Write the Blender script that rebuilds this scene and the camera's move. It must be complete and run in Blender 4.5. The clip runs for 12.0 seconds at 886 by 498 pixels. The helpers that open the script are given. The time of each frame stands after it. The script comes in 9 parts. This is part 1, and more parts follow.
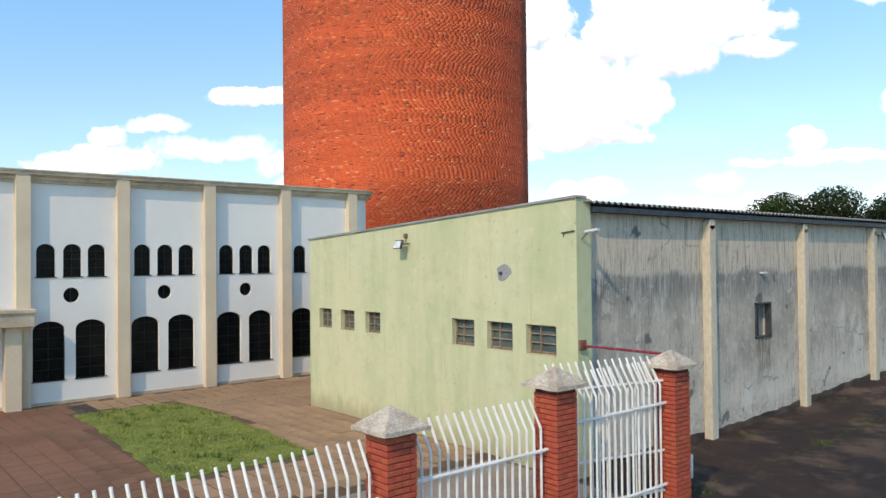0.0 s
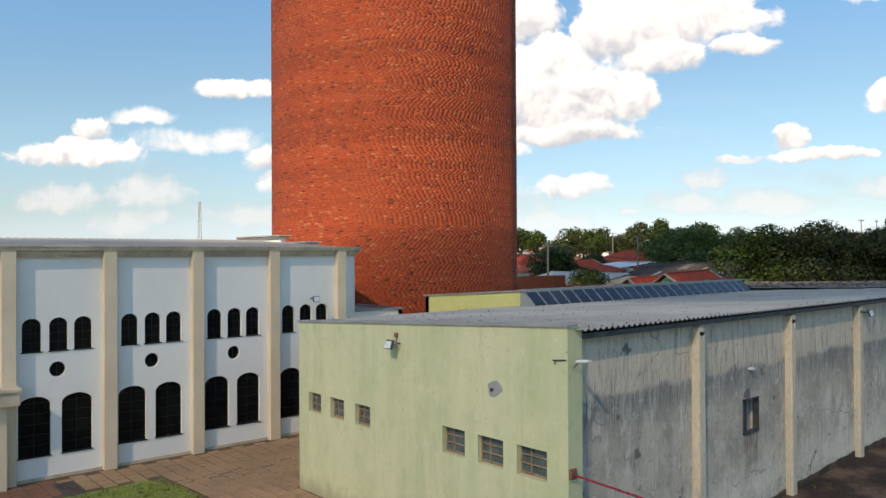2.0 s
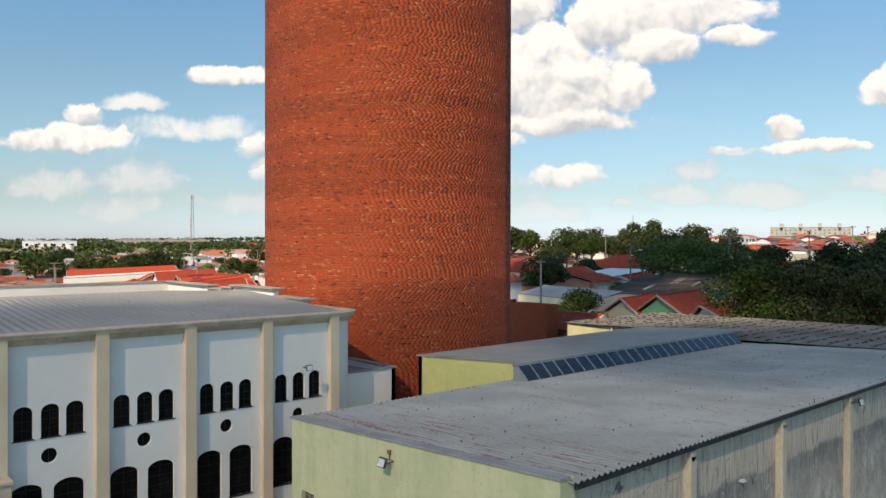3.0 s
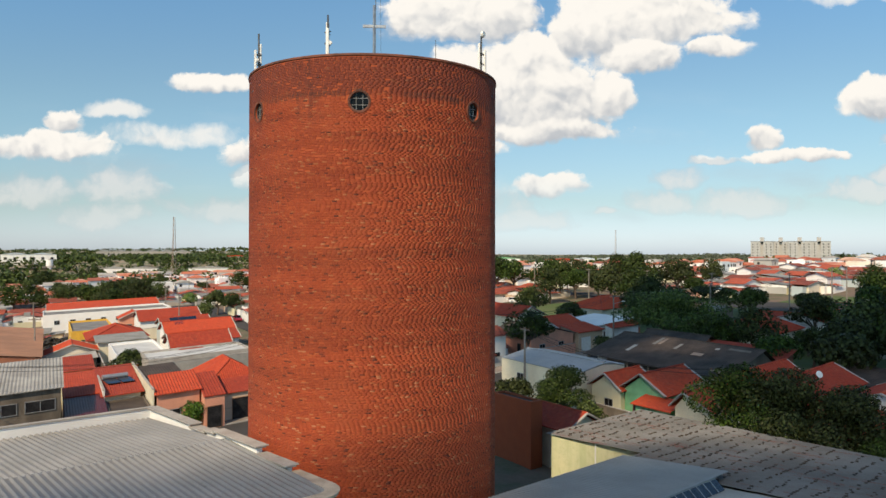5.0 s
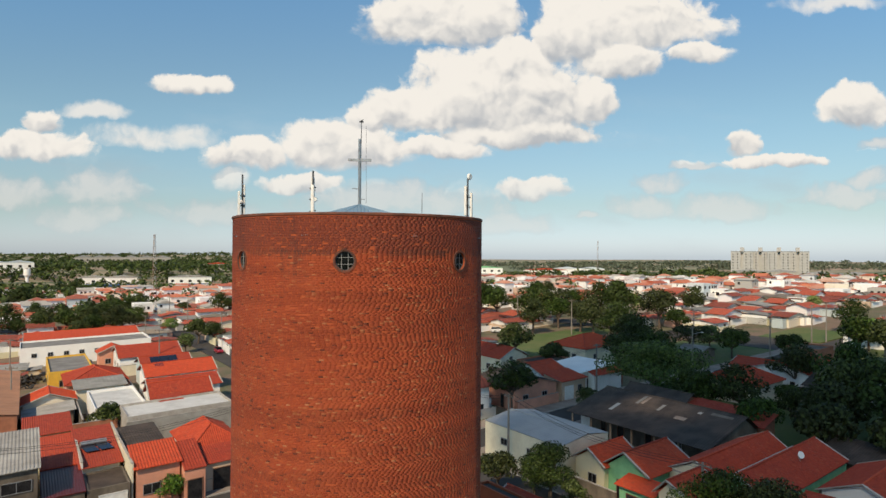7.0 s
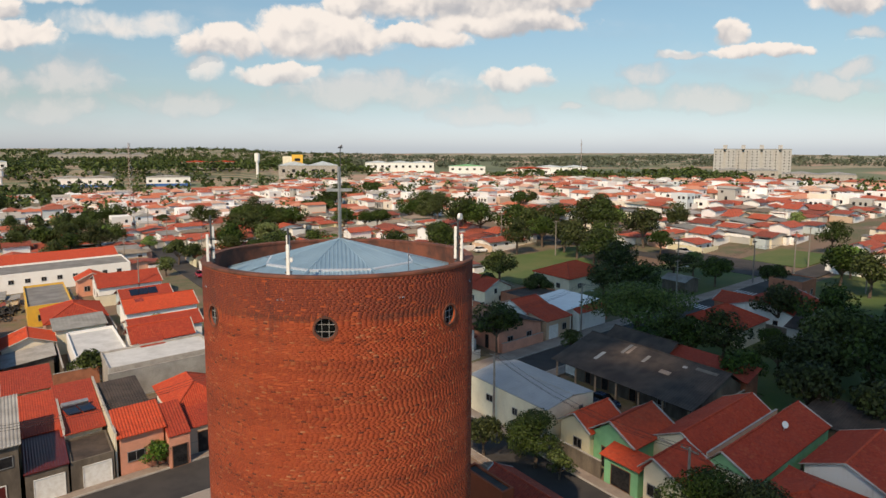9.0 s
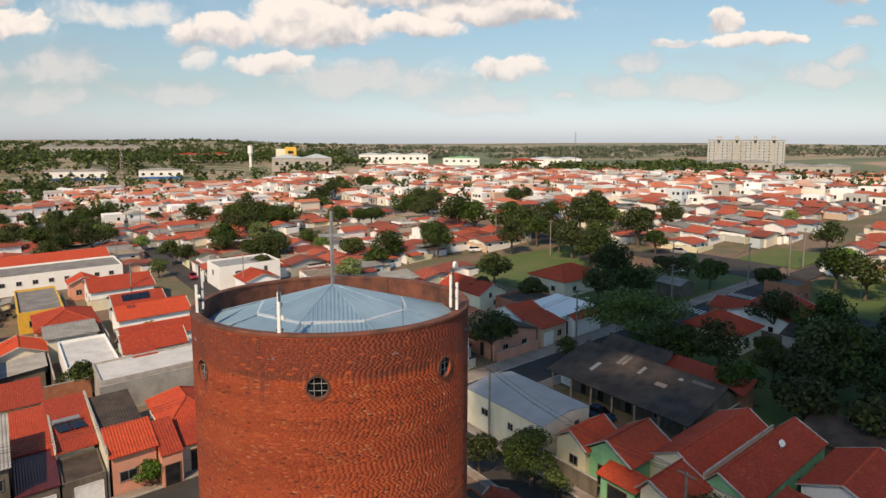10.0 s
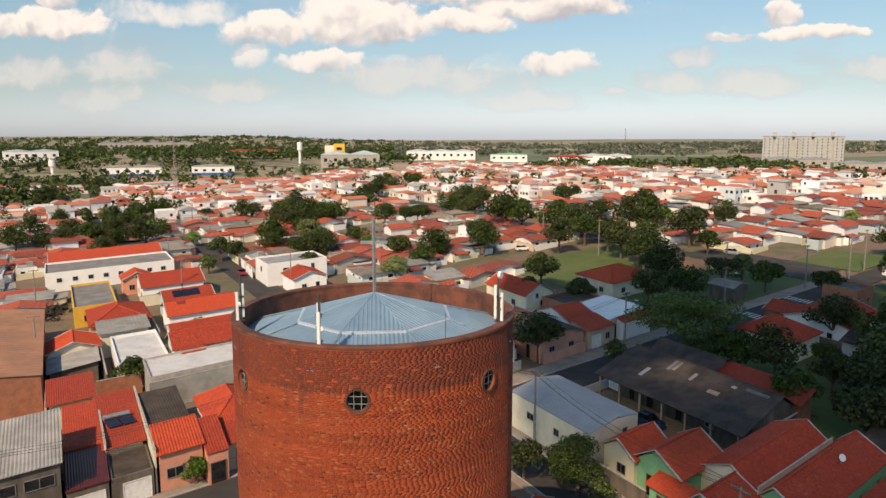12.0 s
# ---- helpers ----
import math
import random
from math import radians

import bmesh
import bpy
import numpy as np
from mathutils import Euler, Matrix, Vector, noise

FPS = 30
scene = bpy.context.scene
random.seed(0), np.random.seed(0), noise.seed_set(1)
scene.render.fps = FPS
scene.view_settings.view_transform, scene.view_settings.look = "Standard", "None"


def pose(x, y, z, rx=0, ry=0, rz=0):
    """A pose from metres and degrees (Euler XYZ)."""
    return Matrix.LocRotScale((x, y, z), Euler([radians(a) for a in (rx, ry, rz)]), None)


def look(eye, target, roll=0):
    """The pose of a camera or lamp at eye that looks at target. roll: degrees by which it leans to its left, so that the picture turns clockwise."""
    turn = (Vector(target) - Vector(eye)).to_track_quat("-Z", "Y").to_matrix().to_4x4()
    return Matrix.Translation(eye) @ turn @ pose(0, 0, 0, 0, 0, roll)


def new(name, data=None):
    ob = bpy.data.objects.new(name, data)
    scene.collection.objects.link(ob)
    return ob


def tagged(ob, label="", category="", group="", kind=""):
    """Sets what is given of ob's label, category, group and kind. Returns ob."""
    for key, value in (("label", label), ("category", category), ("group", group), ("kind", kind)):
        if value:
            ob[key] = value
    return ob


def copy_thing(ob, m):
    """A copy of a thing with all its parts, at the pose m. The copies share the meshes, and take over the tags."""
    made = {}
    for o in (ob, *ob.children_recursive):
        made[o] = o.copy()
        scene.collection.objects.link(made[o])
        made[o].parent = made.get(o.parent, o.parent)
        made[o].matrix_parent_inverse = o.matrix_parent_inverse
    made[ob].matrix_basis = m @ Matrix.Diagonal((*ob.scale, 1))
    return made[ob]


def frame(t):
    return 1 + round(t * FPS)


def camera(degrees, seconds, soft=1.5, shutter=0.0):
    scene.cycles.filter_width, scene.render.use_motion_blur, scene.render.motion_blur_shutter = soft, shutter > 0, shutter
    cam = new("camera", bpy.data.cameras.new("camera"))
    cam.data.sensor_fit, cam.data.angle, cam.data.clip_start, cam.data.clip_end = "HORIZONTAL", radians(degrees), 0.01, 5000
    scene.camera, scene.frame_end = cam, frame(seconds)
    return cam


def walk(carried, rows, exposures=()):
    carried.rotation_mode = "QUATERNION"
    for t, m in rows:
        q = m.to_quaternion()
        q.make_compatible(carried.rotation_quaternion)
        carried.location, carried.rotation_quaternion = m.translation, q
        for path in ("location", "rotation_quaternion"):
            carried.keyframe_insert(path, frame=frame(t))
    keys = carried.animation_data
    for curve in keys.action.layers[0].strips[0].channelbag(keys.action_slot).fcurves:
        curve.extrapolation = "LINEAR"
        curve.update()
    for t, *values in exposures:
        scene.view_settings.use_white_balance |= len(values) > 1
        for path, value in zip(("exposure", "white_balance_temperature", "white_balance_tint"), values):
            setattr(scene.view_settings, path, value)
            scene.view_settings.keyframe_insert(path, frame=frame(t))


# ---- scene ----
cam = camera(60.9, 12.0)

PATH = [
    (0, (8.736, -10.432, 3.895), (7.204, -9.146, 3.927), -0.60),
    (0.5, (8.748, -10.429, 4.020), (7.220, -9.139, 4.052), -0.60),
    (1, (8.737, -10.435, 4.695), (7.215, -9.138, 4.722), -0.50),
    (1.5, (8.706, -10.464, 5.521), (7.191, -9.159, 5.545), -0.40),
    (2, (8.696, -10.491, 6.290), (7.187, -9.179, 6.307), -0.30),
    (2.5, (8.700, -10.528, 7.384), (7.198, -9.208, 7.388), -0.20),
    (3, (8.674, -10.498, 9.226), (7.177, -9.172, 9.214), 0.10),
    (3.2, (8.651, -10.502, 10.040), (7.157, -9.172, 10.021), 0.10),
    (4.8, (8.727, -10.576, 15.110), (7.256, -9.221, 15.122), 0.16),
    (5, (8.644, -10.545, 15.896), (7.176, -9.187, 15.906), 0.13),
    (5.5, (8.606, -10.587, 17.642), (7.146, -9.220, 17.657), 0.21),
    (6, (8.511, -10.580, 19.410), (7.059, -9.205, 19.428), 0.25),
    (6.5, (8.434, -10.566, 21.174), (6.989, -9.183, 21.195), 0.33),
    (7, (8.323, -10.497, 22.955), (6.887, -9.106, 22.974), 0.32),
    (7.5, (7.975, -10.268, 24.756), (6.547, -8.868, 24.721), 0.43),
    (9.3, (5.428, -8.105, 31.084), (4.043, -6.690, 30.801), 0.19),
    (9.5, (5.290, -7.952, 31.738), (3.908, -6.536, 31.451), 0.17),
    (10, (4.916, -7.621, 32.582), (3.540, -6.200, 32.292), 0.07),
    (10.5, (4.602, -7.358, 32.745), (3.220, -5.942, 32.451), 0.03),
    (11, (4.407, -7.129, 32.911), (2.984, -5.756, 32.613), 0.06),
    (11.5, (4.267, -6.878, 33.003), (2.845, -5.503, 32.704), 0.01),
    (12, (4.163, -6.735, 32.969), (2.701, -5.403, 32.669), 0.03),
]
walk(cam, [(t, look(eye, target, roll)) for t, eye, target, roll in PATH],
     exposures=[(0.0, 0.74, 7000, 16), (0.9, 0.46, 7050, 16), (1.6, 0.33, 7050, 16), (3.2, 0.06, 6950, 13), (5.0, -0.02, 6850, 11), (6.2, -0.05, 6900, 11), (7.5, -0.2, 6950, 12), (9.5, -0.12, 7200, 17), (12.0, -0.03, 7350, 18)])

# ---------------------------------------------------------------- sky, sun
SUN_AZ = Vector((0.40, -0.917, 0)).normalized()
SUN_EL = radians(40)
sun_dir = Vector((SUN_AZ.x * math.cos(SUN_EL), SUN_AZ.y * math.cos(SUN_EL), math.sin(SUN_EL)))
sun = new("sun", bpy.data.lights.new("sun", "SUN"))
sun.data.energy, sun.data.angle, sun.data.color = 4.9, radians(0.55), (1.0, 0.835, 0.60)
sun.matrix_world = look((0, 0, 90), Vector((0, 0, 90)) - sun_dir)


class Nodes:
    """Short hand for node trees."""

    def __init__(self, tree):
        self.t = tree

    def n(self, kind, **ins):
        node = self.t.nodes.new(kind)
        for k, v in ins.items():
            s = node.inputs[int(k[1:])] if k[0] == "i" and k[1:].isdigit() else node.inputs[k.replace("_", " ")]
            if isinstance(v, bpy.types.NodeSocket):
                self.t.links.new(v, s)
            else:
                s.default_value = v
        return node

    def m(self, op, a, b=0.0, c=0.0, clamp=False):
        node = self.n("ShaderNodeMath", i0=a, i1=b, i2=c)
        node.operation, node.use_clamp = op, clamp
        return node.outputs[0]

    def vm(self, op, a, b=(0, 0, 0)):
        node = self.n("ShaderNodeVectorMath", i0=a, i1=b)
        node.operation = op
        return node.outputs["Value"] if op in ("DOT_PRODUCT", "LENGTH") else node.outputs[0]

    def mix(self, f, a, b, kind="MIX"):
        node = self.t.nodes.new("ShaderNodeMix")
        node.data_type, node.blend_type = "RGBA", kind
        for i, v in ((0, f), (6, a), (7, b)):
            if isinstance(v, bpy.types.NodeSocket):
                self.t.links.new(v, node.inputs[i])
            else:
                node.inputs[i].default_value = v if i == 0 or len(v) == 4 else (*v, 1)
        return node.outputs[2]

    def step(self, v, a, b, lo=0.0, hi=1.0):
        node = self.n("ShaderNodeMapRange", i0=v, i1=a, i2=b, i3=lo, i4=hi)
        node.interpolation_type = "SMOOTHSTEP"
        return node.outputs[0]

    def noise(self, vec, scale, detail=4.0, rough=0.55, warp=0.0):
        node = self.n("ShaderNodeTexNoise", Vector=vec, Scale=scale, Detail=detail, Roughness=rough, Distortion=warp)
        return node.outputs["Fac"]

    def scaled(self, vec, s):
        return self.n("ShaderNodeMapping", Vector=vec, Scale=s).outputs[0]


def build_sky():
    world = bpy.data.worlds.new("sky")
    scene.world, world.use_nodes = world, True
    world.node_tree.nodes.clear()
    g = Nodes(world.node_tree)
    sky = g.n("ShaderNodeTexSky")
    sky.sky_type, sky.sun_disc, sky.sun_elevation = "NISHITA", False, SUN_EL
    sky.sun_rotation, sky.air_density, sky.dust_density, sky.ozone_density = math.atan2(SUN_AZ.x, SUN_AZ.y), 1.0, 0.6, 1.6
    d = g.n("ShaderNodeTexCoord").outputs["Generated"]
    head = radians(46.1)
    ahead = g.vm("DOT_PRODUCT", d, (-math.sin(head), math.cos(head), 0))
    side = g.vm("DOT_PRODUCT", d, (math.cos(head), math.sin(head), 0))
    up = g.vm("DOT_PRODUCT", d, (0, 0, 1))
    safe = g.m("MAXIMUM", ahead, 0.05)
    px, py = g.m("DIVIDE", side, safe), g.m("DIVIDE", up, safe)
    flat = g.n("ShaderNodeCombineXYZ", X=px, Y=py, Z=0.0).outputs[0]
    stir = g.n("ShaderNodeTexNoise", Vector=flat, Scale=16.0, Detail=7.0, Roughness=0.6).outputs["Color"]
    wander = g.n("ShaderNodeTexNoise", Vector=flat, Scale=9.0, Detail=4.0).outputs["Color"]
    bent = g.vm("ADD", flat, g.vm("MULTIPLY", g.vm("SUBTRACT", stir, (0.5, 0.5, 0.5)), (0.040, 0.034, 0)))
    bent = g.vm("ADD", bent, g.vm("MULTIPLY", g.vm("SUBTRACT", wander, (0.5, 0.5, 0.5)), (0.055, 0.034, 0)))
    at = g.n("ShaderNodeSeparateXYZ", Vector=bent)
    wx, wy = at.outputs["X"], at.outputs["Y"]
    big = g.noise(flat, 7.0, 6.0, 0.58, 0.4)
    curl = g.noise(bent, 26.0, 8.0, 0.66)

    def heaps(vec):
        """Rounded cumulus heads at two sizes."""
        total = None
        for size, share in ((18.0, 0.45), (39.0, 0.33), (88.0, 0.22)):
            v = g.n("ShaderNodeTexVoronoi", Vector=vec, Scale=size)
            v.voronoi_dimensions, v.feature = "2D", "SMOOTH_F1"
            v.inputs["Smoothness"].default_value = 0.7
            head = g.m("MULTIPLY", g.m("SUBTRACT", 0.62, v.outputs["Distance"]), share)
            total = head if total is None else g.m("ADD", total, head)
        return total

    heap = heaps(bent)
    heap_by = heaps(g.vm("ADD", bent, (-0.010, 0.014, 0)))

    def gather(banks):
        """How deep a direction lies in the nearest bank of cloud, and how high in it. Banks: azimuth, height, half width, half height."""
        dens, low = None, None
        for cx, cy, a, b in banks:
            ex = g.m("MULTIPLY", g.m("SUBTRACT", wx, cx), 1 / a)
            ey = g.m("MULTIPLY", g.m("SUBTRACT", wy, cy), 1 / b)
            # flat undersides
            down = g.m("MAXIMUM", ey, g.m("MULTIPLY", ey, -1.45))
            r = g.m("SUBTRACT", 1.0, g.m("ADD", g.m("MULTIPLY", ex, ex), g.m("MULTIPLY", down, down)))
            if dens is None:
                dens, low = r, ey
            else:
                over = g.step(g.m("SUBTRACT", r, dens), -0.5, 0.5)
                low = g.m("ADD", g.m("MULTIPLY", ey, over), g.m("MULTIPLY", low, g.m("SUBTRACT", 1.0, over)))
                dens = g.m("MAXIMUM", dens, r)
        return g.m("MAXIMUM", dens, -2.5), low

    crisp = [(0.004, 0.314, 0.112, 0.056), (0.080, 0.205, 0.150, 0.082), (0.090, 0.250, 0.062, 0.050), (0.205, 0.205, 0.042, 0.030),
             (-0.050, 0.190, 0.065, 0.036), (0.105, 0.160, 0.120, 0.022), (0.185, 0.300, 0.066, 0.062), (0.270, 0.310, 0.115, 0.050),
             (0.237, 0.258, 0.058, 0.030), (0.340, 0.266, 0.044, 0.020), (0.555, 0.202, 0.060, 0.034), (0.404, 0.150, 0.022, 0.022),
             (0.448, 0.126, 0.064, 0.012), (0.118, 0.088, 0.052, 0.020), (-0.324, 0.230, 0.068, 0.017), (-0.526, 0.172, 0.026, 0.024),
             (-0.555, 0.142, 0.095, 0.026), (-0.256, 0.130, 0.064, 0.026), (-0.129, 0.140, 0.098, 0.042), (-0.104, 0.178, 0.034, 0.028),
             (-0.006, 0.140, 0.072, 0.020), (-0.185, 0.094, 0.070, 0.016)]
    hazy = [(-0.465, 0.188, 0.050, 0.014), (-0.385, 0.156, 0.095, 0.020), (-0.570, 0.076, 0.070, 0.030), (-0.445, 0.082, 0.072, 0.034),
            (-0.478, 0.048, 0.070, 0.020), (-0.315, 0.058, 0.085, 0.020), (-0.283, 0.102, 0.022, 0.022), (-0.050, 0.070, 0.150, 0.030),
            (0.295, 0.098, 0.040, 0.017), (0.265, 0.065, 0.052, 0.021), (0.376, 0.066, 0.072, 0.021), (0.538, 0.080, 0.080, 0.020),
            (0.576, 0.104, 0.035, 0.016), (0.194, 0.051, 0.018, 0.006), (0.078, 0.043, 0.085, 0.018), (0.522, 0.338, 0.080, 0.012),
            (0.576, 0.150, 0.030, 0.011), (0.345, 0.122, 0.040, 0.007)]
    dens, low = gather(crisp)
    edge = g.m("ADD", g.m("MULTIPLY", g.m("SUBTRACT", heap, 0.22), 1.5), g.m("MULTIPLY", g.m("SUBTRACT", curl, 0.5), 2.6))
    # crisp heads, soft and ragged undersides
    mask = g.step(g.m("ADD", g.m("MULTIPLY", dens, 1.45), g.m("MULTIPLY", edge, 0.85)), g.step(low, -0.7, 0.3, -0.5, -0.22), g.step(low, -0.7, 0.3, 0.95, 0.42))
    thin, low_thin = gather(hazy)
    soft_mask = g.m("MULTIPLY", g.step(g.m("ADD", thin, g.m("MULTIPLY", edge, 0.75)), -0.35, 1.0), 0.80)
    # thin veils low over the horizon, and fair-weather clouds all round the rest of the sky
    veil = g.m("MULTIPLY", g.step(g.noise(g.scaled(flat, (1, 3, 1)), 5.0, 6.0), 0.48, 0.80), g.step(py, 0.24, 0.03, 0.0, 0.5))
    front = g.step(ahead, 0.35, 0.6)
    around = g.step(g.noise(g.scaled(d, (1, 1, 2.5)), 3.0, 8.0, 0.58), 0.60, 0.74)
    mask = g.m("MAXIMUM", mask, g.m("MAXIMUM", soft_mask, veil))
    mask = g.m("ADD", g.m("MULTIPLY", mask, front), g.m("MULTIPLY", around, g.m("SUBTRACT", 1.0, front)), clamp=True)
    relief = g.m("MULTIPLY", g.m("SUBTRACT", heap, heap_by), 1.5)
    shape = g.m("ADD", g.m("ADD", low, relief), g.m("ADD", g.m("MULTIPLY", g.m("SUBTRACT", big, 0.5), 1.5), g.m("MULTIPLY", g.m("SUBTRACT", curl, 0.5), 0.6)))
    lit = g.step(shape, -0.95, 0.45)
    lit = g.m("MAXIMUM", lit, g.m("MULTIPLY", g.m("SUBTRACT", soft_mask, g.step(dens, -0.5, 0.2)), 0.75), clamp=True)
    cloud = g.mix(lit, (4.7, 5.15, 5.7), (9.3, 9.2, 8.85))
    low_fade = g.step(py, 0.0, 0.22)
    tone = g.mix(low_fade, (0.80, 0.90, 1.03), (0.92, 1.12, 1.11))
    tone = g.mix(g.step(py, 0.2, 0.42), tone, (0.88, 1.28, 1.40))
    tone = g.mix(g.step(py, 0.075, 0.0), tone, (1.0, 1.20, 1.72))
    blue = g.mix(1.0, sky.outputs[0], tone, "MULTIPLY")
    # near the horizon clouds lose contrast against the haze
    mask = g.m("MULTIPLY", mask, g.step(py, -0.02, 0.13, 0.35, 1.0))
    colour = g.mix(mask, blue, cloud)
    back = g.n("ShaderNodeBackground", Color=colour, Strength=0.105)
    out = g.n("ShaderNodeOutputWorld", Surface=back.outputs[0])


build_sky()


# ---------------------------------------------------------------- materials
def material(name, build):
    m = bpy.data.materials.new(name)
    m.use_nodes = True
    m.node_tree.nodes.clear()
    g = Nodes(m.node_tree)
    bsdf = g.n("ShaderNodeBsdfPrincipled")
    out = g.n("ShaderNodeOutputMaterial", Surface=bsdf.outputs[0])
    build(g, bsdf)
    return m


def coords(g):
    return g.n("ShaderNodeTexCoord").outputs["Object"]


def put(g, bsdf, colour=None, rough=None, height=None, dist=0.02, strength=0.6, metal=None):
    for key, v in (("Base Color", colour), ("Roughness", rough), ("Metallic", metal)):
        if v is None:
            continue
        if isinstance(v, bpy.types.NodeSocket):
            g.t.links.new(v, bsdf.inputs[key])
        else:
            bsdf.inputs[key].default_value = (*v, 1) if key == "Base Color" else v
    if height is not None:
        b = g.n("ShaderNodeBump", Strength=strength, Distance=dist, Height=height)
        g.t.links.new(b.outputs[0], bsdf.inputs["Normal"])


def surface(name, a, b, scale=1.0, fine=30.0, rough=0.8, dist=0.01, metal=0.0, grime=0.15, stretch=(1, 1, 1), hue=0.0, spots=0.0, spot_colour=(0.03, 0.03, 0.025)):
    """A worn surface: colours a and b mixed by broad noise, fine grain and relief, optional stains."""
    def build(g, s):
        c = g.scaled(coords(g), stretch)
        broad, grain = g.noise(c, scale, 6, 0.6), g.noise(c, fine, 4, 0.6)
        col = g.mix(g.step(broad, 0.32, 0.68), a, b)
        col = g.mix(1.0, col, g.n("ShaderNodeCombineColor", Red=g.step(grain, 0.2, 0.8, 1 - grime, 1 + grime), Green=g.step(grain, 0.2, 0.8, 1 - grime, 1 + grime), Blue=g.step(grain, 0.2, 0.8, 1 - grime, 1 + grime)).outputs[0], "MULTIPLY")
        if spots:
            col = g.mix(g.m("MULTIPLY", g.step(g.noise(c, scale * 3.1, 8, 0.7), 0.58, 0.72), spots), col, spot_colour)
        if hue:
            rnd = g.n("ShaderNodeObjectInfo").outputs["Random"]
            hsv = g.n("ShaderNodeHueSaturation", Hue=g.step(rnd, 0, 1, 0.5 - hue * 0.06, 0.5 + hue * 0.06), Saturation=1.0, Value=g.step(g.m("FRACT", g.m("MULTIPLY", rnd, 7.3)), 0, 1, 1 - hue, 1 + hue), Color=col)
            col = hsv.outputs[0]
        put(g, s, col, g.step(grain, 0.2, 0.8, max(rough - 0.1, 0.02), min(rough + 0.1, 1)), grain, dist, 0.6, metal)
    return material(name, build)


def brick_tower(g, s):
    c = coords(g)
    rnd = g.n("ShaderNodeNewGeometry").outputs["Random Per Island"]
    sep = g.n("ShaderNodeSeparateXYZ", Vector=c)
    z = sep.outputs["Z"]
    ramp = g.n("ShaderNodeValToRGB", Fac=rnd)
    el = ramp.color_ramp.elements
    el[0].color, el[1].color = (0.10, 0.021, 0.010, 1), (0.50, 0.20, 0.10, 1)
    for p, col in ((0.03, (0.20, 0.034, 0.012, 1)), (0.07, (0.350, 0.053, 0.015, 1)), (0.5, (0.395, 0.063, 0.017, 1)), (0.92, (0.425, 0.076, 0.020, 1)), (0.965, (0.46, 0.13, 0.048, 1))):
        e = el.new(p)
        e.color = col
    ang = g.n("ShaderNodeVectorMath", i0=c, i1=(1, 1, 0.0))
    ang.operation = "MULTIPLY"
    # kiln batches laid in courses, paler dusty zones and dark rain streaks below the rim
    batch = g.noise(g.scaled(c, (0.05, 0.05, 1.1)), 1.0, 6, 0.7)
    cloudy = g.noise(c, 0.5, 6, 0.62)
    col = g.mix(g.step(batch, 0.40, 0.60), g.mix(1.0, ramp.outputs[0], (0.72, 0.68, 0.62), "MULTIPLY"), ramp.outputs[0])
    aged = g.step(g.m("ADD", z, g.m("MULTIPLY", g.m("SUBTRACT", cloudy, 0.5), 2.5)), 8.5, 13.0)
    col = g.mix(g.m("MULTIPLY", aged, 0.5), col, g.mix(1.0, col, (0.62, 0.58, 0.48), "MULTIPLY"))
    col = g.mix(g.m("MULTIPLY", g.step(cloudy, 0.45, 0.75), 0.18), col, (0.40, 0.115, 0.048))
    streak = g.m("MULTIPLY", g.step(g.noise(g.scaled(c, (1.6, 1.6, 0.16)), 1.0, 5, 0.65), 0.5, 0.66), g.step(z, 20.8, 24.5))
    col = g.mix(g.m("MULTIPLY", streak, 0.9), col, (0.055, 0.018, 0.013))
    # older, darker courses at the head of the wall
    head = g.step(g.m("ADD", z, g.m("MULTIPLY", g.m("SUBTRACT", g.noise(g.scaled(c, (0.8, 0.8, 0.5)), 1.0, 4), 0.5), 1.6)), 22.7, 23.5)
    col = g.mix(g.m("MULTIPLY", head, 0.72), col, (0.12, 0.024, 0.014))
    ring = g.m("MULTIPLY", g.step(z, 22.92, 23.02), g.step(z, 23.3, 23.15))
    col = g.mix(g.m("MULTIPLY", ring, g.step(g.noise(g.scaled(c, (0.5, 0.5, 1)), 1.0, 4), 0.45, 0.6, 0.0, 0.6)), col, (0.07, 0.022, 0.014))
    wear = g.noise(c, 60, 4)
    put(g, s, col, 0.82, wear, 0.006)


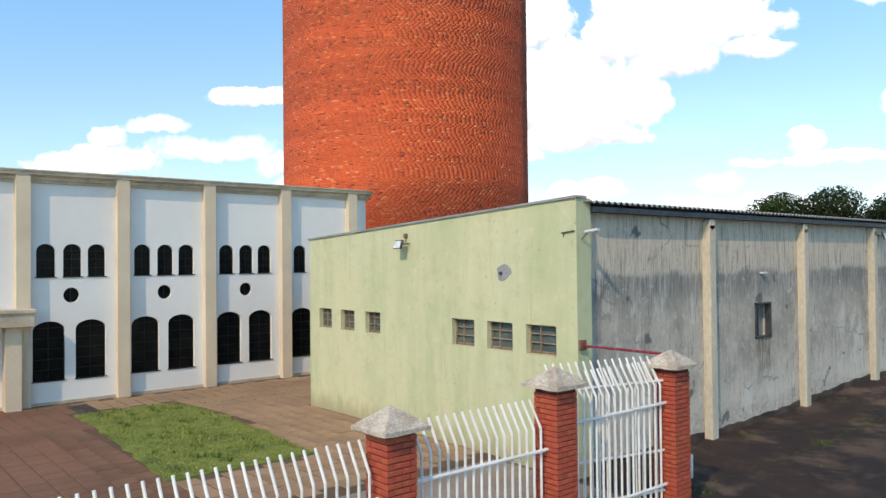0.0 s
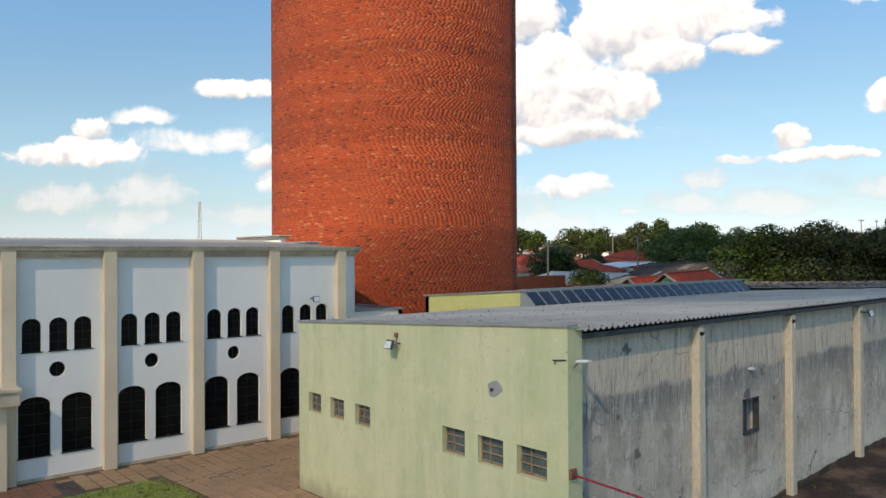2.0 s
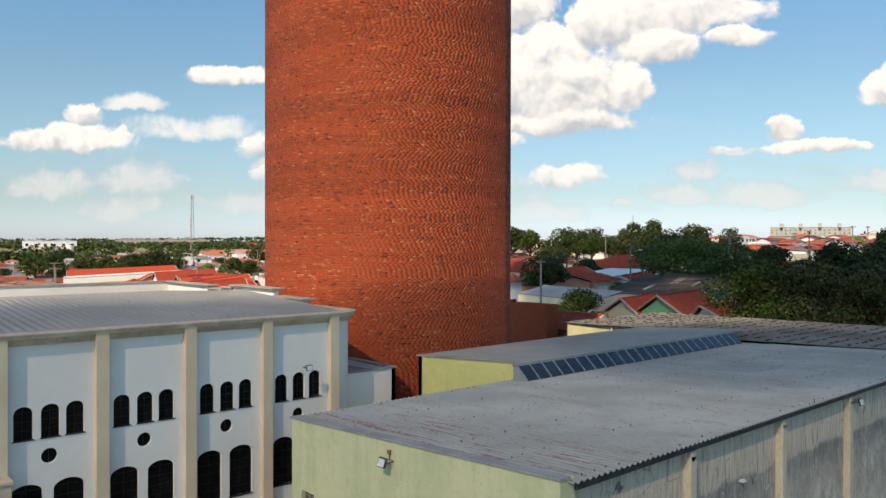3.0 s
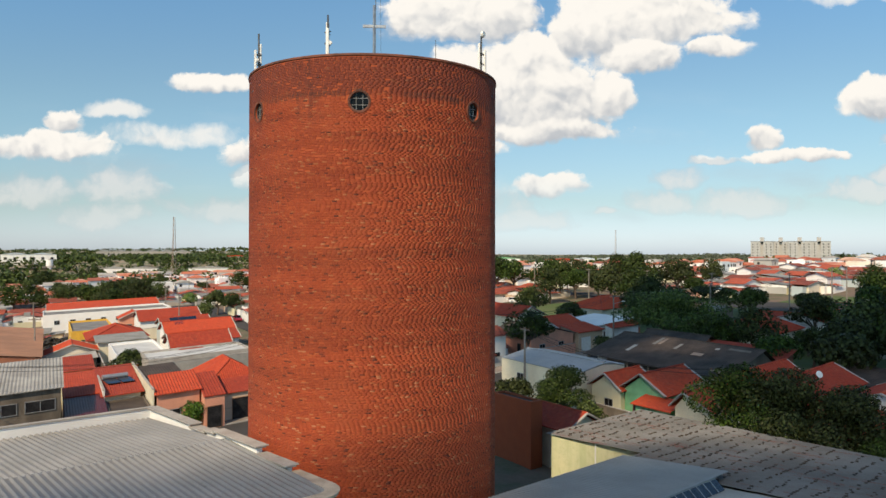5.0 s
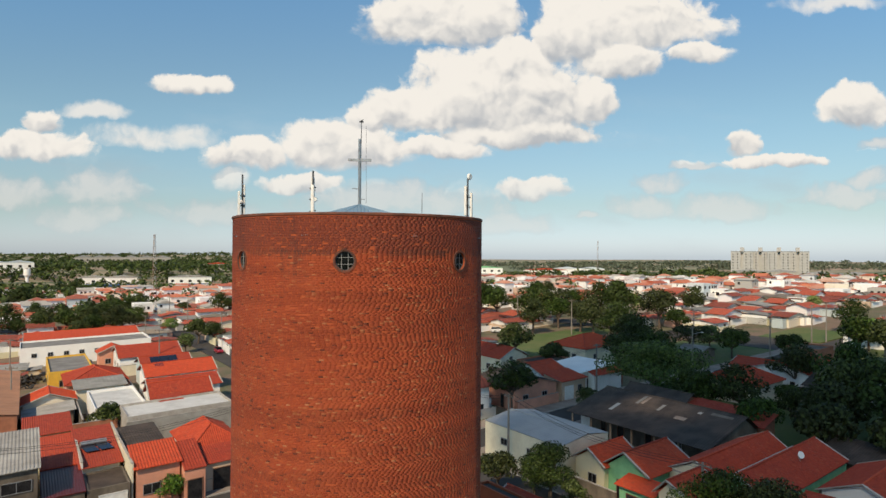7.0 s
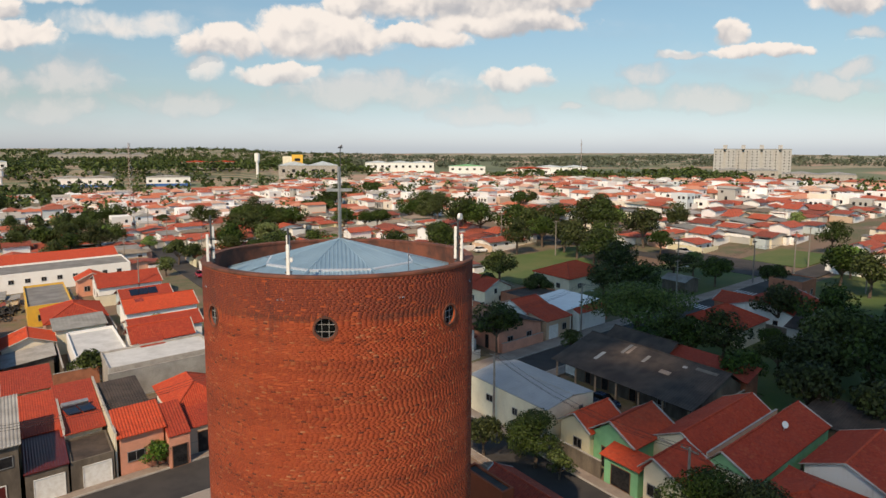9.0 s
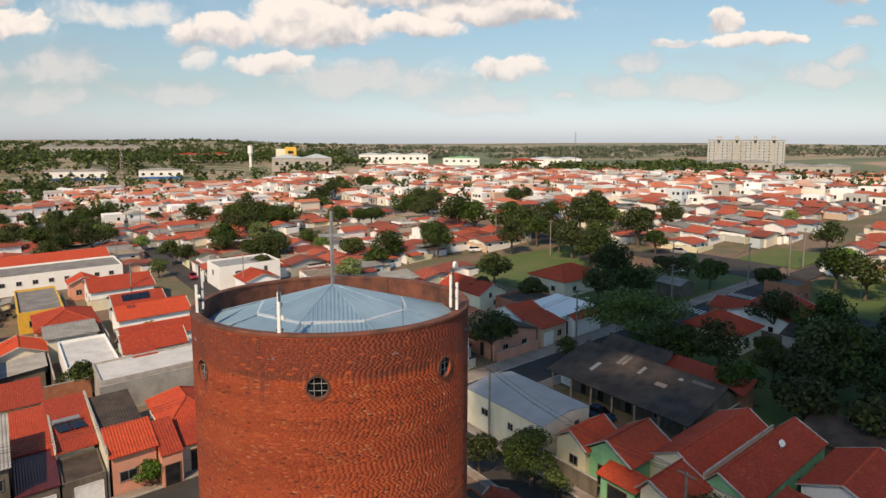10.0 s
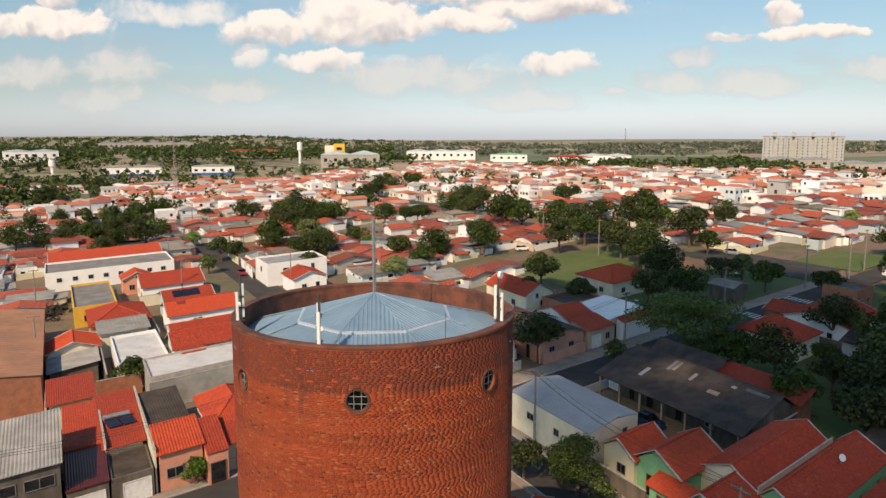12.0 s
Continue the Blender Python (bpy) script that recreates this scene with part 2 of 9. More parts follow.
def stained_render(g, s):
    """Old lime render: paler upper band, grey-blue washed field, vertical black rain streaks, patches, cracks."""
    c = coords(g)
    sep = g.n("ShaderNodeSeparateXYZ", Vector=c)
    z = sep.outputs["Z"]
    runs = g.noise(g.scaled(c, (1, 9.0, 0.8)), 1.0, 10, 0.72)
    thin = g.noise(g.scaled(c, (1, 22.0, 1.6)), 1.0, 8, 0.7)
    broad = g.noise(c, 0.8, 8, 0.65)
    fine = g.noise(c, 11.0, 10, 0.75)
    edge = g.m("ADD", z, g.m("ADD", g.m("MULTIPLY", g.m("SUBTRACT", runs, 0.5), 0.55), g.m("MULTIPLY", g.m("SUBTRACT", broad, 0.5), 0.35)))
    top = g.step(edge, 3.52, 3.72)
    milky = g.noise(g.scaled(c, (1, 1, 0.6)), 1.6, 8, 0.68)
    field = g.mix(g.step(broad, 0.36, 0.64), (0.335, 0.295, 0.245), (0.52, 0.46, 0.38))
    field = g.mix(g.m("MULTIPLY", g.step(milky, 0.50, 0.66), 0.75), field, (0.66, 0.61, 0.53))
    # the whitest wash lies low on the wall
    field = g.mix(g.m("MULTIPLY", g.step(g.m("ADD", z, g.m("MULTIPLY", milky, 3.0)), 3.1, 2.1), 0.65), field, (0.67, 0.60, 0.50))
    upper = g.mix(g.step(runs, 0.40, 0.66), (0.62, 0.53, 0.42), (0.46, 0.39, 0.31))
    upper = g.mix(g.m("MULTIPLY", g.step(thin, 0.5, 0.66), g.step(z, 4.5, 3.6, 0.05, 0.75)), upper, (0.20, 0.18, 0.16))
    col = g.mix(top, field, upper)
    rim = g.m("MULTIPLY", g.step(edge, 2.6, 3.40), g.step(edge, 3.64, 3.52))
    col = g.mix(g.m("MULTIPLY", rim, g.step(thin, 0.36, 0.6, 0.15, 0.80)), col, (0.13, 0.135, 0.14))
    col = g.mix(g.m("MULTIPLY", g.step(runs, 0.52, 0.66), g.step(thin, 0.40, 0.6, 0.1, 0.75)), col, (0.14, 0.142, 0.145))
    col = g.mix(g.m("MULTIPLY", g.step(thin, 0.54, 0.70), 0.45), col, (0.16, 0.16, 0.16))
    col = g.mix(g.m("MULTIPLY", g.step(fine, 0.55, 0.68), 0.55), col, (0.10, 0.10, 0.10))
    col = g.mix(g.m("MULTIPLY", g.step(g.noise(c, 5.0, 8, 0.7), 0.56, 0.66), 0.5), col, (0.65, 0.61, 0.54))
    # mould blots and a few hairline cracks
    col = g.mix(g.m("MULTIPLY", g.step(g.noise(c, 1.9, 3, 0.5), 0.68, 0.73), 0.8), col, (0.09, 0.09, 0.09))
    vor = g.n("ShaderNodeTexVoronoi", Vector=g.vm("ADD", g.scaled(c, (1, 0.4, 0.9)), g.vm("MULTIPLY", g.n("ShaderNodeTexNoise", Vector=c, Scale=1.2, Detail=8.0).outputs["Color"], (0.5, 0.5, 0.5))), Scale=0.5)
    vor.feature = "DISTANCE_TO_EDGE"
    crack = g.m("MULTIPLY", g.step(vor.outputs["Distance"], 0.010, 0.003), g.step(milky, 0.5, 0.58))
    col = g.mix(g.m("MULTIPLY", crack, 0.45), col, (0.10, 0.10, 0.10))
    # rust run below the side window
    y = sep.outputs["Y"]
    under = g.m("MULTIPLY", g.m("MULTIPLY", g.step(y, 6.55, 6.75), g.step(y, 7.4, 7.2)), g.m("MULTIPLY", g.step(z, 0.6, 1.95), g.step(z, 2.05, 1.99)))
    col = g.mix(g.m("MULTIPLY", under, g.step(thin, 0.40, 0.56, 0.0, 0.85)), col, (0.13, 0.085, 0.06))
    # rising damp has left blotches low on the wall
    low = g.m("MULTIPLY", g.step(g.m("ADD", z, g.m("MULTIPLY", g.m("SUBTRACT", broad, 0.5), 0.9)), 0.75, 0.45), g.step(fine, 0.38, 0.6, 0.1, 0.8))
    col = g.mix(g.m("MULTIPLY", low, 0.5), col, (0.16, 0.145, 0.13))
    put(g, s, col, 0.92, fine, 0.012)


def green_paint(g, s):
    """Sun-bleached lime-green paint with chalky vertical washes, blistered flecks."""
    c = coords(g)
    wash = g.noise(g.scaled(c, (1.3, 1.3, 0.16)), 1.0, 7, 0.62)
    broad = g.noise(c, 0.35, 5)
    fleck = g.noise(g.scaled(c, (1, 1, 0.5)), 16.0, 6, 0.68)
    zone = g.noise(c, 0.8, 5, 0.6)
    z = g.n("ShaderNodeSeparateXYZ", Vector=c).outputs["Z"]
    col = g.mix(g.step(wash, 0.36, 0.64), (0.45, 0.475, 0.275), (0.55, 0.55, 0.35))
    col = g.mix(g.m("MULTIPLY", g.step(broad, 0.42, 0.62), 0.65), col, (0.60, 0.57, 0.355))
    blotch = g.noise(c, 2.6, 8, 0.7)
    col = g.mix(g.m("MULTIPLY", g.step(blotch, 0.5, 0.66), 0.45), col, (0.40, 0.425, 0.235))
    col = g.mix(g.m("MULTIPLY", g.step(blotch, 0.46, 0.34), 0.4), col, (0.64, 0.62, 0.43))
    peel = g.m("MULTIPLY", g.step(fleck, 0.60, 0.65), g.step(zone, 0.47, 0.60))
    col = g.mix(g.m("MULTIPLY", peel, 0.85), col, (0.23, 0.25, 0.10))
    grime = g.noise(g.scaled(c, (2.5, 2.5, 0.3)), 1.0, 8, 0.72)
    col = g.mix(g.m("MULTIPLY", g.step(grime, 0.54, 0.74), 0.45), col, (0.29, 0.31, 0.16))
    # splash-back dirt along the foot, with a ragged upper edge
    foot = g.step(g.m("ADD", z, g.m("MULTIPLY", g.m("SUBTRACT", grime, 0.5), 1.3)), 0.55, 0.05)
    col = g.mix(g.m("MULTIPLY", foot, 0.6), col, (0.30, 0.24, 0.13))
    put(g, s, col, 0.85, g.m("SUBTRACT", g.noise(c, 40, 4), g.m("MULTIPLY", peel, 0.6)), 0.006)


def fibre_cement(g, s, a=(0.25, 0.262, 0.255), b=(0.34, 0.352, 0.343), red=0.30):
    c = coords(g)
    broad, fine = g.noise(c, 0.25, 7, 0.65), g.noise(c, 7.0, 7, 0.7)
    col = g.mix(g.step(broad, 0.35, 0.68), a, b)
    col = g.mix(g.m("MULTIPLY", g.step(fine, 0.54, 0.70), 0.38), col, (0.07, 0.068, 0.062))
    # rust-red lichen in long patches
    run = g.noise(g.scaled(c, (0.30, 1.6, 1)), 1.0, 6, 0.7)
    col = g.mix(g.m("MULTIPLY", g.step(run, 0.54, 0.66), g.step(fine, 0.38, 0.58, 0.0, red)), col, (0.17, 0.060, 0.042))
    # and in thin lines along the sheet laps of the front edge
    y = g.n("ShaderNodeSeparateXYZ", Vector=c).outputs["Y"]
    laps = g.m("MULTIPLY", g.step(g.noise(g.scaled(c, (0.5, 9.0, 1)), 1.0, 5, 0.7), 0.53, 0.60), g.step(y, 3.4, 1.6))
    col = g.mix(g.m("MULTIPLY", laps, g.step(fine, 0.36, 0.52, 0.0, 0.7)), col, (0.19, 0.045, 0.032))
    put(g, s, col, 0.9, fine, 0.01)


def clay_tiles(g, s):
    """Clay roof: burnt orange with soot, lichen and odd paler tiles. Relief comes from the mesh."""
    c = coords(g)
    rnd = g.n("ShaderNodeObjectInfo").outputs["Random"]
    broad, fine = g.noise(c, 0.5, 6, 0.65), g.noise(c, 6.0, 5, 0.7)
    fresh = g.mix(g.step(fine, 0.3, 0.7), (0.47, 0.048, 0.013), (0.58, 0.080, 0.022))
    old = g.mix(g.step(fine, 0.3, 0.7), (0.28, 0.028, 0.010), (0.40, 0.050, 0.017))
    col = g.mix(g.step(g.m("ADD", g.m("MULTIPLY", rnd, 0.8), g.m("MULTIPLY", broad, 0.5)), 0.35, 0.95), fresh, old)
    col = g.mix(g.m("MULTIPLY", g.step(g.noise(c, 1.7, 7, 0.7), 0.56, 0.74), 0.55), col, (0.07, 0.035, 0.025))
    cell = g.vm("FLOOR", g.scaled(c, (4.2, 4.2, 2.0)))
    chip = g.n("ShaderNodeTexWhiteNoise", Vector=cell).outputs["Value"]
    col = g.mix(g.step(chip, 0.0, 1.0, 0.0, 0.5), col, g.mix(1.0, col, (0.55, 0.48, 0.45), "MULTIPLY"))
    col = g.mix(g.step(chip, 0.93, 0.97, 0.0, 0.4), col, (0.50, 0.12, 0.045))
    put(g, s, col, 0.85, fine, 0.02)


def flat_tiles(g, s):
    """The same clay on the roofs farther off: barrel rows as relief, shade of their troughs painted in."""
    c = coords(g)
    rnd = g.n("ShaderNodeObjectInfo").outputs["Random"]
    broad, fine = g.noise(c, 0.45, 6, 0.65), g.noise(c, 3.5, 5, 0.7)
    fresh = g.mix(g.step(fine, 0.3, 0.7), (0.44, 0.066, 0.028), (0.57, 0.135, 0.065))
    old = g.mix(g.step(fine, 0.3, 0.7), (0.20, 0.038, 0.022), (0.34, 0.085, 0.045))
    col = g.mix(g.step(g.m("ADD", g.m("MULTIPLY", rnd, 0.9), g.m("MULTIPLY", broad, 0.4)), 0.4, 1.1), fresh, old)
    col = g.mix(g.m("MULTIPLY", g.step(g.noise(c, 1.2, 7, 0.7), 0.54, 0.70), 0.6), col, (0.09, 0.045, 0.033))
    cell = g.vm("FLOOR", g.scaled(c, (2.4, 2.4, 1.5)))
    chip = g.n("ShaderNodeTexWhiteNoise", Vector=cell).outputs["Value"]
    col = g.mix(g.step(chip, 0.0, 1.0, 0.0, 0.5), col, g.mix(1.0, col, (0.55, 0.48, 0.45), "MULTIPLY"))
    col = g.mix(g.step(chip, 0.93, 0.97, 0.0, 0.4), col, (0.50, 0.12, 0.045))
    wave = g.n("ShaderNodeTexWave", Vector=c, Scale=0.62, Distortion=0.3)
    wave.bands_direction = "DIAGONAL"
    # troughs of the rows darkened in the colour, as shade would
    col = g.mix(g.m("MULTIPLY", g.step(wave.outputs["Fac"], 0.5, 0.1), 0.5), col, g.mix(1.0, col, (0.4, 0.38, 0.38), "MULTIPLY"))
    put(g, s, col, 0.85, wave.outputs["Fac"], 0.05, 0.4)


def house_paint(g, s):
    """House walls: each house its own weathered paint, mostly white and cream."""
    c = coords(g)
    rnd = g.n("ShaderNodeObjectInfo").outputs["Random"]
    ramp = g.n("ShaderNodeValToRGB", Fac=rnd)
    ramp.color_ramp.interpolation = "CONSTANT"
    el = ramp.color_ramp.elements
    el[0].color, el[1].color = (0.82, 0.80, 0.76, 1), (0.42, 0.41, 0.38, 1)
    el[1].position = 0.93
    for p, col in ((0.34, (0.74, 0.66, 0.53, 1)), (0.48, (0.84, 0.83, 0.81, 1)), (0.66, (0.58, 0.42, 0.30, 1)), (0.74, (0.68, 0.62, 0.42, 1)), (0.82, (0.62, 0.36, 0.27, 1)), (0.88, (0.50, 0.56, 0.55, 1))):
        e = el.new(p)
        e.color = col
    dirt = g.noise(g.scaled(c, (1.2, 1.2, 0.3)), 1.0, 7, 0.68)
    col = g.mix(g.m("MULTIPLY", g.step(dirt, 0.52, 0.78), 0.35), ramp.outputs[0], (0.24, 0.20, 0.17))
    put(g, s, col, 0.88, g.noise(c, 25, 4), 0.008)


def leaves(dark, light):
    def build(g, s):
        rnd = g.n("ShaderNodeNewGeometry").outputs["Random Per Island"]
        who = g.n("ShaderNodeObjectInfo").outputs["Random"]
        col = g.mix(rnd, dark, light)
        hsv = g.n("ShaderNodeHueSaturation", Hue=g.step(who, 0, 1, 0.475, 0.515), Saturation=g.step(who, 0, 1, 0.85, 1.05), Value=g.step(g.m("FRACT", g.m("MULTIPLY", who, 5.7)), 0, 1, 0.75, 1.25), Color=col)
        put(g, s, hsv.outputs[0], 0.55)
        s.inputs["Specular IOR Level"].default_value = 0.3
    return build


def ground_cover(g, s):
    """Red earth and rough grass near by; fields, pasture and ploughed land towards the horizon."""
    c = coords(g)
    dist = g.vm("LENGTH", c)
    near = g.mix(g.step(g.noise(c, 0.09, 7, 0.65), 0.42, 0.6), (0.17, 0.108, 0.072), (0.075, 0.088, 0.034))
    grain = g.noise(c, 1.5, 8, 0.7)
    near = g.mix(g.step(grain, 0.3, 0.7, 0.0, 0.45), near, (0.21, 0.155, 0.115))
    patch = g.noise(g.scaled(c, (0.0016, 0.0016, 1)), 1.0, 3, 0.4)
    ramp = g.n("ShaderNodeValToRGB", Fac=patch)
    el = ramp.color_ramp.elements
    el[0].color, el[1].color = (0.09, 0.115, 0.065, 1), (0.17, 0.18, 0.10, 1)
    el[0].position, el[1].position = 0.3, 0.75
    for p, col in ((0.46, (0.15, 0.17, 0.09, 1)), (0.51, (0.42, 0.27, 0.20, 1)), (0.58, (0.17, 0.19, 0.11, 1)), (0.66, (0.36, 0.28, 0.19, 1))):
        e = el.new(p)
        e.color = col
    col = g.mix(g.step(dist, 420, 700), near, ramp.outputs[0])
    put(g, s, col, 0.95, grain, 0.03)


def yard_slab(g, s):
    """Old concrete under red earth: dark wet-looking stains, dusty pale places, moss."""
    c = coords(g)
    broad, mid, fine = g.noise(c, 0.35, 7, 0.68), g.noise(c, 1.7, 8, 0.7), g.noise(c, 22, 6, 0.7)
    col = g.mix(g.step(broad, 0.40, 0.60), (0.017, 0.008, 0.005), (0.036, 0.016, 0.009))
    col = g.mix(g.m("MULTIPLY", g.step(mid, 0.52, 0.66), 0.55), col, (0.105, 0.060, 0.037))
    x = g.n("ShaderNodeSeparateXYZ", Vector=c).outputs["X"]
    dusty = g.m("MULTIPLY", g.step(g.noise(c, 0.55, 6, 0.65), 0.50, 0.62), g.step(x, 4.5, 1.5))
    col = g.mix(g.m("MULTIPLY", dusty, 0.6), col, (0.19, 0.125, 0.082))
    col = g.mix(g.m("MULTIPLY", g.step(g.noise(c, 0.9, 8, 0.75), 0.60, 0.70), 0.8), col, (0.030, 0.020, 0.015))
    col = g.mix(g.m("MULTIPLY", g.step(g.noise(c, 0.42, 7, 0.7), 0.64, 0.70), 0.7), col, (0.06, 0.075, 0.025))
    col = g.mix(g.step(fine, 0.35, 0.7, 0.0, 0.5), col, g.mix(1.0, col, (0.5, 0.5, 0.5), "MULTIPLY"))
    put(g, s, col, 0.88, fine, 0.02)


def lawn_cover(g, s):
    c = coords(g)
    blade, broad = g.noise(g.scaled(c, (1, 1.6, 1)), 26.0, 6, 0.7), g.noise(c, 1.6, 7, 0.65)
    col = g.mix(g.step(blade, 0.35, 0.65), (0.075, 0.125, 0.014), (0.20, 0.265, 0.034))
    col = g.mix(g.m("MULTIPLY", g.step(broad, 0.46, 0.62), 0.7), col, (0.27, 0.29, 0.065))
    col = g.mix(g.m("MULTIPLY", g.step(broad, 0.46, 0.36), 0.7), col, (0.06, 0.075, 0.02))
    put(g, s, col, 0.8, blade, 0.05)


def tinted(name, a, b, rough=0.75, scale=1.5, **kw):
    return surface(name, a, b, scale=scale, rough=rough, **kw)


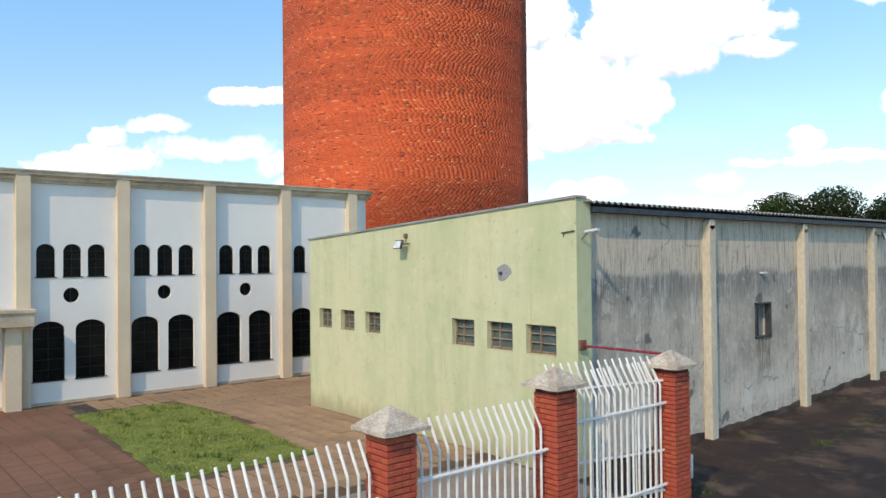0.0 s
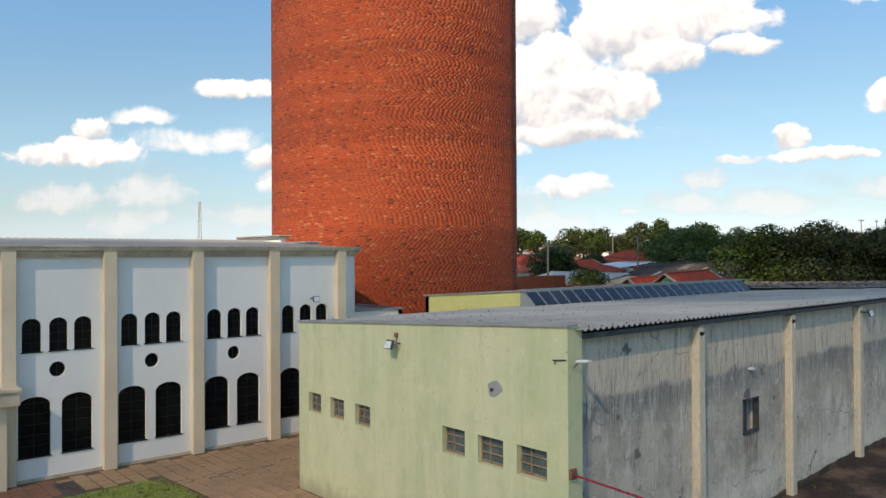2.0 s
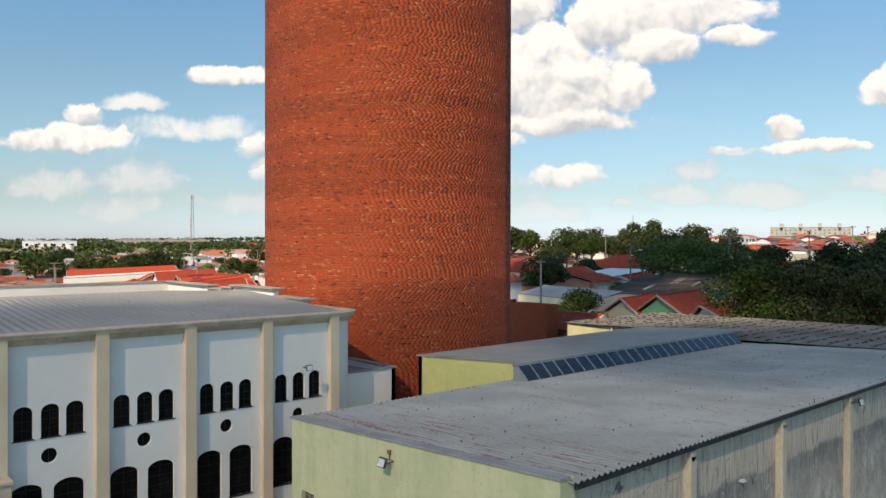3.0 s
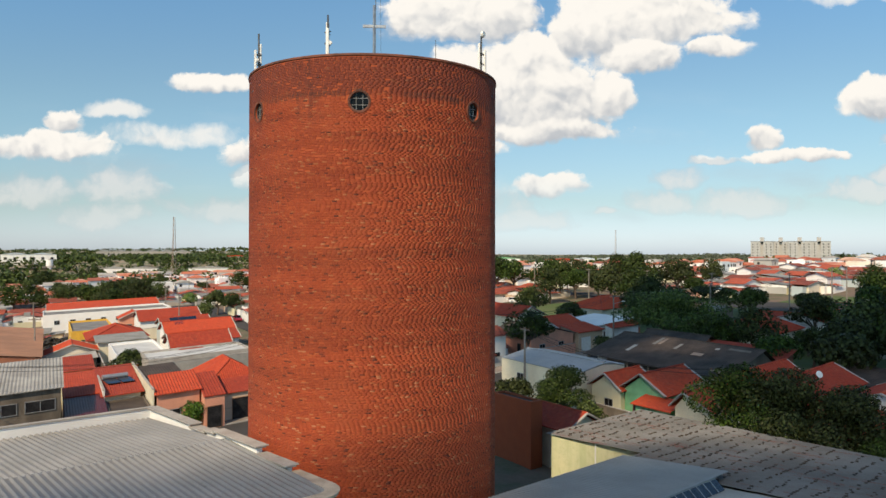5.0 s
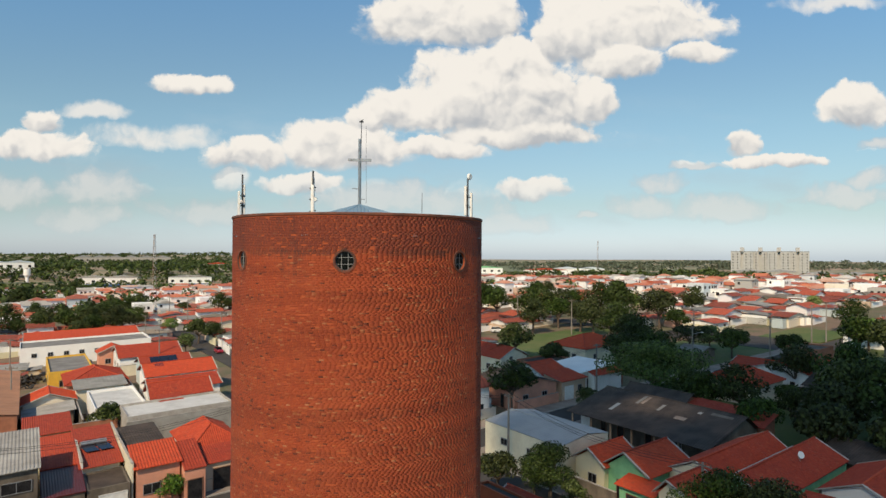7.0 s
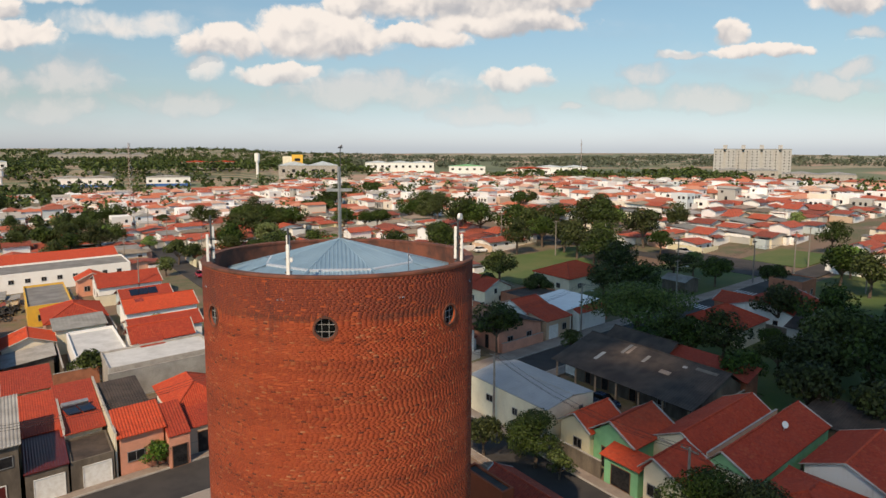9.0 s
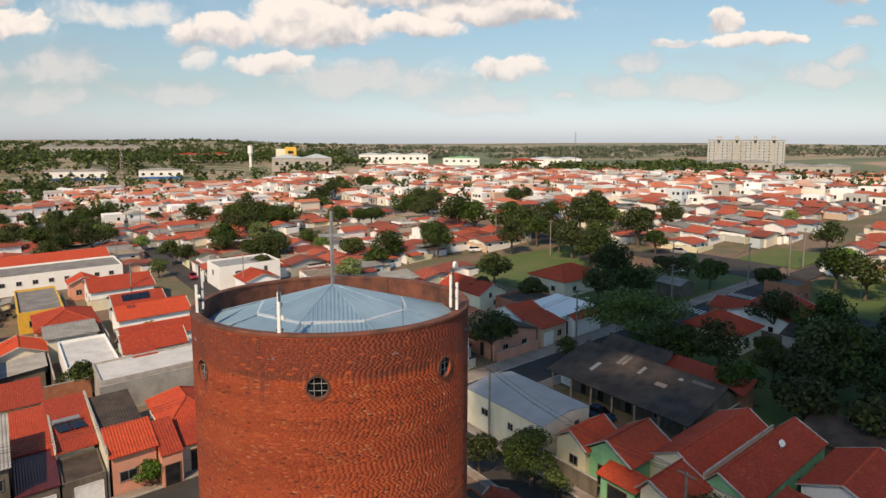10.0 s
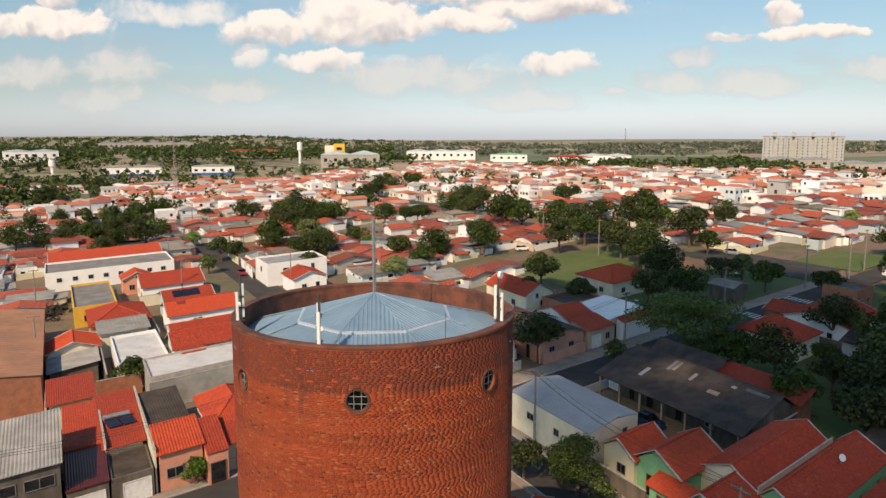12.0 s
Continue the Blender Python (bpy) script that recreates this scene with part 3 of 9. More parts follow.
M = {
    "brick": material("tower_brick", brick_tower),
    "mortar": surface("mortar", (0.36, 0.072, 0.022), (0.32, 0.062, 0.019), 1.0, 40, 0.95),
    "rim": surface("rim_brick", (0.075, 0.032, 0.022), (0.19, 0.062, 0.036), 1.2, 20, 0.9, spots=0.6),
    "render": material("stained_render", stained_render),
    "green": material("green_paint", green_paint),
    "yellow": surface("yellowed_paint", (0.60, 0.56, 0.22), (0.50, 0.50, 0.20), 0.9, 20, 0.85, spots=0.35, spot_colour=(0.30, 0.22, 0.09)),
    "plinth": surface("damp_plinth", (0.030, 0.022, 0.018), (0.10, 0.07, 0.05), 2.0, 25, 0.95, spots=0.8),
    "pilaster": surface("sandy_render", (0.58, 0.51, 0.39), (0.46, 0.41, 0.33), 1.2, 18, 0.9, stretch=(1, 1, 0.35), spots=0.35, spot_colour=(0.15, 0.13, 0.11)),
    "white": surface("white_paint", (0.80, 0.785, 0.755), (0.73, 0.715, 0.69), 0.35, 30, 0.75, 0.003, grime=0.03),
    "white_metal": surface("white_enamel", (0.78, 0.78, 0.76), (0.66, 0.64, 0.60), 2.0, 30, 0.42, 0.001, grime=0.05, spots=0.25, spot_colour=(0.25, 0.14, 0.08)),
    "cream": surface("cream_paint", (0.70, 0.58, 0.42), (0.62, 0.50, 0.36), 0.7, 25, 0.8, 0.004, grime=0.05),
    "cornice": surface("weathered_cornice", (0.60, 0.50, 0.37), (0.42, 0.34, 0.25), 1.5, 25, 0.85, spots=0.5, spot_colour=(0.14, 0.12, 0.10)),
    "fibre": material("fibre_cement", fibre_cement),
    # rear wing: the red is lichen, the halved grey carries a cloud's shade
    "mossy_fibre": material("lichen_shade_fibre_cement", lambda g, s: fibre_cement(g, s, (0.125, 0.12, 0.114), (0.19, 0.184, 0.176), 0.95)),
    "sheet": surface("metal_sheet", (0.27, 0.262, 0.258), (0.22, 0.215, 0.21), 0.4, 12, 0.62, 0.004, metal=0.08, grime=0.10, spots=0.35),
    "smooth_sheet": surface("dull_sheet", (0.24, 0.255, 0.25), (0.29, 0.305, 0.30), 0.4, 12, 0.6, 0.004, metal=0.2, grime=0.08),
    "zinc": surface("zinc_sheet", (0.19, 0.30, 0.39), (0.25, 0.37, 0.46), 0.5, 14, 0.42, 0.003, metal=0.3, grime=0.08),
    "zinc_cap": surface("zinc_cap", (0.66, 0.70, 0.74), (0.54, 0.58, 0.62), 1.0, 14, 0.4, 0.003, metal=0.4),
    "gutter": surface("gutter_concrete", (0.32, 0.325, 0.33), (0.22, 0.22, 0.22), 0.8, 20, 0.85, spots=0.5),
    "glass": surface("dark_glass", (0.003, 0.0035, 0.004), (0.009, 0.010, 0.011), 3.0, 8, 0.2, 0.001, grime=0.1),
    "lead": surface("lead_came", (0.004, 0.004, 0.005), (0.012, 0.012, 0.013), 6, 30, 0.5),
    "shed_sheet": surface("shed_sheet", (0.27, 0.285, 0.29), (0.33, 0.34, 0.345), 0.3, 10, 0.55, 0.004, metal=0.15, spots=0.25),
    "verge": surface("rough_verge", (0.062, 0.105, 0.022), (0.105, 0.120, 0.036), 0.12, 3, 0.95, 0.03),
    "earth": surface("trodden_earth", (0.20, 0.12, 0.075), (0.13, 0.08, 0.05), 0.2, 4, 0.95, 0.03),
    "pane": surface("sky_glass", (0.012, 0.016, 0.02), (0.03, 0.036, 0.042), 1.2, 8, 0.08, 0.0006, grime=0.1),
    "steel": surface("grey_steel", (0.42, 0.43, 0.44), (0.30, 0.30, 0.31), 4, 30, 0.4, 0.002, metal=0.6),
    "dark_steel": surface("dark_steel", (0.05, 0.055, 0.06), (0.10, 0.10, 0.11), 4, 30, 0.5, 0.002, metal=0.4),
    "rust": surface("rusty_steel", (0.22, 0.11, 0.06), (0.13, 0.07, 0.05), 6, 30, 0.85, 0.004),
    "solar": surface("skylight_glass", (0.015, 0.022, 0.035), (0.03, 0.04, 0.055), 0.8, 10, 0.12, 0.001),
    "gate_brick": surface("pillar_brick", (0.47, 0.092, 0.043), (0.37, 0.066, 0.032), 3.0, 40, 0.65, 0.004, hue=0.07, spots=0.25, spot_colour=(0.09, 0.03, 0.02)),
    "joint": surface("pillar_joint", (0.10, 0.022, 0.014), (0.14, 0.03, 0.02), 3, 40, 0.9),
    "cap": surface("cap_concrete", (0.58, 0.50, 0.41), (0.37, 0.30, 0.23), 5, 36, 0.95, 0.02, grime=0.3, spots=0.8, spot_colour=(0.06, 0.055, 0.05)),
    "paver": surface("concrete_paver", (0.36, 0.23, 0.135), (0.28, 0.175, 0.105), 0.6, 18, 0.9, 0.008, hue=0.10, spots=0.25, spot_colour=(0.12, 0.07, 0.045)),
    "paver_gap": surface("earth_joint", (0.13, 0.075, 0.045), (0.09, 0.06, 0.035), 2, 20, 0.95),
    "red_paver": surface("red_paver", (0.205, 0.105, 0.06), (0.145, 0.075, 0.045), 0.5, 14, 0.9, 0.008, hue=0.12),
    "yard": material("stained_yard", yard_slab),
    "frosted": surface("dusty_glass", (0.055, 0.072, 0.066), (0.10, 0.125, 0.115), 2.5, 14, 0.45, 0.001, grime=0.15),
    "bar_tan": surface("faded_bar", (0.36, 0.27, 0.19), (0.24, 0.15, 0.10), 5, 30, 0.8, 0.002),
    "lawn": material("lawn", lawn_cover),
    "blade": material("grass_blade", leaves((0.085, 0.135, 0.014), (0.28, 0.345, 0.045))),
    "red_door": surface("red_enamel", (0.35, 0.02, 0.012), (0.28, 0.016, 0.012), 2, 20, 0.4, 0.001),
    "grate": surface("iron_grate", (0.07, 0.06, 0.055), (0.12, 0.10, 0.09), 3, 30, 0.7, metal=0.3),
    "ground": material("ground_cover", ground_cover),
    "asphalt": surface("asphalt", (0.028, 0.025, 0.024), (0.050, 0.044, 0.040), 0.25, 8, 0.9, 0.01, spots=0.3, spot_colour=(0.075, 0.055, 0.042)),
    "kerb": surface("pale_concrete", (0.42, 0.39, 0.35), (0.30, 0.27, 0.24), 0.8, 12, 0.9, spots=0.4),
    "walk": surface("pavement", (0.30, 0.25, 0.21), (0.22, 0.17, 0.14), 0.4, 9, 0.9, spots=0.3),
    "marking": surface("road_paint", (0.62, 0.62, 0.60), (0.45, 0.44, 0.42), 1.2, 12, 0.8),
    "clay": material("clay_tiles", clay_tiles),
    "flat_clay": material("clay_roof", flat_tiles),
    "old_fibre": surface("sooty_fibre_cement", (0.034, 0.024, 0.019), (0.078, 0.056, 0.043), 0.5, 9, 0.9, 0.01, spots=0.5),
    "pale_fibre": surface("pale_fibre_cement", (0.30, 0.29, 0.27), (0.20, 0.19, 0.175), 0.4, 9, 0.9, 0.01, hue=0.25, spots=0.4),
    "tan_fibre": surface("dusty_fibre_cement", (0.27, 0.215, 0.165), (0.16, 0.125, 0.098), 0.4, 9, 0.9, 0.01, hue=0.25, spots=0.4),
    "brown_sheet": surface("rusted_sheet", (0.42, 0.20, 0.11), (0.30, 0.15, 0.085), 0.25, 9, 0.85, 0.006, spots=0.25),
    "paint": material("house_paint", house_paint),
    "peach": surface("peach_paint", (0.66, 0.30, 0.20), (0.55, 0.25, 0.17), 0.8, 20, 0.85, spots=0.2),
    "house_green": surface("mint_paint", (0.20, 0.46, 0.24), (0.15, 0.38, 0.20), 0.8, 20, 0.8, spots=0.2),
    "concrete": surface("raw_concrete", (0.165, 0.135, 0.105), (0.085, 0.068, 0.053), 0.7, 14, 0.92, 0.01, stretch=(1, 1, 0.4), spots=0.6),
    "cream_wall": surface("cream_wall", (0.72, 0.66, 0.50), (0.62, 0.56, 0.42), 0.5, 16, 0.85, spots=0.15),
    "block": surface("red_block", (0.38, 0.15, 0.085), (0.28, 0.11, 0.065), 1.2, 9, 0.9, spots=0.3),
    "pale_block": surface("pale_block", (0.42, 0.415, 0.405), (0.36, 0.355, 0.345), 0.3, 6, 0.9, 0.01),
    "maroon": surface("maroon_sheet", (0.10, 0.012, 0.009), (0.075, 0.010, 0.008), 1, 10, 0.5),
    "pale_roof": surface("pale_slab", (0.56, 0.56, 0.55), (0.44, 0.44, 0.43), 0.4, 8, 0.9, 0.01, spots=0.3),
    "hole": surface("dark_opening", (0.012, 0.012, 0.014), (0.03, 0.03, 0.032), 1.5, 10, 0.3, 0.001),
    "bark": surface("bark", (0.12, 0.085, 0.06), (0.07, 0.05, 0.038), 3, 20, 0.95, 0.03),
    "leaf_dark": material("dark_leaves", leaves((0.008, 0.016, 0.004), (0.060, 0.088, 0.016))),
    "leaf": material("green_leaves", leaves((0.015, 0.034, 0.006), (0.095, 0.150, 0.024))),
    "leaf_pale": material("pale_leaves", leaves((0.06, 0.11, 0.02), (0.16, 0.23, 0.05))),
    # far foliage, its green lifted to carry the haze of distance
    "leaf_far": material("hazed_leaves", leaves((0.060, 0.085, 0.050), (0.14, 0.17, 0.10))),
    "timber": surface("pole_concrete", (0.26, 0.23, 0.20), (0.17, 0.15, 0.13), 1.0, 14, 0.9),
    "rubber": surface("rubber", (0.016, 0.016, 0.017), (0.035, 0.033, 0.032), 2, 20, 0.85),
    "blue_paint": surface("blue_paint", (0.05, 0.14, 0.38), (0.04, 0.11, 0.30), 1, 10, 0.6),
    "yellow_paint": surface("ochre_paint", (0.72, 0.42, 0.05), (0.62, 0.36, 0.05), 1, 10, 0.7),
    "car_paint": surface("car_enamel", (0.5, 0.5, 0.51), (0.45, 0.45, 0.46), 1, 10, 0.25, 0.0005, hue=0.6),
    "car_red": surface("car_red", (0.30, 0.02, 0.04), (0.26, 0.018, 0.035), 1, 10, 0.25, 0.0005),
    "car_blue": surface("car_blue", (0.012, 0.025, 0.05), (0.016, 0.03, 0.06), 1, 10, 0.25, 0.0005),
    "car_white": surface("car_white", (0.75, 0.75, 0.74), (0.70, 0.70, 0.69), 1, 10, 0.25, 0.0005),
    "solar_panel": surface("solar_panel", (0.008, 0.010, 0.02), (0.014, 0.018, 0.03), 1, 10, 0.15, 0.0005),
    "lamp_glass": surface("lamp_glass", (0.7, 0.72, 0.72), (0.6, 0.62, 0.62), 3, 10, 0.3),
}


# dusty panes mirror little of the sky
for key, gloss in (("glass", 0.12), ("frosted", 0.25), ("hole", 0.15), ("leaf_dark", 0.15), ("leaf", 0.2)):
    M[key].node_tree.nodes["Principled BSDF"].inputs["Specular IOR Level"].default_value = gloss


# ---------------------------------------------------------------- mesh helpers
def thing(name, label, category, group="", kind="", at=(0, 0, 0)):
    ob = new(name)
    ob.location = on_slope(at) if laid[0] else at
    return tagged(ob, label, category, group, kind)


def finish(name, bm, mat, parent=None, label="", smooth=False):
    """One mesh object from a bmesh. mat: one material or several."""
    if laid[0] and (parent is None or parent.location.length < 1e-6):
        for v in bm.verts:
            v.co = on_slope(v.co)
    me = bpy.data.meshes.new(name)
    bm.to_mesh(me)
    bm.free()
    for m in (mat if isinstance(mat, (list, tuple)) else (mat,)):
        me.materials.append(M[m])
    if smooth:
        me.polygons.foreach_set("use_smooth", [True] * len(me.polygons))
    ob = new(name, me)
    if parent is not None:
        ob.parent = parent
    if label:
        ob["label"] = label
    return ob


part = finish


def again(name, ob, parent, m):
    """The same mesh once more as another object."""
    o = new(name, ob.data)
    o.parent = parent
    o.matrix_basis = m
    return o


def box(bm, x0, y0, z0, x1, y1, z1, f=None, mi=0):
    """f maps each corner, for skewed or turned boxes."""
    f = f or (lambda x, y, z: (x, y, z))
    v = [bm.verts.new(f(x, y, z)) for z in (z0, z1) for x, y in ((x0, y0), (x1, y0), (x1, y1), (x0, y1))]
    for q in ((3, 2, 1, 0), (4, 5, 6, 7), (0, 1, 5, 4), (1, 2, 6, 5), (2, 3, 7, 6), (3, 0, 4, 7)):
        bm.faces.new([v[i] for i in q]).material_index = mi


def rod(bm, p, q, r, r2=None, n=8, mi=0):
    p, q = Vector(p), Vector(q)
    r2 = r if r2 is None else r2
    w = (q - p).normalized()
    a = w.cross(Vector((0, 0, 1)) if abs(w.z) < 0.9 else Vector((1, 0, 0))).normalized()
    b = w.cross(a)
    ring = [[bm.verts.new(c + (a * math.cos(t) + b * math.sin(t)) * rr) for t in (2 * math.pi * i / n for i in range(n))] for c, rr in ((p, r), (q, r2))]
    for i in range(n):
        j = (i + 1) % n
        bm.faces.new((ring[0][j], ring[0][i], ring[1][i], ring[1][j])).material_index = mi
    bm.faces.new(ring[0]).material_index = mi
    bm.faces.new(ring[1][::-1]).material_index = mi


def sheet(bm, rows, mi=0, flip=False):
    """Quads between rows of points."""
    vs = [[bm.verts.new(p) for p in row] for row in rows]
    for a, b in zip(vs, vs[1:]):
        for i in range(len(a) - 1):
            q = (a[i], a[i + 1], b[i + 1], b[i])
            bm.faces.new(q[::-1] if flip else q).material_index = mi
    return vs


def prism(bm, outline, f, t0, t1, mi=0):
    """An outline of (s, z) pulled from depth t0 to t1; f(s, z, t) gives the place."""
    a = [bm.verts.new(f(s, z, t0)) for s, z in outline]
    b = [bm.verts.new(f(s, z, t1)) for s, z in outline]
    n = len(outline)
    bm.faces.new(a[::-1]).material_index = mi
    bm.faces.new(b).material_index = mi
    for i in range(n):
        j = (i + 1) % n
        bm.faces.new((a[i], a[j], b[j], b[i])).material_index = mi


def arch(c, w, z0, z1, rise, n=10):
    """An opening with a curved head: s0, s1, lower edge, upper edge, break points."""
    r = w / 2
    def hi(s):
        k = max(0.0, 1 - ((s - c) / r) ** 2)
        return z1 - rise + rise * math.sqrt(k)
    return (c - r, c + r, lambda s: z0, hi, [c - r * math.cos(math.pi * i / n) for i in range(n + 1)])


def rect(s0, s1, z0, z1):
    return (s0, s1, lambda s: z0, lambda s: z1, [s0, s1])


def disc(c, z, r, n=14):
    def k(s):
        return math.sqrt(max(0.0, r * r - (s - c) ** 2))
    return (c - r, c + r, lambda s: z - k(s), lambda s: z + k(s), [c - r * math.cos(math.pi * i / n) for i in range(n + 1)])


def pierced(bm, f, s0, s1, z0, top, thick, ops, mi=0, cuts=()):
    """A wall with openings that go through it. f(s, z, t): t is 0 on the face and thick at the back. top: a height or a function of s."""
    tops = top if callable(top) else (lambda s: top)
    marks = sorted({round(s, 5) for s in [s0, s1, *cuts, *(b for o in ops for b in o[4])] if s0 - 1e-6 <= s <= s1 + 1e-6})
    for a, b in zip(marks, marks[1:]):
        if b - a < 1e-4:
            continue
        mid = (a + b) / 2
        here = sorted((o for o in ops if o[0] < mid < o[1]), key=lambda o: o[2](mid))
        lo = lambda s: z0
        spans = []
        for o in here:
            spans.append((lo, o[2]))
            lo = o[3]
        spans.append((lo, tops))
        for l, h in spans:
            if h(mid) - l(mid) < 1e-4:
                continue
            for t, turn in ((0.0, False), (thick, True)):
                q = [f(a, l(a), t), f(b, l(b), t), f(b, h(b), t), f(a, h(a), t)]
                bm.faces.new([bm.verts.new(p) for p in (q[::-1] if turn else q)]).material_index = mi
        for o in here:
            for e in (o[2], o[3]):
                q = [f(a, e(a), 0), f(b, e(b), 0), f(b, e(b), thick), f(a, e(a), thick)]
                bm.faces.new([bm.verts.new(p) for p in q]).material_index = mi
        q = [f(a, tops(a), 0), f(b, tops(b), 0), f(b, tops(b), thick), f(a, tops(a), thick)]
        bm.faces.new([bm.verts.new(p) for p in q]).material_index = mi
    for o in ops:
        for s in (o[0], o[1]):
            if o[3](s) - o[2](s) > 1e-3:
                bm.faces.new([bm.verts.new(p) for p in (f(s, o[2](s), 0), f(s, o[3](s), 0), f(s, o[3](s), thick), f(s, o[2](s), thick))]).material_index = mi
    for s in (s0, s1):
        bm.faces.new([bm.verts.new(p) for p in (f(s, z0, 0), f(s, tops(s), 0), f(s, tops(s), thick), f(s, z0, thick))]).material_index = mi
    bmesh.ops.remove_doubles(bm, verts=bm.verts, dist=1e-4)
    bmesh.ops.recalc_face_normals(bm, faces=bm.faces)


def outline_of(o):
    """The closed outline of an opening."""
    low = [(s, o[2](s)) for s in o[4]]
    high = [(s, o[3](s)) for s in o[4]]
    pts = low + high[::-1] if abs(o[2](o[4][0]) - o[3](o[4][0])) > 1e-4 else low + high[-2:0:-1]
    if o[2](o[4][0]) == o[2](o[4][-1]) and all(abs(z - low[0][1]) < 1e-6 for _, z in low):
        pts = [low[0], low[-1]] + (high[::-1] if abs(high[-1][1] - low[-1][1]) > 1e-4 else high[-2:0:-1])
    return pts


def ripple(bm, f, u0, u1, v0, v1, pitch, amp, per=6, thick=0.012, mi=0, kind="sine", rows=None):
    """A corrugated sheet: waves across u, running along v. f(u, v, h) gives the place; rows: breaks along v."""
    n = max(2, int((u1 - u0) / pitch * per))
    us = [u0 + (u1 - u0) * i / n for i in range(n + 1)]
    def h(u):
        w = (u - u0) / pitch
        if kind == "sine":
            return amp * math.sin(2 * math.pi * w)
        if kind == "barrel":
            return amp * abs(math.sin(math.pi * w))
        k = w % 1.0
        return amp if k < 0.22 else (amp * (1 - (k - 0.22) / 0.08) if k < 0.3 else (0 if k < 0.92 else amp * (k - 0.92) / 0.08))
    vs = rows or [v0, v1]
    sheet(bm, [[f(u, v, h(u)) for u in us] for v in vs], mi)
    sheet(bm, [[f(u, vs[0], h(u) - thick) for u in us], [f(u, vs[0], h(u)) for u in us]], mi)
    sheet(bm, [[f(u, vs[-1], h(u)) for u in us], [f(u, vs[-1], h(u) - thick) for u in us]], mi)
    bmesh.ops.remove_doubles(bm, verts=bm.verts, dist=1e-4)


SKEW = 0.27


def sk(x, v, z=0.0):
    """The town's street grid: one family of streets runs along y, the other leans."""
    return Vector((x, v - SKEW * x, z))


def smooth(a, b, x):
    k = min(1.0, max(0.0, (x - a) / (b - a)))
    return k * k * (3 - 2 * k)


def land(x, y):
    """Height of the ground."""
    z = -0.2 * smooth(-9.0, -14.0, x)
    z += 0.32 * smooth(5.0, 14.0, y) * smooth(-4.0, -1.0, x)
    d = math.hypot(x, y)
    if d > 350:
        side = math.atan2(-x, y)
        z += (-12.0 * smooth(430, 760, d) + 13.0 * smooth(930, 1060, d) + 15.0 * smooth(1750, 2500, d)) * smooth(0.93, 1.10, side) + 9.0 * smooth(900, 2600, d) * (0.5 + 0.5 * math.sin(side * 9 + d * 0.0021))
    return z


HILL = Vector((4.6, -7.3, 32.8))
laid = [False]


def slope(x, y):
    """How far the town's hillside lies above the level of the yard: it falls to the west and climbs to the north."""
    d = max(1.0, math.hypot(x, y))
    f = min(1.0, 260.0 / d)
    return (-2.4 + 0.0165 * x * f + 0.0487 * y * f) * smooth(40, 66, d) * (1 - smooth(420, 700, d))


def terrain(x, y):
    """Height of the ground, hillside included."""
    return land(x, y) + slope(x, y)


def on_slope(p):
    """A place of the level town plan, carried on to the hillside along the line of sight from above the yard."""
    p = Vector(p)
    if math.hypot(p.x, p.y) < 39:
        return p
    q = p
    for i in range(3):
        k = (HILL.z - (-0.2 + slope(q.x, q.y))) / (HILL.z + 0.2)
        q = HILL + (p - HILL) * k
    return q


# ---------------------------------------------------------------- ground
def build_ground():
    bm = bmesh.new()
    rings = [0, 6, 12, 18, 24, 32, 37] + list(range(40, 72, 3)) + [76, 84, 94, 106, 120, 140, 160, 190, 220, 260, 300, 350, 400, 460, 520, 600, 680, 900, 1200, 1600, 2100, 2800, 3600, 4600]
    n = 144
    rows = []
    for r in rings[1:]:
        rows.append([(r * math.cos(2 * math.pi * i / n) - 8, r * math.sin(2 * math.pi * i / n) + 4) for i in range(n + 1)])
    vs = [[bm.verts.new((x, y, terrain(x, y) - 0.02 - 0.09 * smooth(40, 60, math.hypot(x, y)))) for x, y in row[:-1]] for row in rows]
    mid = bm.verts.new((-8, 4, land(-8, 4) - 0.02))
    for i in range(n):
        j = (i + 1) % n
        bm.faces.new((mid, vs[0][i], vs[0][j]))
        for a, b in zip(vs, vs[1:]):
            bm.faces.new((a[i], b[i], b[j], a[j]))
    tagged(finish("ground", bm, "ground", smooth=True), "red earth and rough grass reaching to distant fields", "ground", kind="structure")


build_ground()


def draped(name, mat, x0, y0, x1, y1, lift, label, category, step=2.0, skew=False):
    """A paved or planted surface that follows the ground, with a thickness."""
    bm = bmesh.new()
    nx, ny = max(1, int(abs(x1 - x0) / step)), max(1, int(abs(y1 - y0) / step))
    def p(i, j, dz):
        x, y = x0 + (x1 - x0) * i / nx, y0 + (y1 - y0) * j / ny
        if skew:
            y = y - SKEW * x
        return (x, y, land(x, y) + dz)
    sheet(bm, [[p(i, j, lift) for i in range(nx + 1)] for j in range(ny + 1)])
    for a, b in (([(i, 0) for i in range(nx + 1)], False), ([(i, ny) for i in range(nx + 1)], True), ([(0, j) for j in range(ny + 1)], True), ([(nx, j) for j in range(ny + 1)], False)):
        sheet(bm, [[p(i, j, -0.1) for i, j in a], [p(i, j, lift) for i, j in a]], flip=b)
    return tagged(finish(name, bm, mat), label, category, kind="structure")


forecourt = draped("pavement_forecourt", "paver_gap", -15.5, -12.0, -2.0, 9.0, 0.02, "brown concrete paving of the church forecourt", "pavement")
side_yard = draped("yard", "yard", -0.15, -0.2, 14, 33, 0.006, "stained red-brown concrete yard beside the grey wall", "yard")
draped("pavement_gate", "walk", -2.0, -14, 6.0, -0.2, 0.012, "worn concrete pavement along the fence", "pavement")
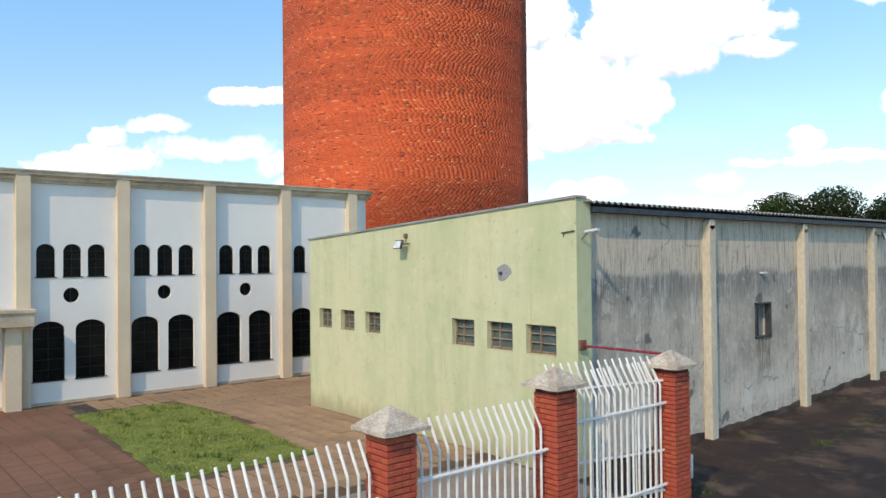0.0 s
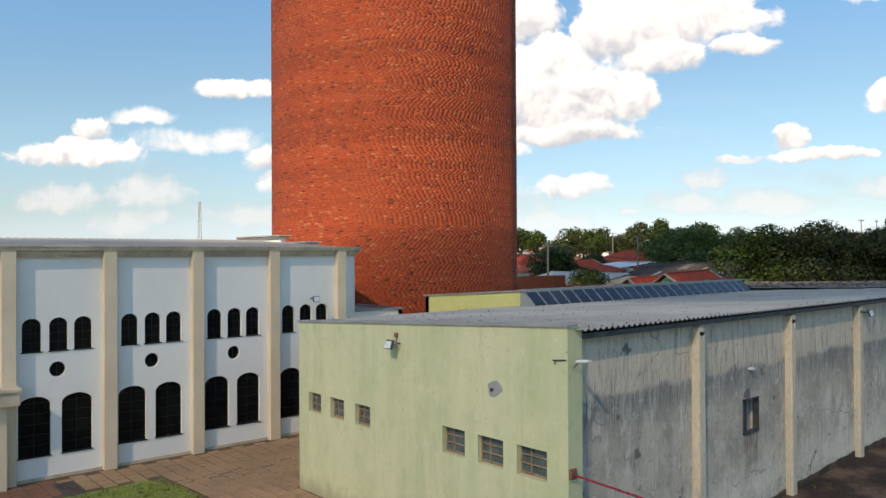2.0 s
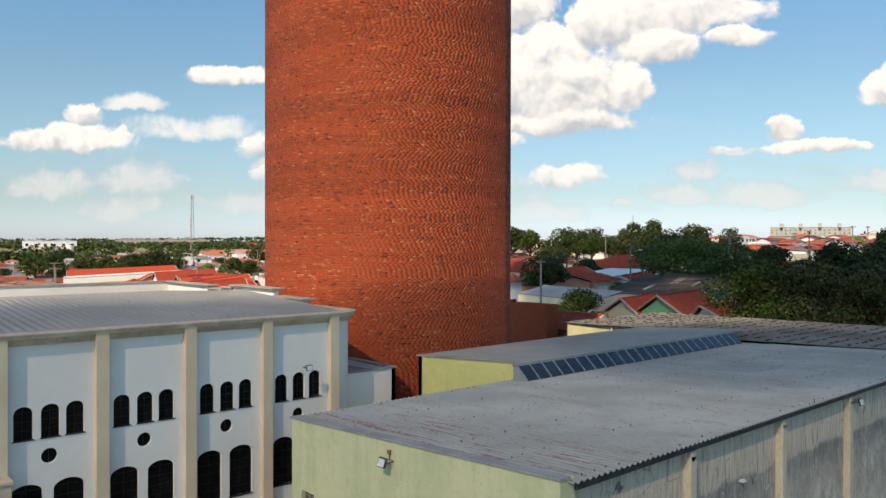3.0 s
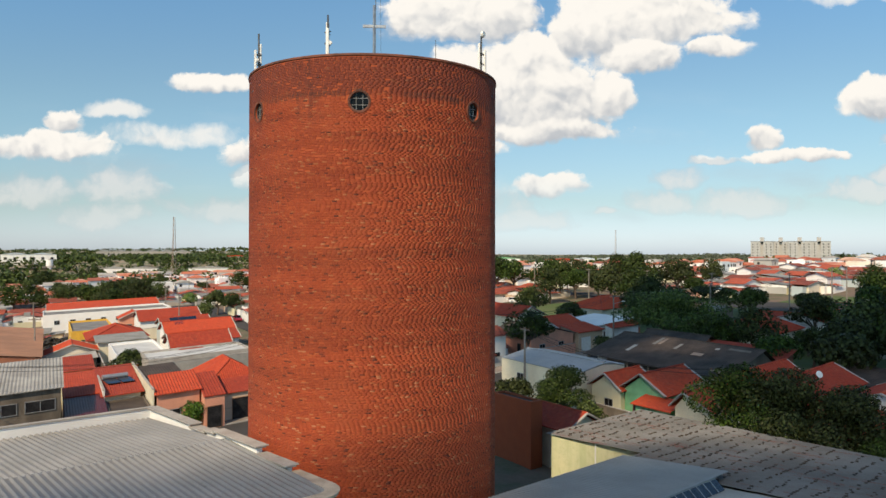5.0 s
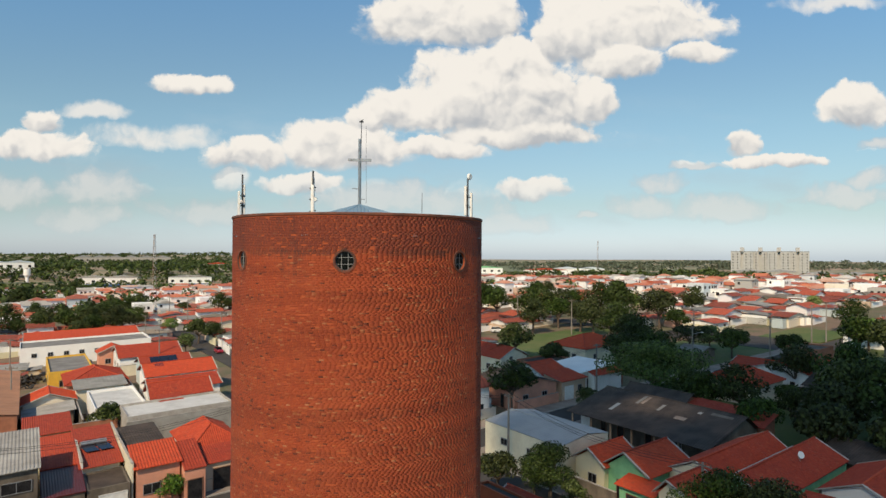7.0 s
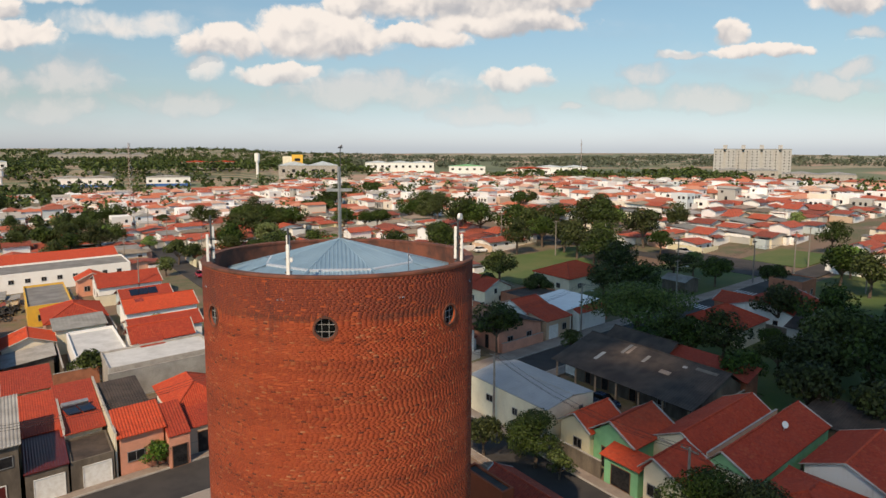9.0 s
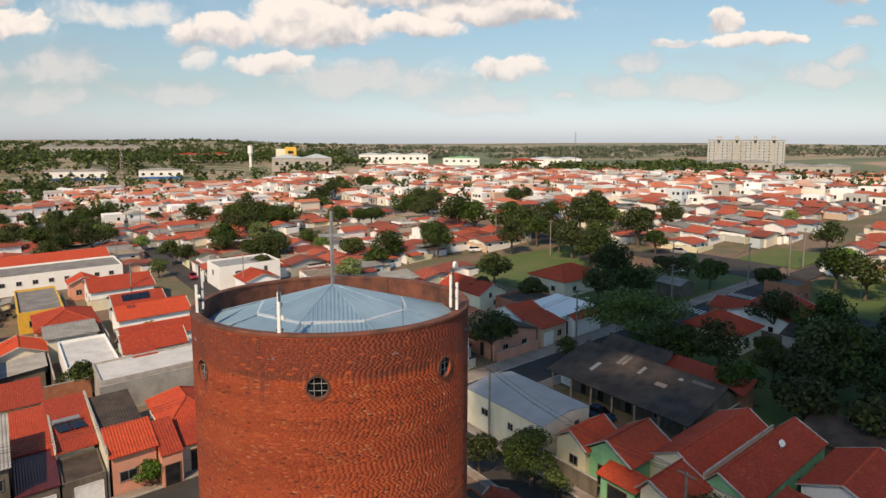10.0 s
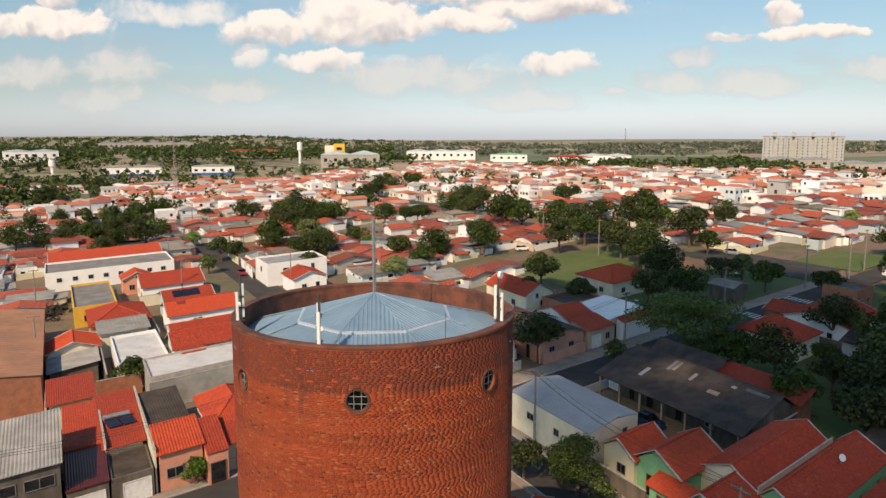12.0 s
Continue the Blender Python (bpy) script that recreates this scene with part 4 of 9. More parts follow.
draped("road_front", "asphalt", 6.0, -60, 14.0, -0.3, 0.004, "dark asphalt street in front of the fence", "road", 6.0)


def build_lawn():
    bm = bmesh.new()
    cols = []
    for i in range(21):
        k = i / 20
        x = -13.3 + 8.6 * k
        a, b = -5.0 - 0.6 * k, -2.25 - 0.35 * k
        jag = 0.10 * math.sin(i * 2.3) + 0.07 * math.sin(i * 5.1) - 0.9 * max(0.0, 0.12 - k) / 0.12 * 0.5 - 0.5 * max(0.0, k - 0.85)
        cols.append([(x, a + (b - a) * j / 6 + jag * (j == 6) + 0.06 * math.sin(i * 3.7) * (j == 0)) for j in range(7)])
    rows = [[(x, y, land(x, y) + 0.05 + 0.025 * noise.noise(Vector((x * 1.3, y * 1.3, 2)))) for x, y in c] for c in cols]
    sheet(bm, rows, flip=True)
    for edge in ([r[0] for r in rows], [r[-1] for r in rows], rows[0], rows[-1]):
        sheet(bm, [[(x, y, z - 0.09) for x, y, z in edge], list(edge)])
    lawn = tagged(finish("lawn", bm, "lawn"), "rough green lawn patch with weeds before the church", "lawn", kind="structure")
    # blades and weeds
    rng = random.Random(4)
    verts, faces = [], []
    for k in range(22000):
        u, w = rng.random(), rng.random()
        x = -13.2 + 8.4 * u
        a, b = -4.95 - 0.6 * u, -2.2 - 0.35 * u
        y = a + (b - a) * w
        z = land(x, y) + 0.05
        h, t, r = rng.uniform(0.010, 0.030), rng.uniform(0, 6.28), rng.uniform(0.006, 0.014)
        if noise.noise(Vector((x * 0.9, y * 0.9, 7))) > 0.22:
            h *= 2.0
        dx, dy = math.cos(t) * r, math.sin(t) * r
        i = len(verts)
        verts += [(x - dx, y - dy, z), (x + dx, y + dy, z), (x + dy * 1.5, y - dx * 1.5, z + h)]
        faces.append((i, i + 1, i + 2))
    me = bpy.data.meshes.new("grass_blades")
    me.from_pydata(verts, [], faces)
    me.materials.append(M["blade"])
    tagged(new("grass_blades", me), "short green grass blades and weeds on the lawn", "grass", kind="stuff")


build_lawn()


# ---------------------------------------------------------------- church
FX = -15.55           # face of the long wall
BASE, CORN = -0.25, 6.28


def build_church():
    church = thing("church", "white church with cream pilasters and dark arched windows", "church", at=(FX, 0, 0))
    ox = FX
    def f(s, z, t):
        return (-t, s, z)
    pil = [-22.1, -19.4, -16.7, -14.0, -11.3, -8.55, -5.8, -3.05, -0.28, 2.52, 5.32]
    ops, kinds = [], []
    for a, b in zip(pil[:-1], pil[1:]):
        if -8.6 < a < -8.5:
            continue
        c = (a + b) / 2
        for k in (-0.72, 0.0, 0.68):
            o = arch(c - 0.03 + k, 0.51, 3.55, 4.52, 0.22)
            ops.append(o), kinds.append("small")
        for k in (-0.63, 0.52):
            o = arch(c - 0.04 + k, 0.86, 0.52, 2.25, 0.26)
            ops.append(o), kinds.append("tall")
        o = disc(c - 0.06, 3.0, 0.225)
        ops.append(o), kinds.append("round")
    # doorway bay
    door = arch(-7.15, 1.5, BASE, 2.0, 0.3)
    bm = bmesh.new()
    pierced(bm, f, -23.0, 5.5, BASE, 6.35, 0.28, ops + [door])
    part("wall", bm, "white", church)
    # rounded end, turning into the gable wall
    bm = bmesh.new()
    cx, cy, r = -1.05, 5.5, 1.05
    arc = [(cx + r * math.cos(t), cy + r * math.sin(t)) for t in (math.pi / 2 * i / 10 for i in range(11))]
    inner = [(cx + (r - 0.28) * math.cos(t), cy + (r - 0.28) * math.sin(t)) for t in (math.pi / 2 * i / 10 for i in range(11))]
    end = [(-18.6, 6.55)]
    line, back = arc + end, inner + [(-18.6, 6.27)]
    sheet(bm, [[(x, y, BASE) for x, y in line], [(x, y, 6.35) for x, y in line]])
    sheet(bm, [[(x, y, BASE) for x, y in back], [(x, y, 6.35) for x, y in back]], flip=True)
    sheet(bm, [[(x, y, 6.35) for x, y in line], [(x, y, 6.35) for x, y in back]])
    part("end_wall", bm, "white", church)
    # stepped gable parapet with coping
    for i, (a, b, h) in enumerate(((-1.05, -3.7, 6.62), (-3.7, -6.25, 6.92), (-6.25, -10.4, 7.25), (-10.4, -11.4, 7.12), (-11.4, -13.0, 6.98), (-13.0, -18.6, 7.12))):
        bm = bmesh.new()
        box(bm, b, 6.30, 6.35, a, 6.55, h - 0.12)
        part("parapet_step", bm, "white", church)
        bm = bmesh.new()
        box(bm, b - 0.02, 6.18, h - 0.12, a + 0.12, 6.70, h - 0.05)
        box(bm, b + 0.03, 6.12, h - 0.05, a + 0.2, 6.78, h)
        part("coping", bm, "kerb", church, "weathered grey coping")
    # rear parapet and rear wall
    bm = bmesh.new()
    pierced(bm, lambda s, z, t: (-18.6 + t, s, z), -23.0, 6.55, BASE, 7.05, 0.25, [])
    part("rear_wall", bm, "white", church)
    bm = bmesh.new()
    box(bm, -18.66, -23.0, 7.05, -18.3, 6.6, 7.13)
    part("rear_coping", bm, "kerb", church)
    bm = bmesh.new()
    pierced(bm, lambda s, z, t: (s, -23.0 + t, z), -18.6, 0.0, BASE, 6.9, 0.25, [])
    part("far_gable", bm, "white", church)
    # cornice: three mouldings that follow the wall round the end
    run = [(0.0, -23.0), (0.0, 5.5)] + [(cx + r * math.cos(t), cy + r * math.sin(t)) for t in (math.pi / 2 * i / 10 for i in range(1, 11))] + [(-3.6, 6.55)]
    def normals(pts):
        out = []
        for i, p in enumerate(pts):
            a, b = pts[max(i - 1, 0)], pts[min(i + 1, len(pts) - 1)]
            d = Vector((b[0] - a[0], b[1] - a[1])).normalized()
            out.append(Vector((d.y, -d.x)))
        return out
    ns = normals(run)
    for z0, z1, o in ((6.28, 6.36, 0.07), (6.36, 6.46, 0.13), (6.46, 6.50, 0.17), (6.50, 6.60, 0.27), (6.60, 6.64, 0.31)):
        prof = [(-0.3, z0), (o, z0), (o, z1), (-0.3, z1)]
        bm = bmesh.new()
        sheet(bm, [[(p[0] + n.x * q, p[1] + n.y * q, z) for p, n in zip(run, ns)] for q, z in prof + prof[:1]])
        bmesh.ops.recalc_face_normals(bm, faces=bm.faces)
        part("cornice_moulding", bm, "cornice", church, "weathered cream cornice moulding")
    # pilasters
    for y in pil:
        bm = bmesh.new()
        box(bm, -0.01, y - 0.19, BASE, 0.24, y + 0.19, 6.56)
        bmesh.ops.bevel(bm, geom=[e for e in bm.edges], offset=0.008, segments=1, affect="EDGES")
        part("pilaster", bm, "cream", church, "cream painted pilaster")
    # windows
    for o, kind in zip(ops, kinds):
        pts = outline_of(o)
        name = {"small": "arched_window", "tall": "tall_arched_window", "round": "round_window"}[kind]
        bm = bmesh.new()
        prism(bm, pts, f, 0.11, 0.13)
        bmesh.ops.recalc_face_normals(bm, faces=bm.faces)
        w = part(name, bm, "glass", church, "dark stained glass window")
        # leading
        bm = bmesh.new()
        c, z0, z1 = (o[0] + o[1]) / 2, o[2]((o[0] + o[1]) / 2), o[3]((o[0] + o[1]) / 2)
        hw = (o[1] - o[0]) / 2
        if kind != "round":
            for q in (0.0,):
                box(bm, -0.112, c + q * hw - 0.005, z0, -0.102, c + q * hw + 0.005, z1 - 0.16 * abs(q))
            for k in range(1, 4 if kind == "small" else 6):
                z = z0 + (z1 - 0.2 - z0) * k / (3 if kind == "small" else 5)
                box(bm, -0.112, c - hw, z - 0.005, -0.104, c + hw, z + 0.005)
        else:
            box(bm, -0.112, c - 0.006, z0, -0.104, c + 0.006, z1)
        part("leading", bm, "lead", w)["kind"] = "stuff"
        if kind != "round":
            bm = bmesh.new()
            box(bm, -0.10, o[0] - 0.03, z0 - 0.025, 0.03, o[1] + 0.03, z0 + 0.002)
            part("sill", bm, "lead", w, "dark slate sill")
    # plinth line and entrance
    bm = bmesh.new()
    box(bm, 0.0, -23, BASE, 0.035, 5.5, BASE + 0.16)
    part("plinth", bm, "cornice", church)
    bm = bmesh.new()
    prism(bm, outline_of(door), f, 0.12, 0.17)
    d = part("door", bm, "red_door", church, "red painted arched door")
    bm = bmesh.new()
    box(bm, -0.12, -7.17, BASE, -0.09, -7.13, 1.7)
    rod(bm, (-0.1, -7.0, 0.8), (-0.04, -7.0, 0.8), 0.03)
    part("door_post", bm, "red_door", d)
    bm = bmesh.new()
    box(bm, 0.0, -9.3, 2.18, 0.75, -5.62, 2.62)
    box(bm, 0.0, -9.34, 2.56, 0.8, -5.58, 2.66)
    bmesh.ops.bevel(bm, geom=[e for e in bm.edges], offset=0.01, segments=1, affect="EDGES")
    part("canopy", bm, "cornice", church, "cream concrete canopy over the door")
    for y in (-6.1, -8.3):
        bm = bmesh.new()
        box(bm, 0.0, y - 0.2, BASE, 0.5, y + 0.2, 2.18)
        part("porch_pier", bm, "cream", church)
    # roof: ribbed sheet sloping towards the long wall, gutter floor behind
    bm = bmesh.new()
    x_hi, x_lo = -9.0, -0.2
    def g(u, v, h):
        return (x_hi + (x_lo - x_hi) * v, u, 7.0 + (6.52 - 7.0) * v + h)
    ripple(bm, g, -22.7, 6.1, 0, 1, 0.30, 0.085, 5, kind="rib")
    part("roof", bm, "sheet", church, "grey ribbed metal roof sheets")
    bm = bmesh.new()
    ripple(bm, lambda u, v, h: (-9.0 - 9.3 * v, u, 6.92 - 0.42 * v + h), -22.7, 6.1, 0, 1, 0.30, 0.085, 5, kind="rib")
    part("rear_roof", bm, "sheet", church, "dull grey ribbed rear roof sheets")
    bm = bmesh.new()
    box(bm, -18.35, -22.75, 6.2, -9.0, 6.28, 6.3)
    part("gutter_floor", bm, "gutter", church, "grey concrete gutter behind the roof")
    bm = bmesh.new()
    box(bm, -9.08, -22.7, 6.42, -8.95, 6.1, 7.02)
    part("roof_upstand", bm, "gutter", church)
    bm = bmesh.new()
    box(bm, -9.2, 6.05, 6.95, -0.3, 6.3, 7.03, lambda x, y, z: (x, y, z - 0.48 * (x + 9.0) / 8.8))
    part("flashing", bm, "smooth_sheet", church)
    bm = bmesh.new()
    box(bm, -0.6, -22.7, 6.40, -0.05, 5.9, 6.53)
    part("eaves_gutter", bm, "gutter", church)
    return church


build_church()


def floodlight(x, y, z, yaw, label, conduit=0.0):
    t = thing("floodlight", label, "floodlight", "floodlights", at=(x, y, z))
    t.rotation_euler = (0, 0, radians(yaw))
    bm = bmesh.new()
    box(bm, -0.13, -0.24, -0.10, 0.13, -0.19, 0.10, lambda a, b, c: (a, b + 0.35 * c, c))
    part("housing", bm, "dark_steel", t)
    bm = bmesh.new()
    box(bm, -0.105, -0.256, -0.078, 0.105, -0.242, 0.078, lambda a, b, c: (a, b + 0.35 * c, c))
    part("glass", bm, "lamp_glass", t, "pale lamp glass")
    bm = bmesh.new()
    for a in (-0.14, 0.14):
        rod(bm, (a, -0.2, 0), (a, 0.0, 0.02), 0.012, n=6)
    rod(bm, (-0.14, 0.0, 0.02), (0.14, 0.0, 0.02), 0.012, n=6)
    part("bracket", bm, "dark_steel", t)
    if conduit:
        bm = bmesh.new()
        rod(bm, (0, -0.015, 0.05), (0.03, -0.02, conduit), 0.012, n=6)
        box(bm, -0.04, -0.05, conduit - 0.05, 0.06, 0.0, conduit + 0.05)
        part("cable", bm, "rust", t)
    return t


def small_annex():
    t = thing("annex", "low white flat-roofed annex between church and tower", "building", at=(-16.35, 9.0, 0))
    bm = bmesh.new()
    pierced(bm, lambda s, z, k: (-k, s, z), -2.4, 0.0, -0.25, 4.05, 0.2, [])
    part("east_wall", bm, "white", t)
    bm = bmesh.new()
    pierced(bm, lambda s, z, k: (s, -k, z), -3.2, 0.0, -0.25, 4.05, 0.2, [])
    part("north_wall", bm, "white", t)
    bm = bmesh.new()
    box(bm, -3.2, -2.4, 3.7, -0.2, -0.2, 3.8)
    part("flat_roof", bm, "gutter", t)
    bm = bmesh.new()
    box(bm, -3.25, -0.24, 4.05, 0.05, 0.05, 4.12)
    box(bm, -0.24, -2.4, 4.052, 0.05, -0.24, 4.12)
    part("coping", bm, "gutter", t)


small_annex()


# ---------------------------------------------------------------- hall
def build_hall():
    hall = thing("hall", "long hall with green front, stained grey side wall and grey roofs", "building")
    top = lambda s: 5.0 + 0.5 * s / 9.35          # s runs from -9.35 to 0
    wins = [(-8.86, -8.24), (-7.80, -7.17), (-6.68, -6.05), (-3.42, -2.72), (-2.34, -1.62), (-1.26, -0.50)]
    ops = [rect(a, b, 2.12 + 0.04 * (i < 3), 2.68) for i, (a, b) in enumerate(wins)]
    bm = bmesh.new()
    pierced(bm, lambda s, z, t: (s, t, z), -9.35, 0.0, -0.1, top, 0.22, ops)
    part("front_wall", bm, "green", hall, "weathered lime-green painted wall")
    bm = bmesh.new()
    prism(bm, [(-9.4, 4.5), (0.03, 5.0), (0.03, 5.045), (-9.4, 4.545)], lambda s, z, t: (s, t, z), -0.04, 0.26)
    bmesh.ops.recalc_face_normals(bm, faces=bm.faces)
    part("front_coping", bm, "gutter", hall)
    bm = bmesh.new()
    pierced(bm, lambda s, z, t: (-9.35 + t, s, z), 0.22, 9.4, -0.25, 4.45, 0.22, [])
    part("west_wall", bm, "green", hall)
    # return of the front wall along the side, still green
    bm = bmesh.new()
    pierced(bm, lambda s, z, t: (0.0 - t, s, z), 0.22, 0.40, -0.1, 5.0, 0.22, [])
    part("corner_return", bm, "green", hall)
    # grey side wall
    hole = rect(6.62, 7.32, 2.02, 2.80)
    bm = bmesh.new()
    pierced(bm, lambda s, z, t: (-0.16 - t, s, z), 0.40, 33.8, -0.1, 4.80, 0.22, [hole])
    part("side_wall", bm, "render", hall, "streaked and mouldy grey rendered wall")
    for i in range(7):
        y = 4.48 + 4.43 * i
        bm = bmesh.new()
        box(bm, -0.17, y - 0.13, -0.1, 0.03, y + 0.13, 4.62)
        rod(bm, (-0.17, y, 4.62), (0.03, y, 4.62), 0.13, n=14)
        bmesh.ops.bevel(bm, geom=[e for e in bm.edges], offset=0.02, segments=1, affect="EDGES")
        part("pilaster", bm, "pilaster", hall, "sandy weathered pilaster")
    for a, b in ((0.42, 4.3), (4.66, 8.74), (9.08, 13.18), (13.5, 17.6), (17.92, 22.05), (22.35, 26.5), (26.8, 30.9), (31.2, 33.7)):
        rng = random.Random(int(a * 7))
        n = max(2, int((b - a) / 0.22))
        tops = [(a + (b - a) * k / n, 0.15 + rng.uniform(-0.025, 0.025) + 0.32 * smooth(5, 14, a + (b - a) * k / n)) for k in range(n + 1)]
        bm = bmesh.new()
        prism(bm, [(a, -0.1), (b, -0.1)] + tops[::-1], lambda s, z, t: (-0.17 + t, s, z), 0.0, 0.045)
        bmesh.ops.recalc_face_normals(bm, faces=bm.faces)
        part("plinth", bm, "plinth", hall, "crumbling damp plinth")
    # eaves board and corrugated roof over the front range
    bm = bmesh.new()
    box(bm, -0.2, 0.40, 4.76, 0.06, 33.8, 4.86)
    part("eaves_board", bm, "dark_steel", hall)
    zr = lambda x: 4.93 + (4.50 - 4.93) * (-x / 9.35)
    rows = [i / 5 for i in range(6)]
    for k, (a, b) in enumerate(zip(rows, rows[1:])):
        x0, x1 = 0.14 - 9.45 * a, 0.14 - 9.45 * b - 0.12
        bm = bmesh.new()
        ripple(bm, lambda u, v, h, x0=x0, x1=x1, k=k: (x0 + (x1 - x0) * v, u, zr(x0 + (x1 - x0) * v) + h + 0.014 * v - 0.004 * k), 0.2, 24.4, 0, 1, 0.177, 0.026, 6)
        part("roof_course", bm, "fibre", hall, "lichen-stained corrugated fibre-cement roof")
    # rows of fixing bolts
    bm = bmesh.new()
    rng = random.Random(9)
    for a in rows:
        for k in range(70):
            y = 0.4 + 0.354 * k + rng.uniform(-0.03, 0.03)
            if y > 24.2 or rng.random() < 0.5:
                continue
            x = -0.02 - 9.3 * min(a, 0.985) + rng.uniform(-0.08, 0.08)
            box(bm, x - 0.012, y - 0.009, zr(x), x + 0.012, y + 0.009, zr(x) + 0.042)
    part("roof_bolts", bm, "plinth", hall)["kind"] = "stuff"
    # middle range, a little higher, with glazed strip between
    bm = bmesh.new()
    pierced(bm, lambda s, z, t: (s, 9.4 + t, z), -15.3, -9.3, -0.25, lambda s: 4.62 + 0.4 * (s + 15.3) / 6.0, 0.22, [])
    part("middle_front", bm, "yellow", hall, "yellowed stained wall above the lower roof")
    bm = bmesh.new()
    prism(bm, [(-15.38, 4.62), (-9.25, 5.02), (-9.25, 5.07), (-15.38, 4.67)], lambda s, z, t: (s, 9.34 + t, z), 0, 0.3)
    bmesh.ops.recalc_face_normals(bm, faces=bm.faces)
    part("middle_coping", bm, "gutter", hall)
    bm = bmesh.new()
    pierced(bm, lambda s, z, t: (-15.3 + t, s, z), 9.4, 25.6, -0.25, 4.6, 0.22, [])
    part("middle_side", bm, "yellow", hall)
    zm = lambda x: 5.04 + 0.4 * (x + 9.3) / 6.0
    bm = bmesh.new()
    ripple(bm, lambda u, v, h: (-9.25 - 6.15 * v, u, zm(-9.25 - 6.15 * v) + h), 9.6, 25.4, 0, 1, 0.25, 0.03, 5, kind="rib")
    part("middle_roof", bm, "smooth_sheet", hall, "smooth dull grey sheet roof")
    bm = bmesh.new()
    prism(bm, [(-9.30, 4.40), (-8.72, 4.50), (-8.72, 4.54), (-9.26, 5.04), (-9.30, 5.04)], lambda s, z, t: (s, t, z), 8.7, 8.78)
    bmesh.ops.recalc_face_normals(bm, faces=bm.faces)
    part("skylight_cheek", bm, "smooth_sheet", hall)
    n = 24
    for k in range(n):
        y0, y1 = 8.78 + 15.2 * k / n, 8.78 + 15.2 * (k + 1) / n
        bm = bmesh.new()
        box(bm, -9.25, y0 + 0.03, 0, -8.72, y1 - 0.03, 0.02, lambda x, y, z: (x, y, 4.55 + (-8.72 - x) * 0.92 + z))
        p = part("skylight_pane", bm, "solar", hall, "dark glazed skylight pane")
        bm = bmesh.new()
        box(bm, -9.27, y0 - 0.022, 0, -8.70, y0 + 0.022, 0.05, lambda x, y, z: (x, y, 4.55 + (-8.72 - x) * 0.92 + z))
        part("glazing_bar", bm, "steel", p)
    bm = bmesh.new()
    box(bm, -9.34, 8.7, 4.98, -9.18, 24.0, 5.09)
    part("skylight_ridge", bm, "smooth_sheet", hall)
    # rear wing across the end
    zc = lambda x: 4.92 + (4.18 - 4.92) * (-x / 22.5)
    cuts = [0.14, -3.7, -7.5, -11.4, -15.25, -18.9, -22.66]
    for k, (x0, x1) in enumerate(zip(cuts, cuts[1:])):
        x1 -= 0.12
        y0 = 24.3 if k < 4 else 27.6
        bm = bmesh.new()
        ripple(bm, lambda u, v, h, x0=x0, x1=x1, k=k: (x0 + (x1 - x0) * v, 24.3 + (u - 24.3) * (14.4 - 0.22 * (x0 + (x1 - x0) * v + 22.4)) / 14.4, zc(x0 + (x1 - x0) * v) + 0.03 + h + 0.016 * v - 0.004 * k), y0, 38.7, 0, 1, 0.177, 0.026, 6)
        wing = part("wing_roof_course", bm, "mossy_fibre", hall, "lichen-stained corrugated fibre-cement roof")
    bm = bmesh.new()
    rng = random.Random(11)
    for r in range(25):
        x = -0.6 - 0.9 * r
        for k in range(40):
            y = 24.6 + 0.354 * k + rng.uniform(-0.05, 0.05)
            if rng.random() < 0.28 or y > 38.3 - 0.22 * (x + 22.4) or (x < -15 and y < 27.9):
                continue
            xx = x + rng.uniform(-0.12, 0.12)
            box(bm, xx - rng.uniform(0.03, 0.10), y - rng.uniform(0.03, 0.10), zc(xx), xx + 0.05, y + rng.uniform(0.03, 0.10), zc(xx) + 0.085)
    part("moss_clumps", bm, "plinth", hall)["kind"] = "stuff"
    bm = bmesh.new()
    pierced(bm, lambda s, z, t: (s, 27.75 + t, z), -22.4, -15.0, -0.25, lambda s: zc(s) - 0.05, 0.22, [])
    part("wing_front", bm, "green", hall)
    bm = bmesh.new()
    pierced(bm, lambda s, z, t: (-22.4 + t, s, z), 27.97, 38.2, -0.25, zc(-22.4) - 0.04, 0.22, [])
    part("wing_side", bm, "green", hall)
    bm = bmesh.new()
    pierced(bm, lambda s, z, t: (s, 38.4 - 0.22 * (s + 22.4) - t, z), -22.4, 0.0, -0.25, lambda s: zc(s) - 0.05, 0.22, [])
    part("wing_back", bm, "green", hall)
    bm = bmesh.new()
    rod(bm, (-18.9, 27.68, -0.2), (-18.9, 27.68, 4.2), 0.05, n=8)
    part("downpipe", bm, "white_metal", hall)
    # front windows: steel frames with louvre panes set back in the reveal
    for i, (a, b) in enumerate(wins):
        z0 = 2.12 + 0.04 * (i < 3)
        bm = bmesh.new()
        for x0, x1, q0, q1 in ((a, a + 0.025, z0, 2.68), (b - 0.025, b, z0, 2.68), (a, b, z0, z0 + 0.025), (a, b, 2.655, 2.68)):
            box(bm, x0, 0.11, q0, x1, 0.15, q1)
        box(bm, a + (b - a) * 0.36, 0.10, z0, a + (b - a) * 0.36 + 0.02, 0.14, 2.68)
        w = part("window", bm, "bar_tan", hall, "rusty steel louvre window")
        for k in range(3):
            q0 = z0 + 0.05 + (0.5 - 0.0) * k / 3
            bm = bmesh.new()
            box(bm, a + 0.03, 0.125, q0, b - 0.03, 0.13, q0 + 0.15, lambda x, y, z, q=q0: (x, y + 0.2 * (z - q), z))
            part("pane", bm, "frosted", w)
            bm = bmesh.new()
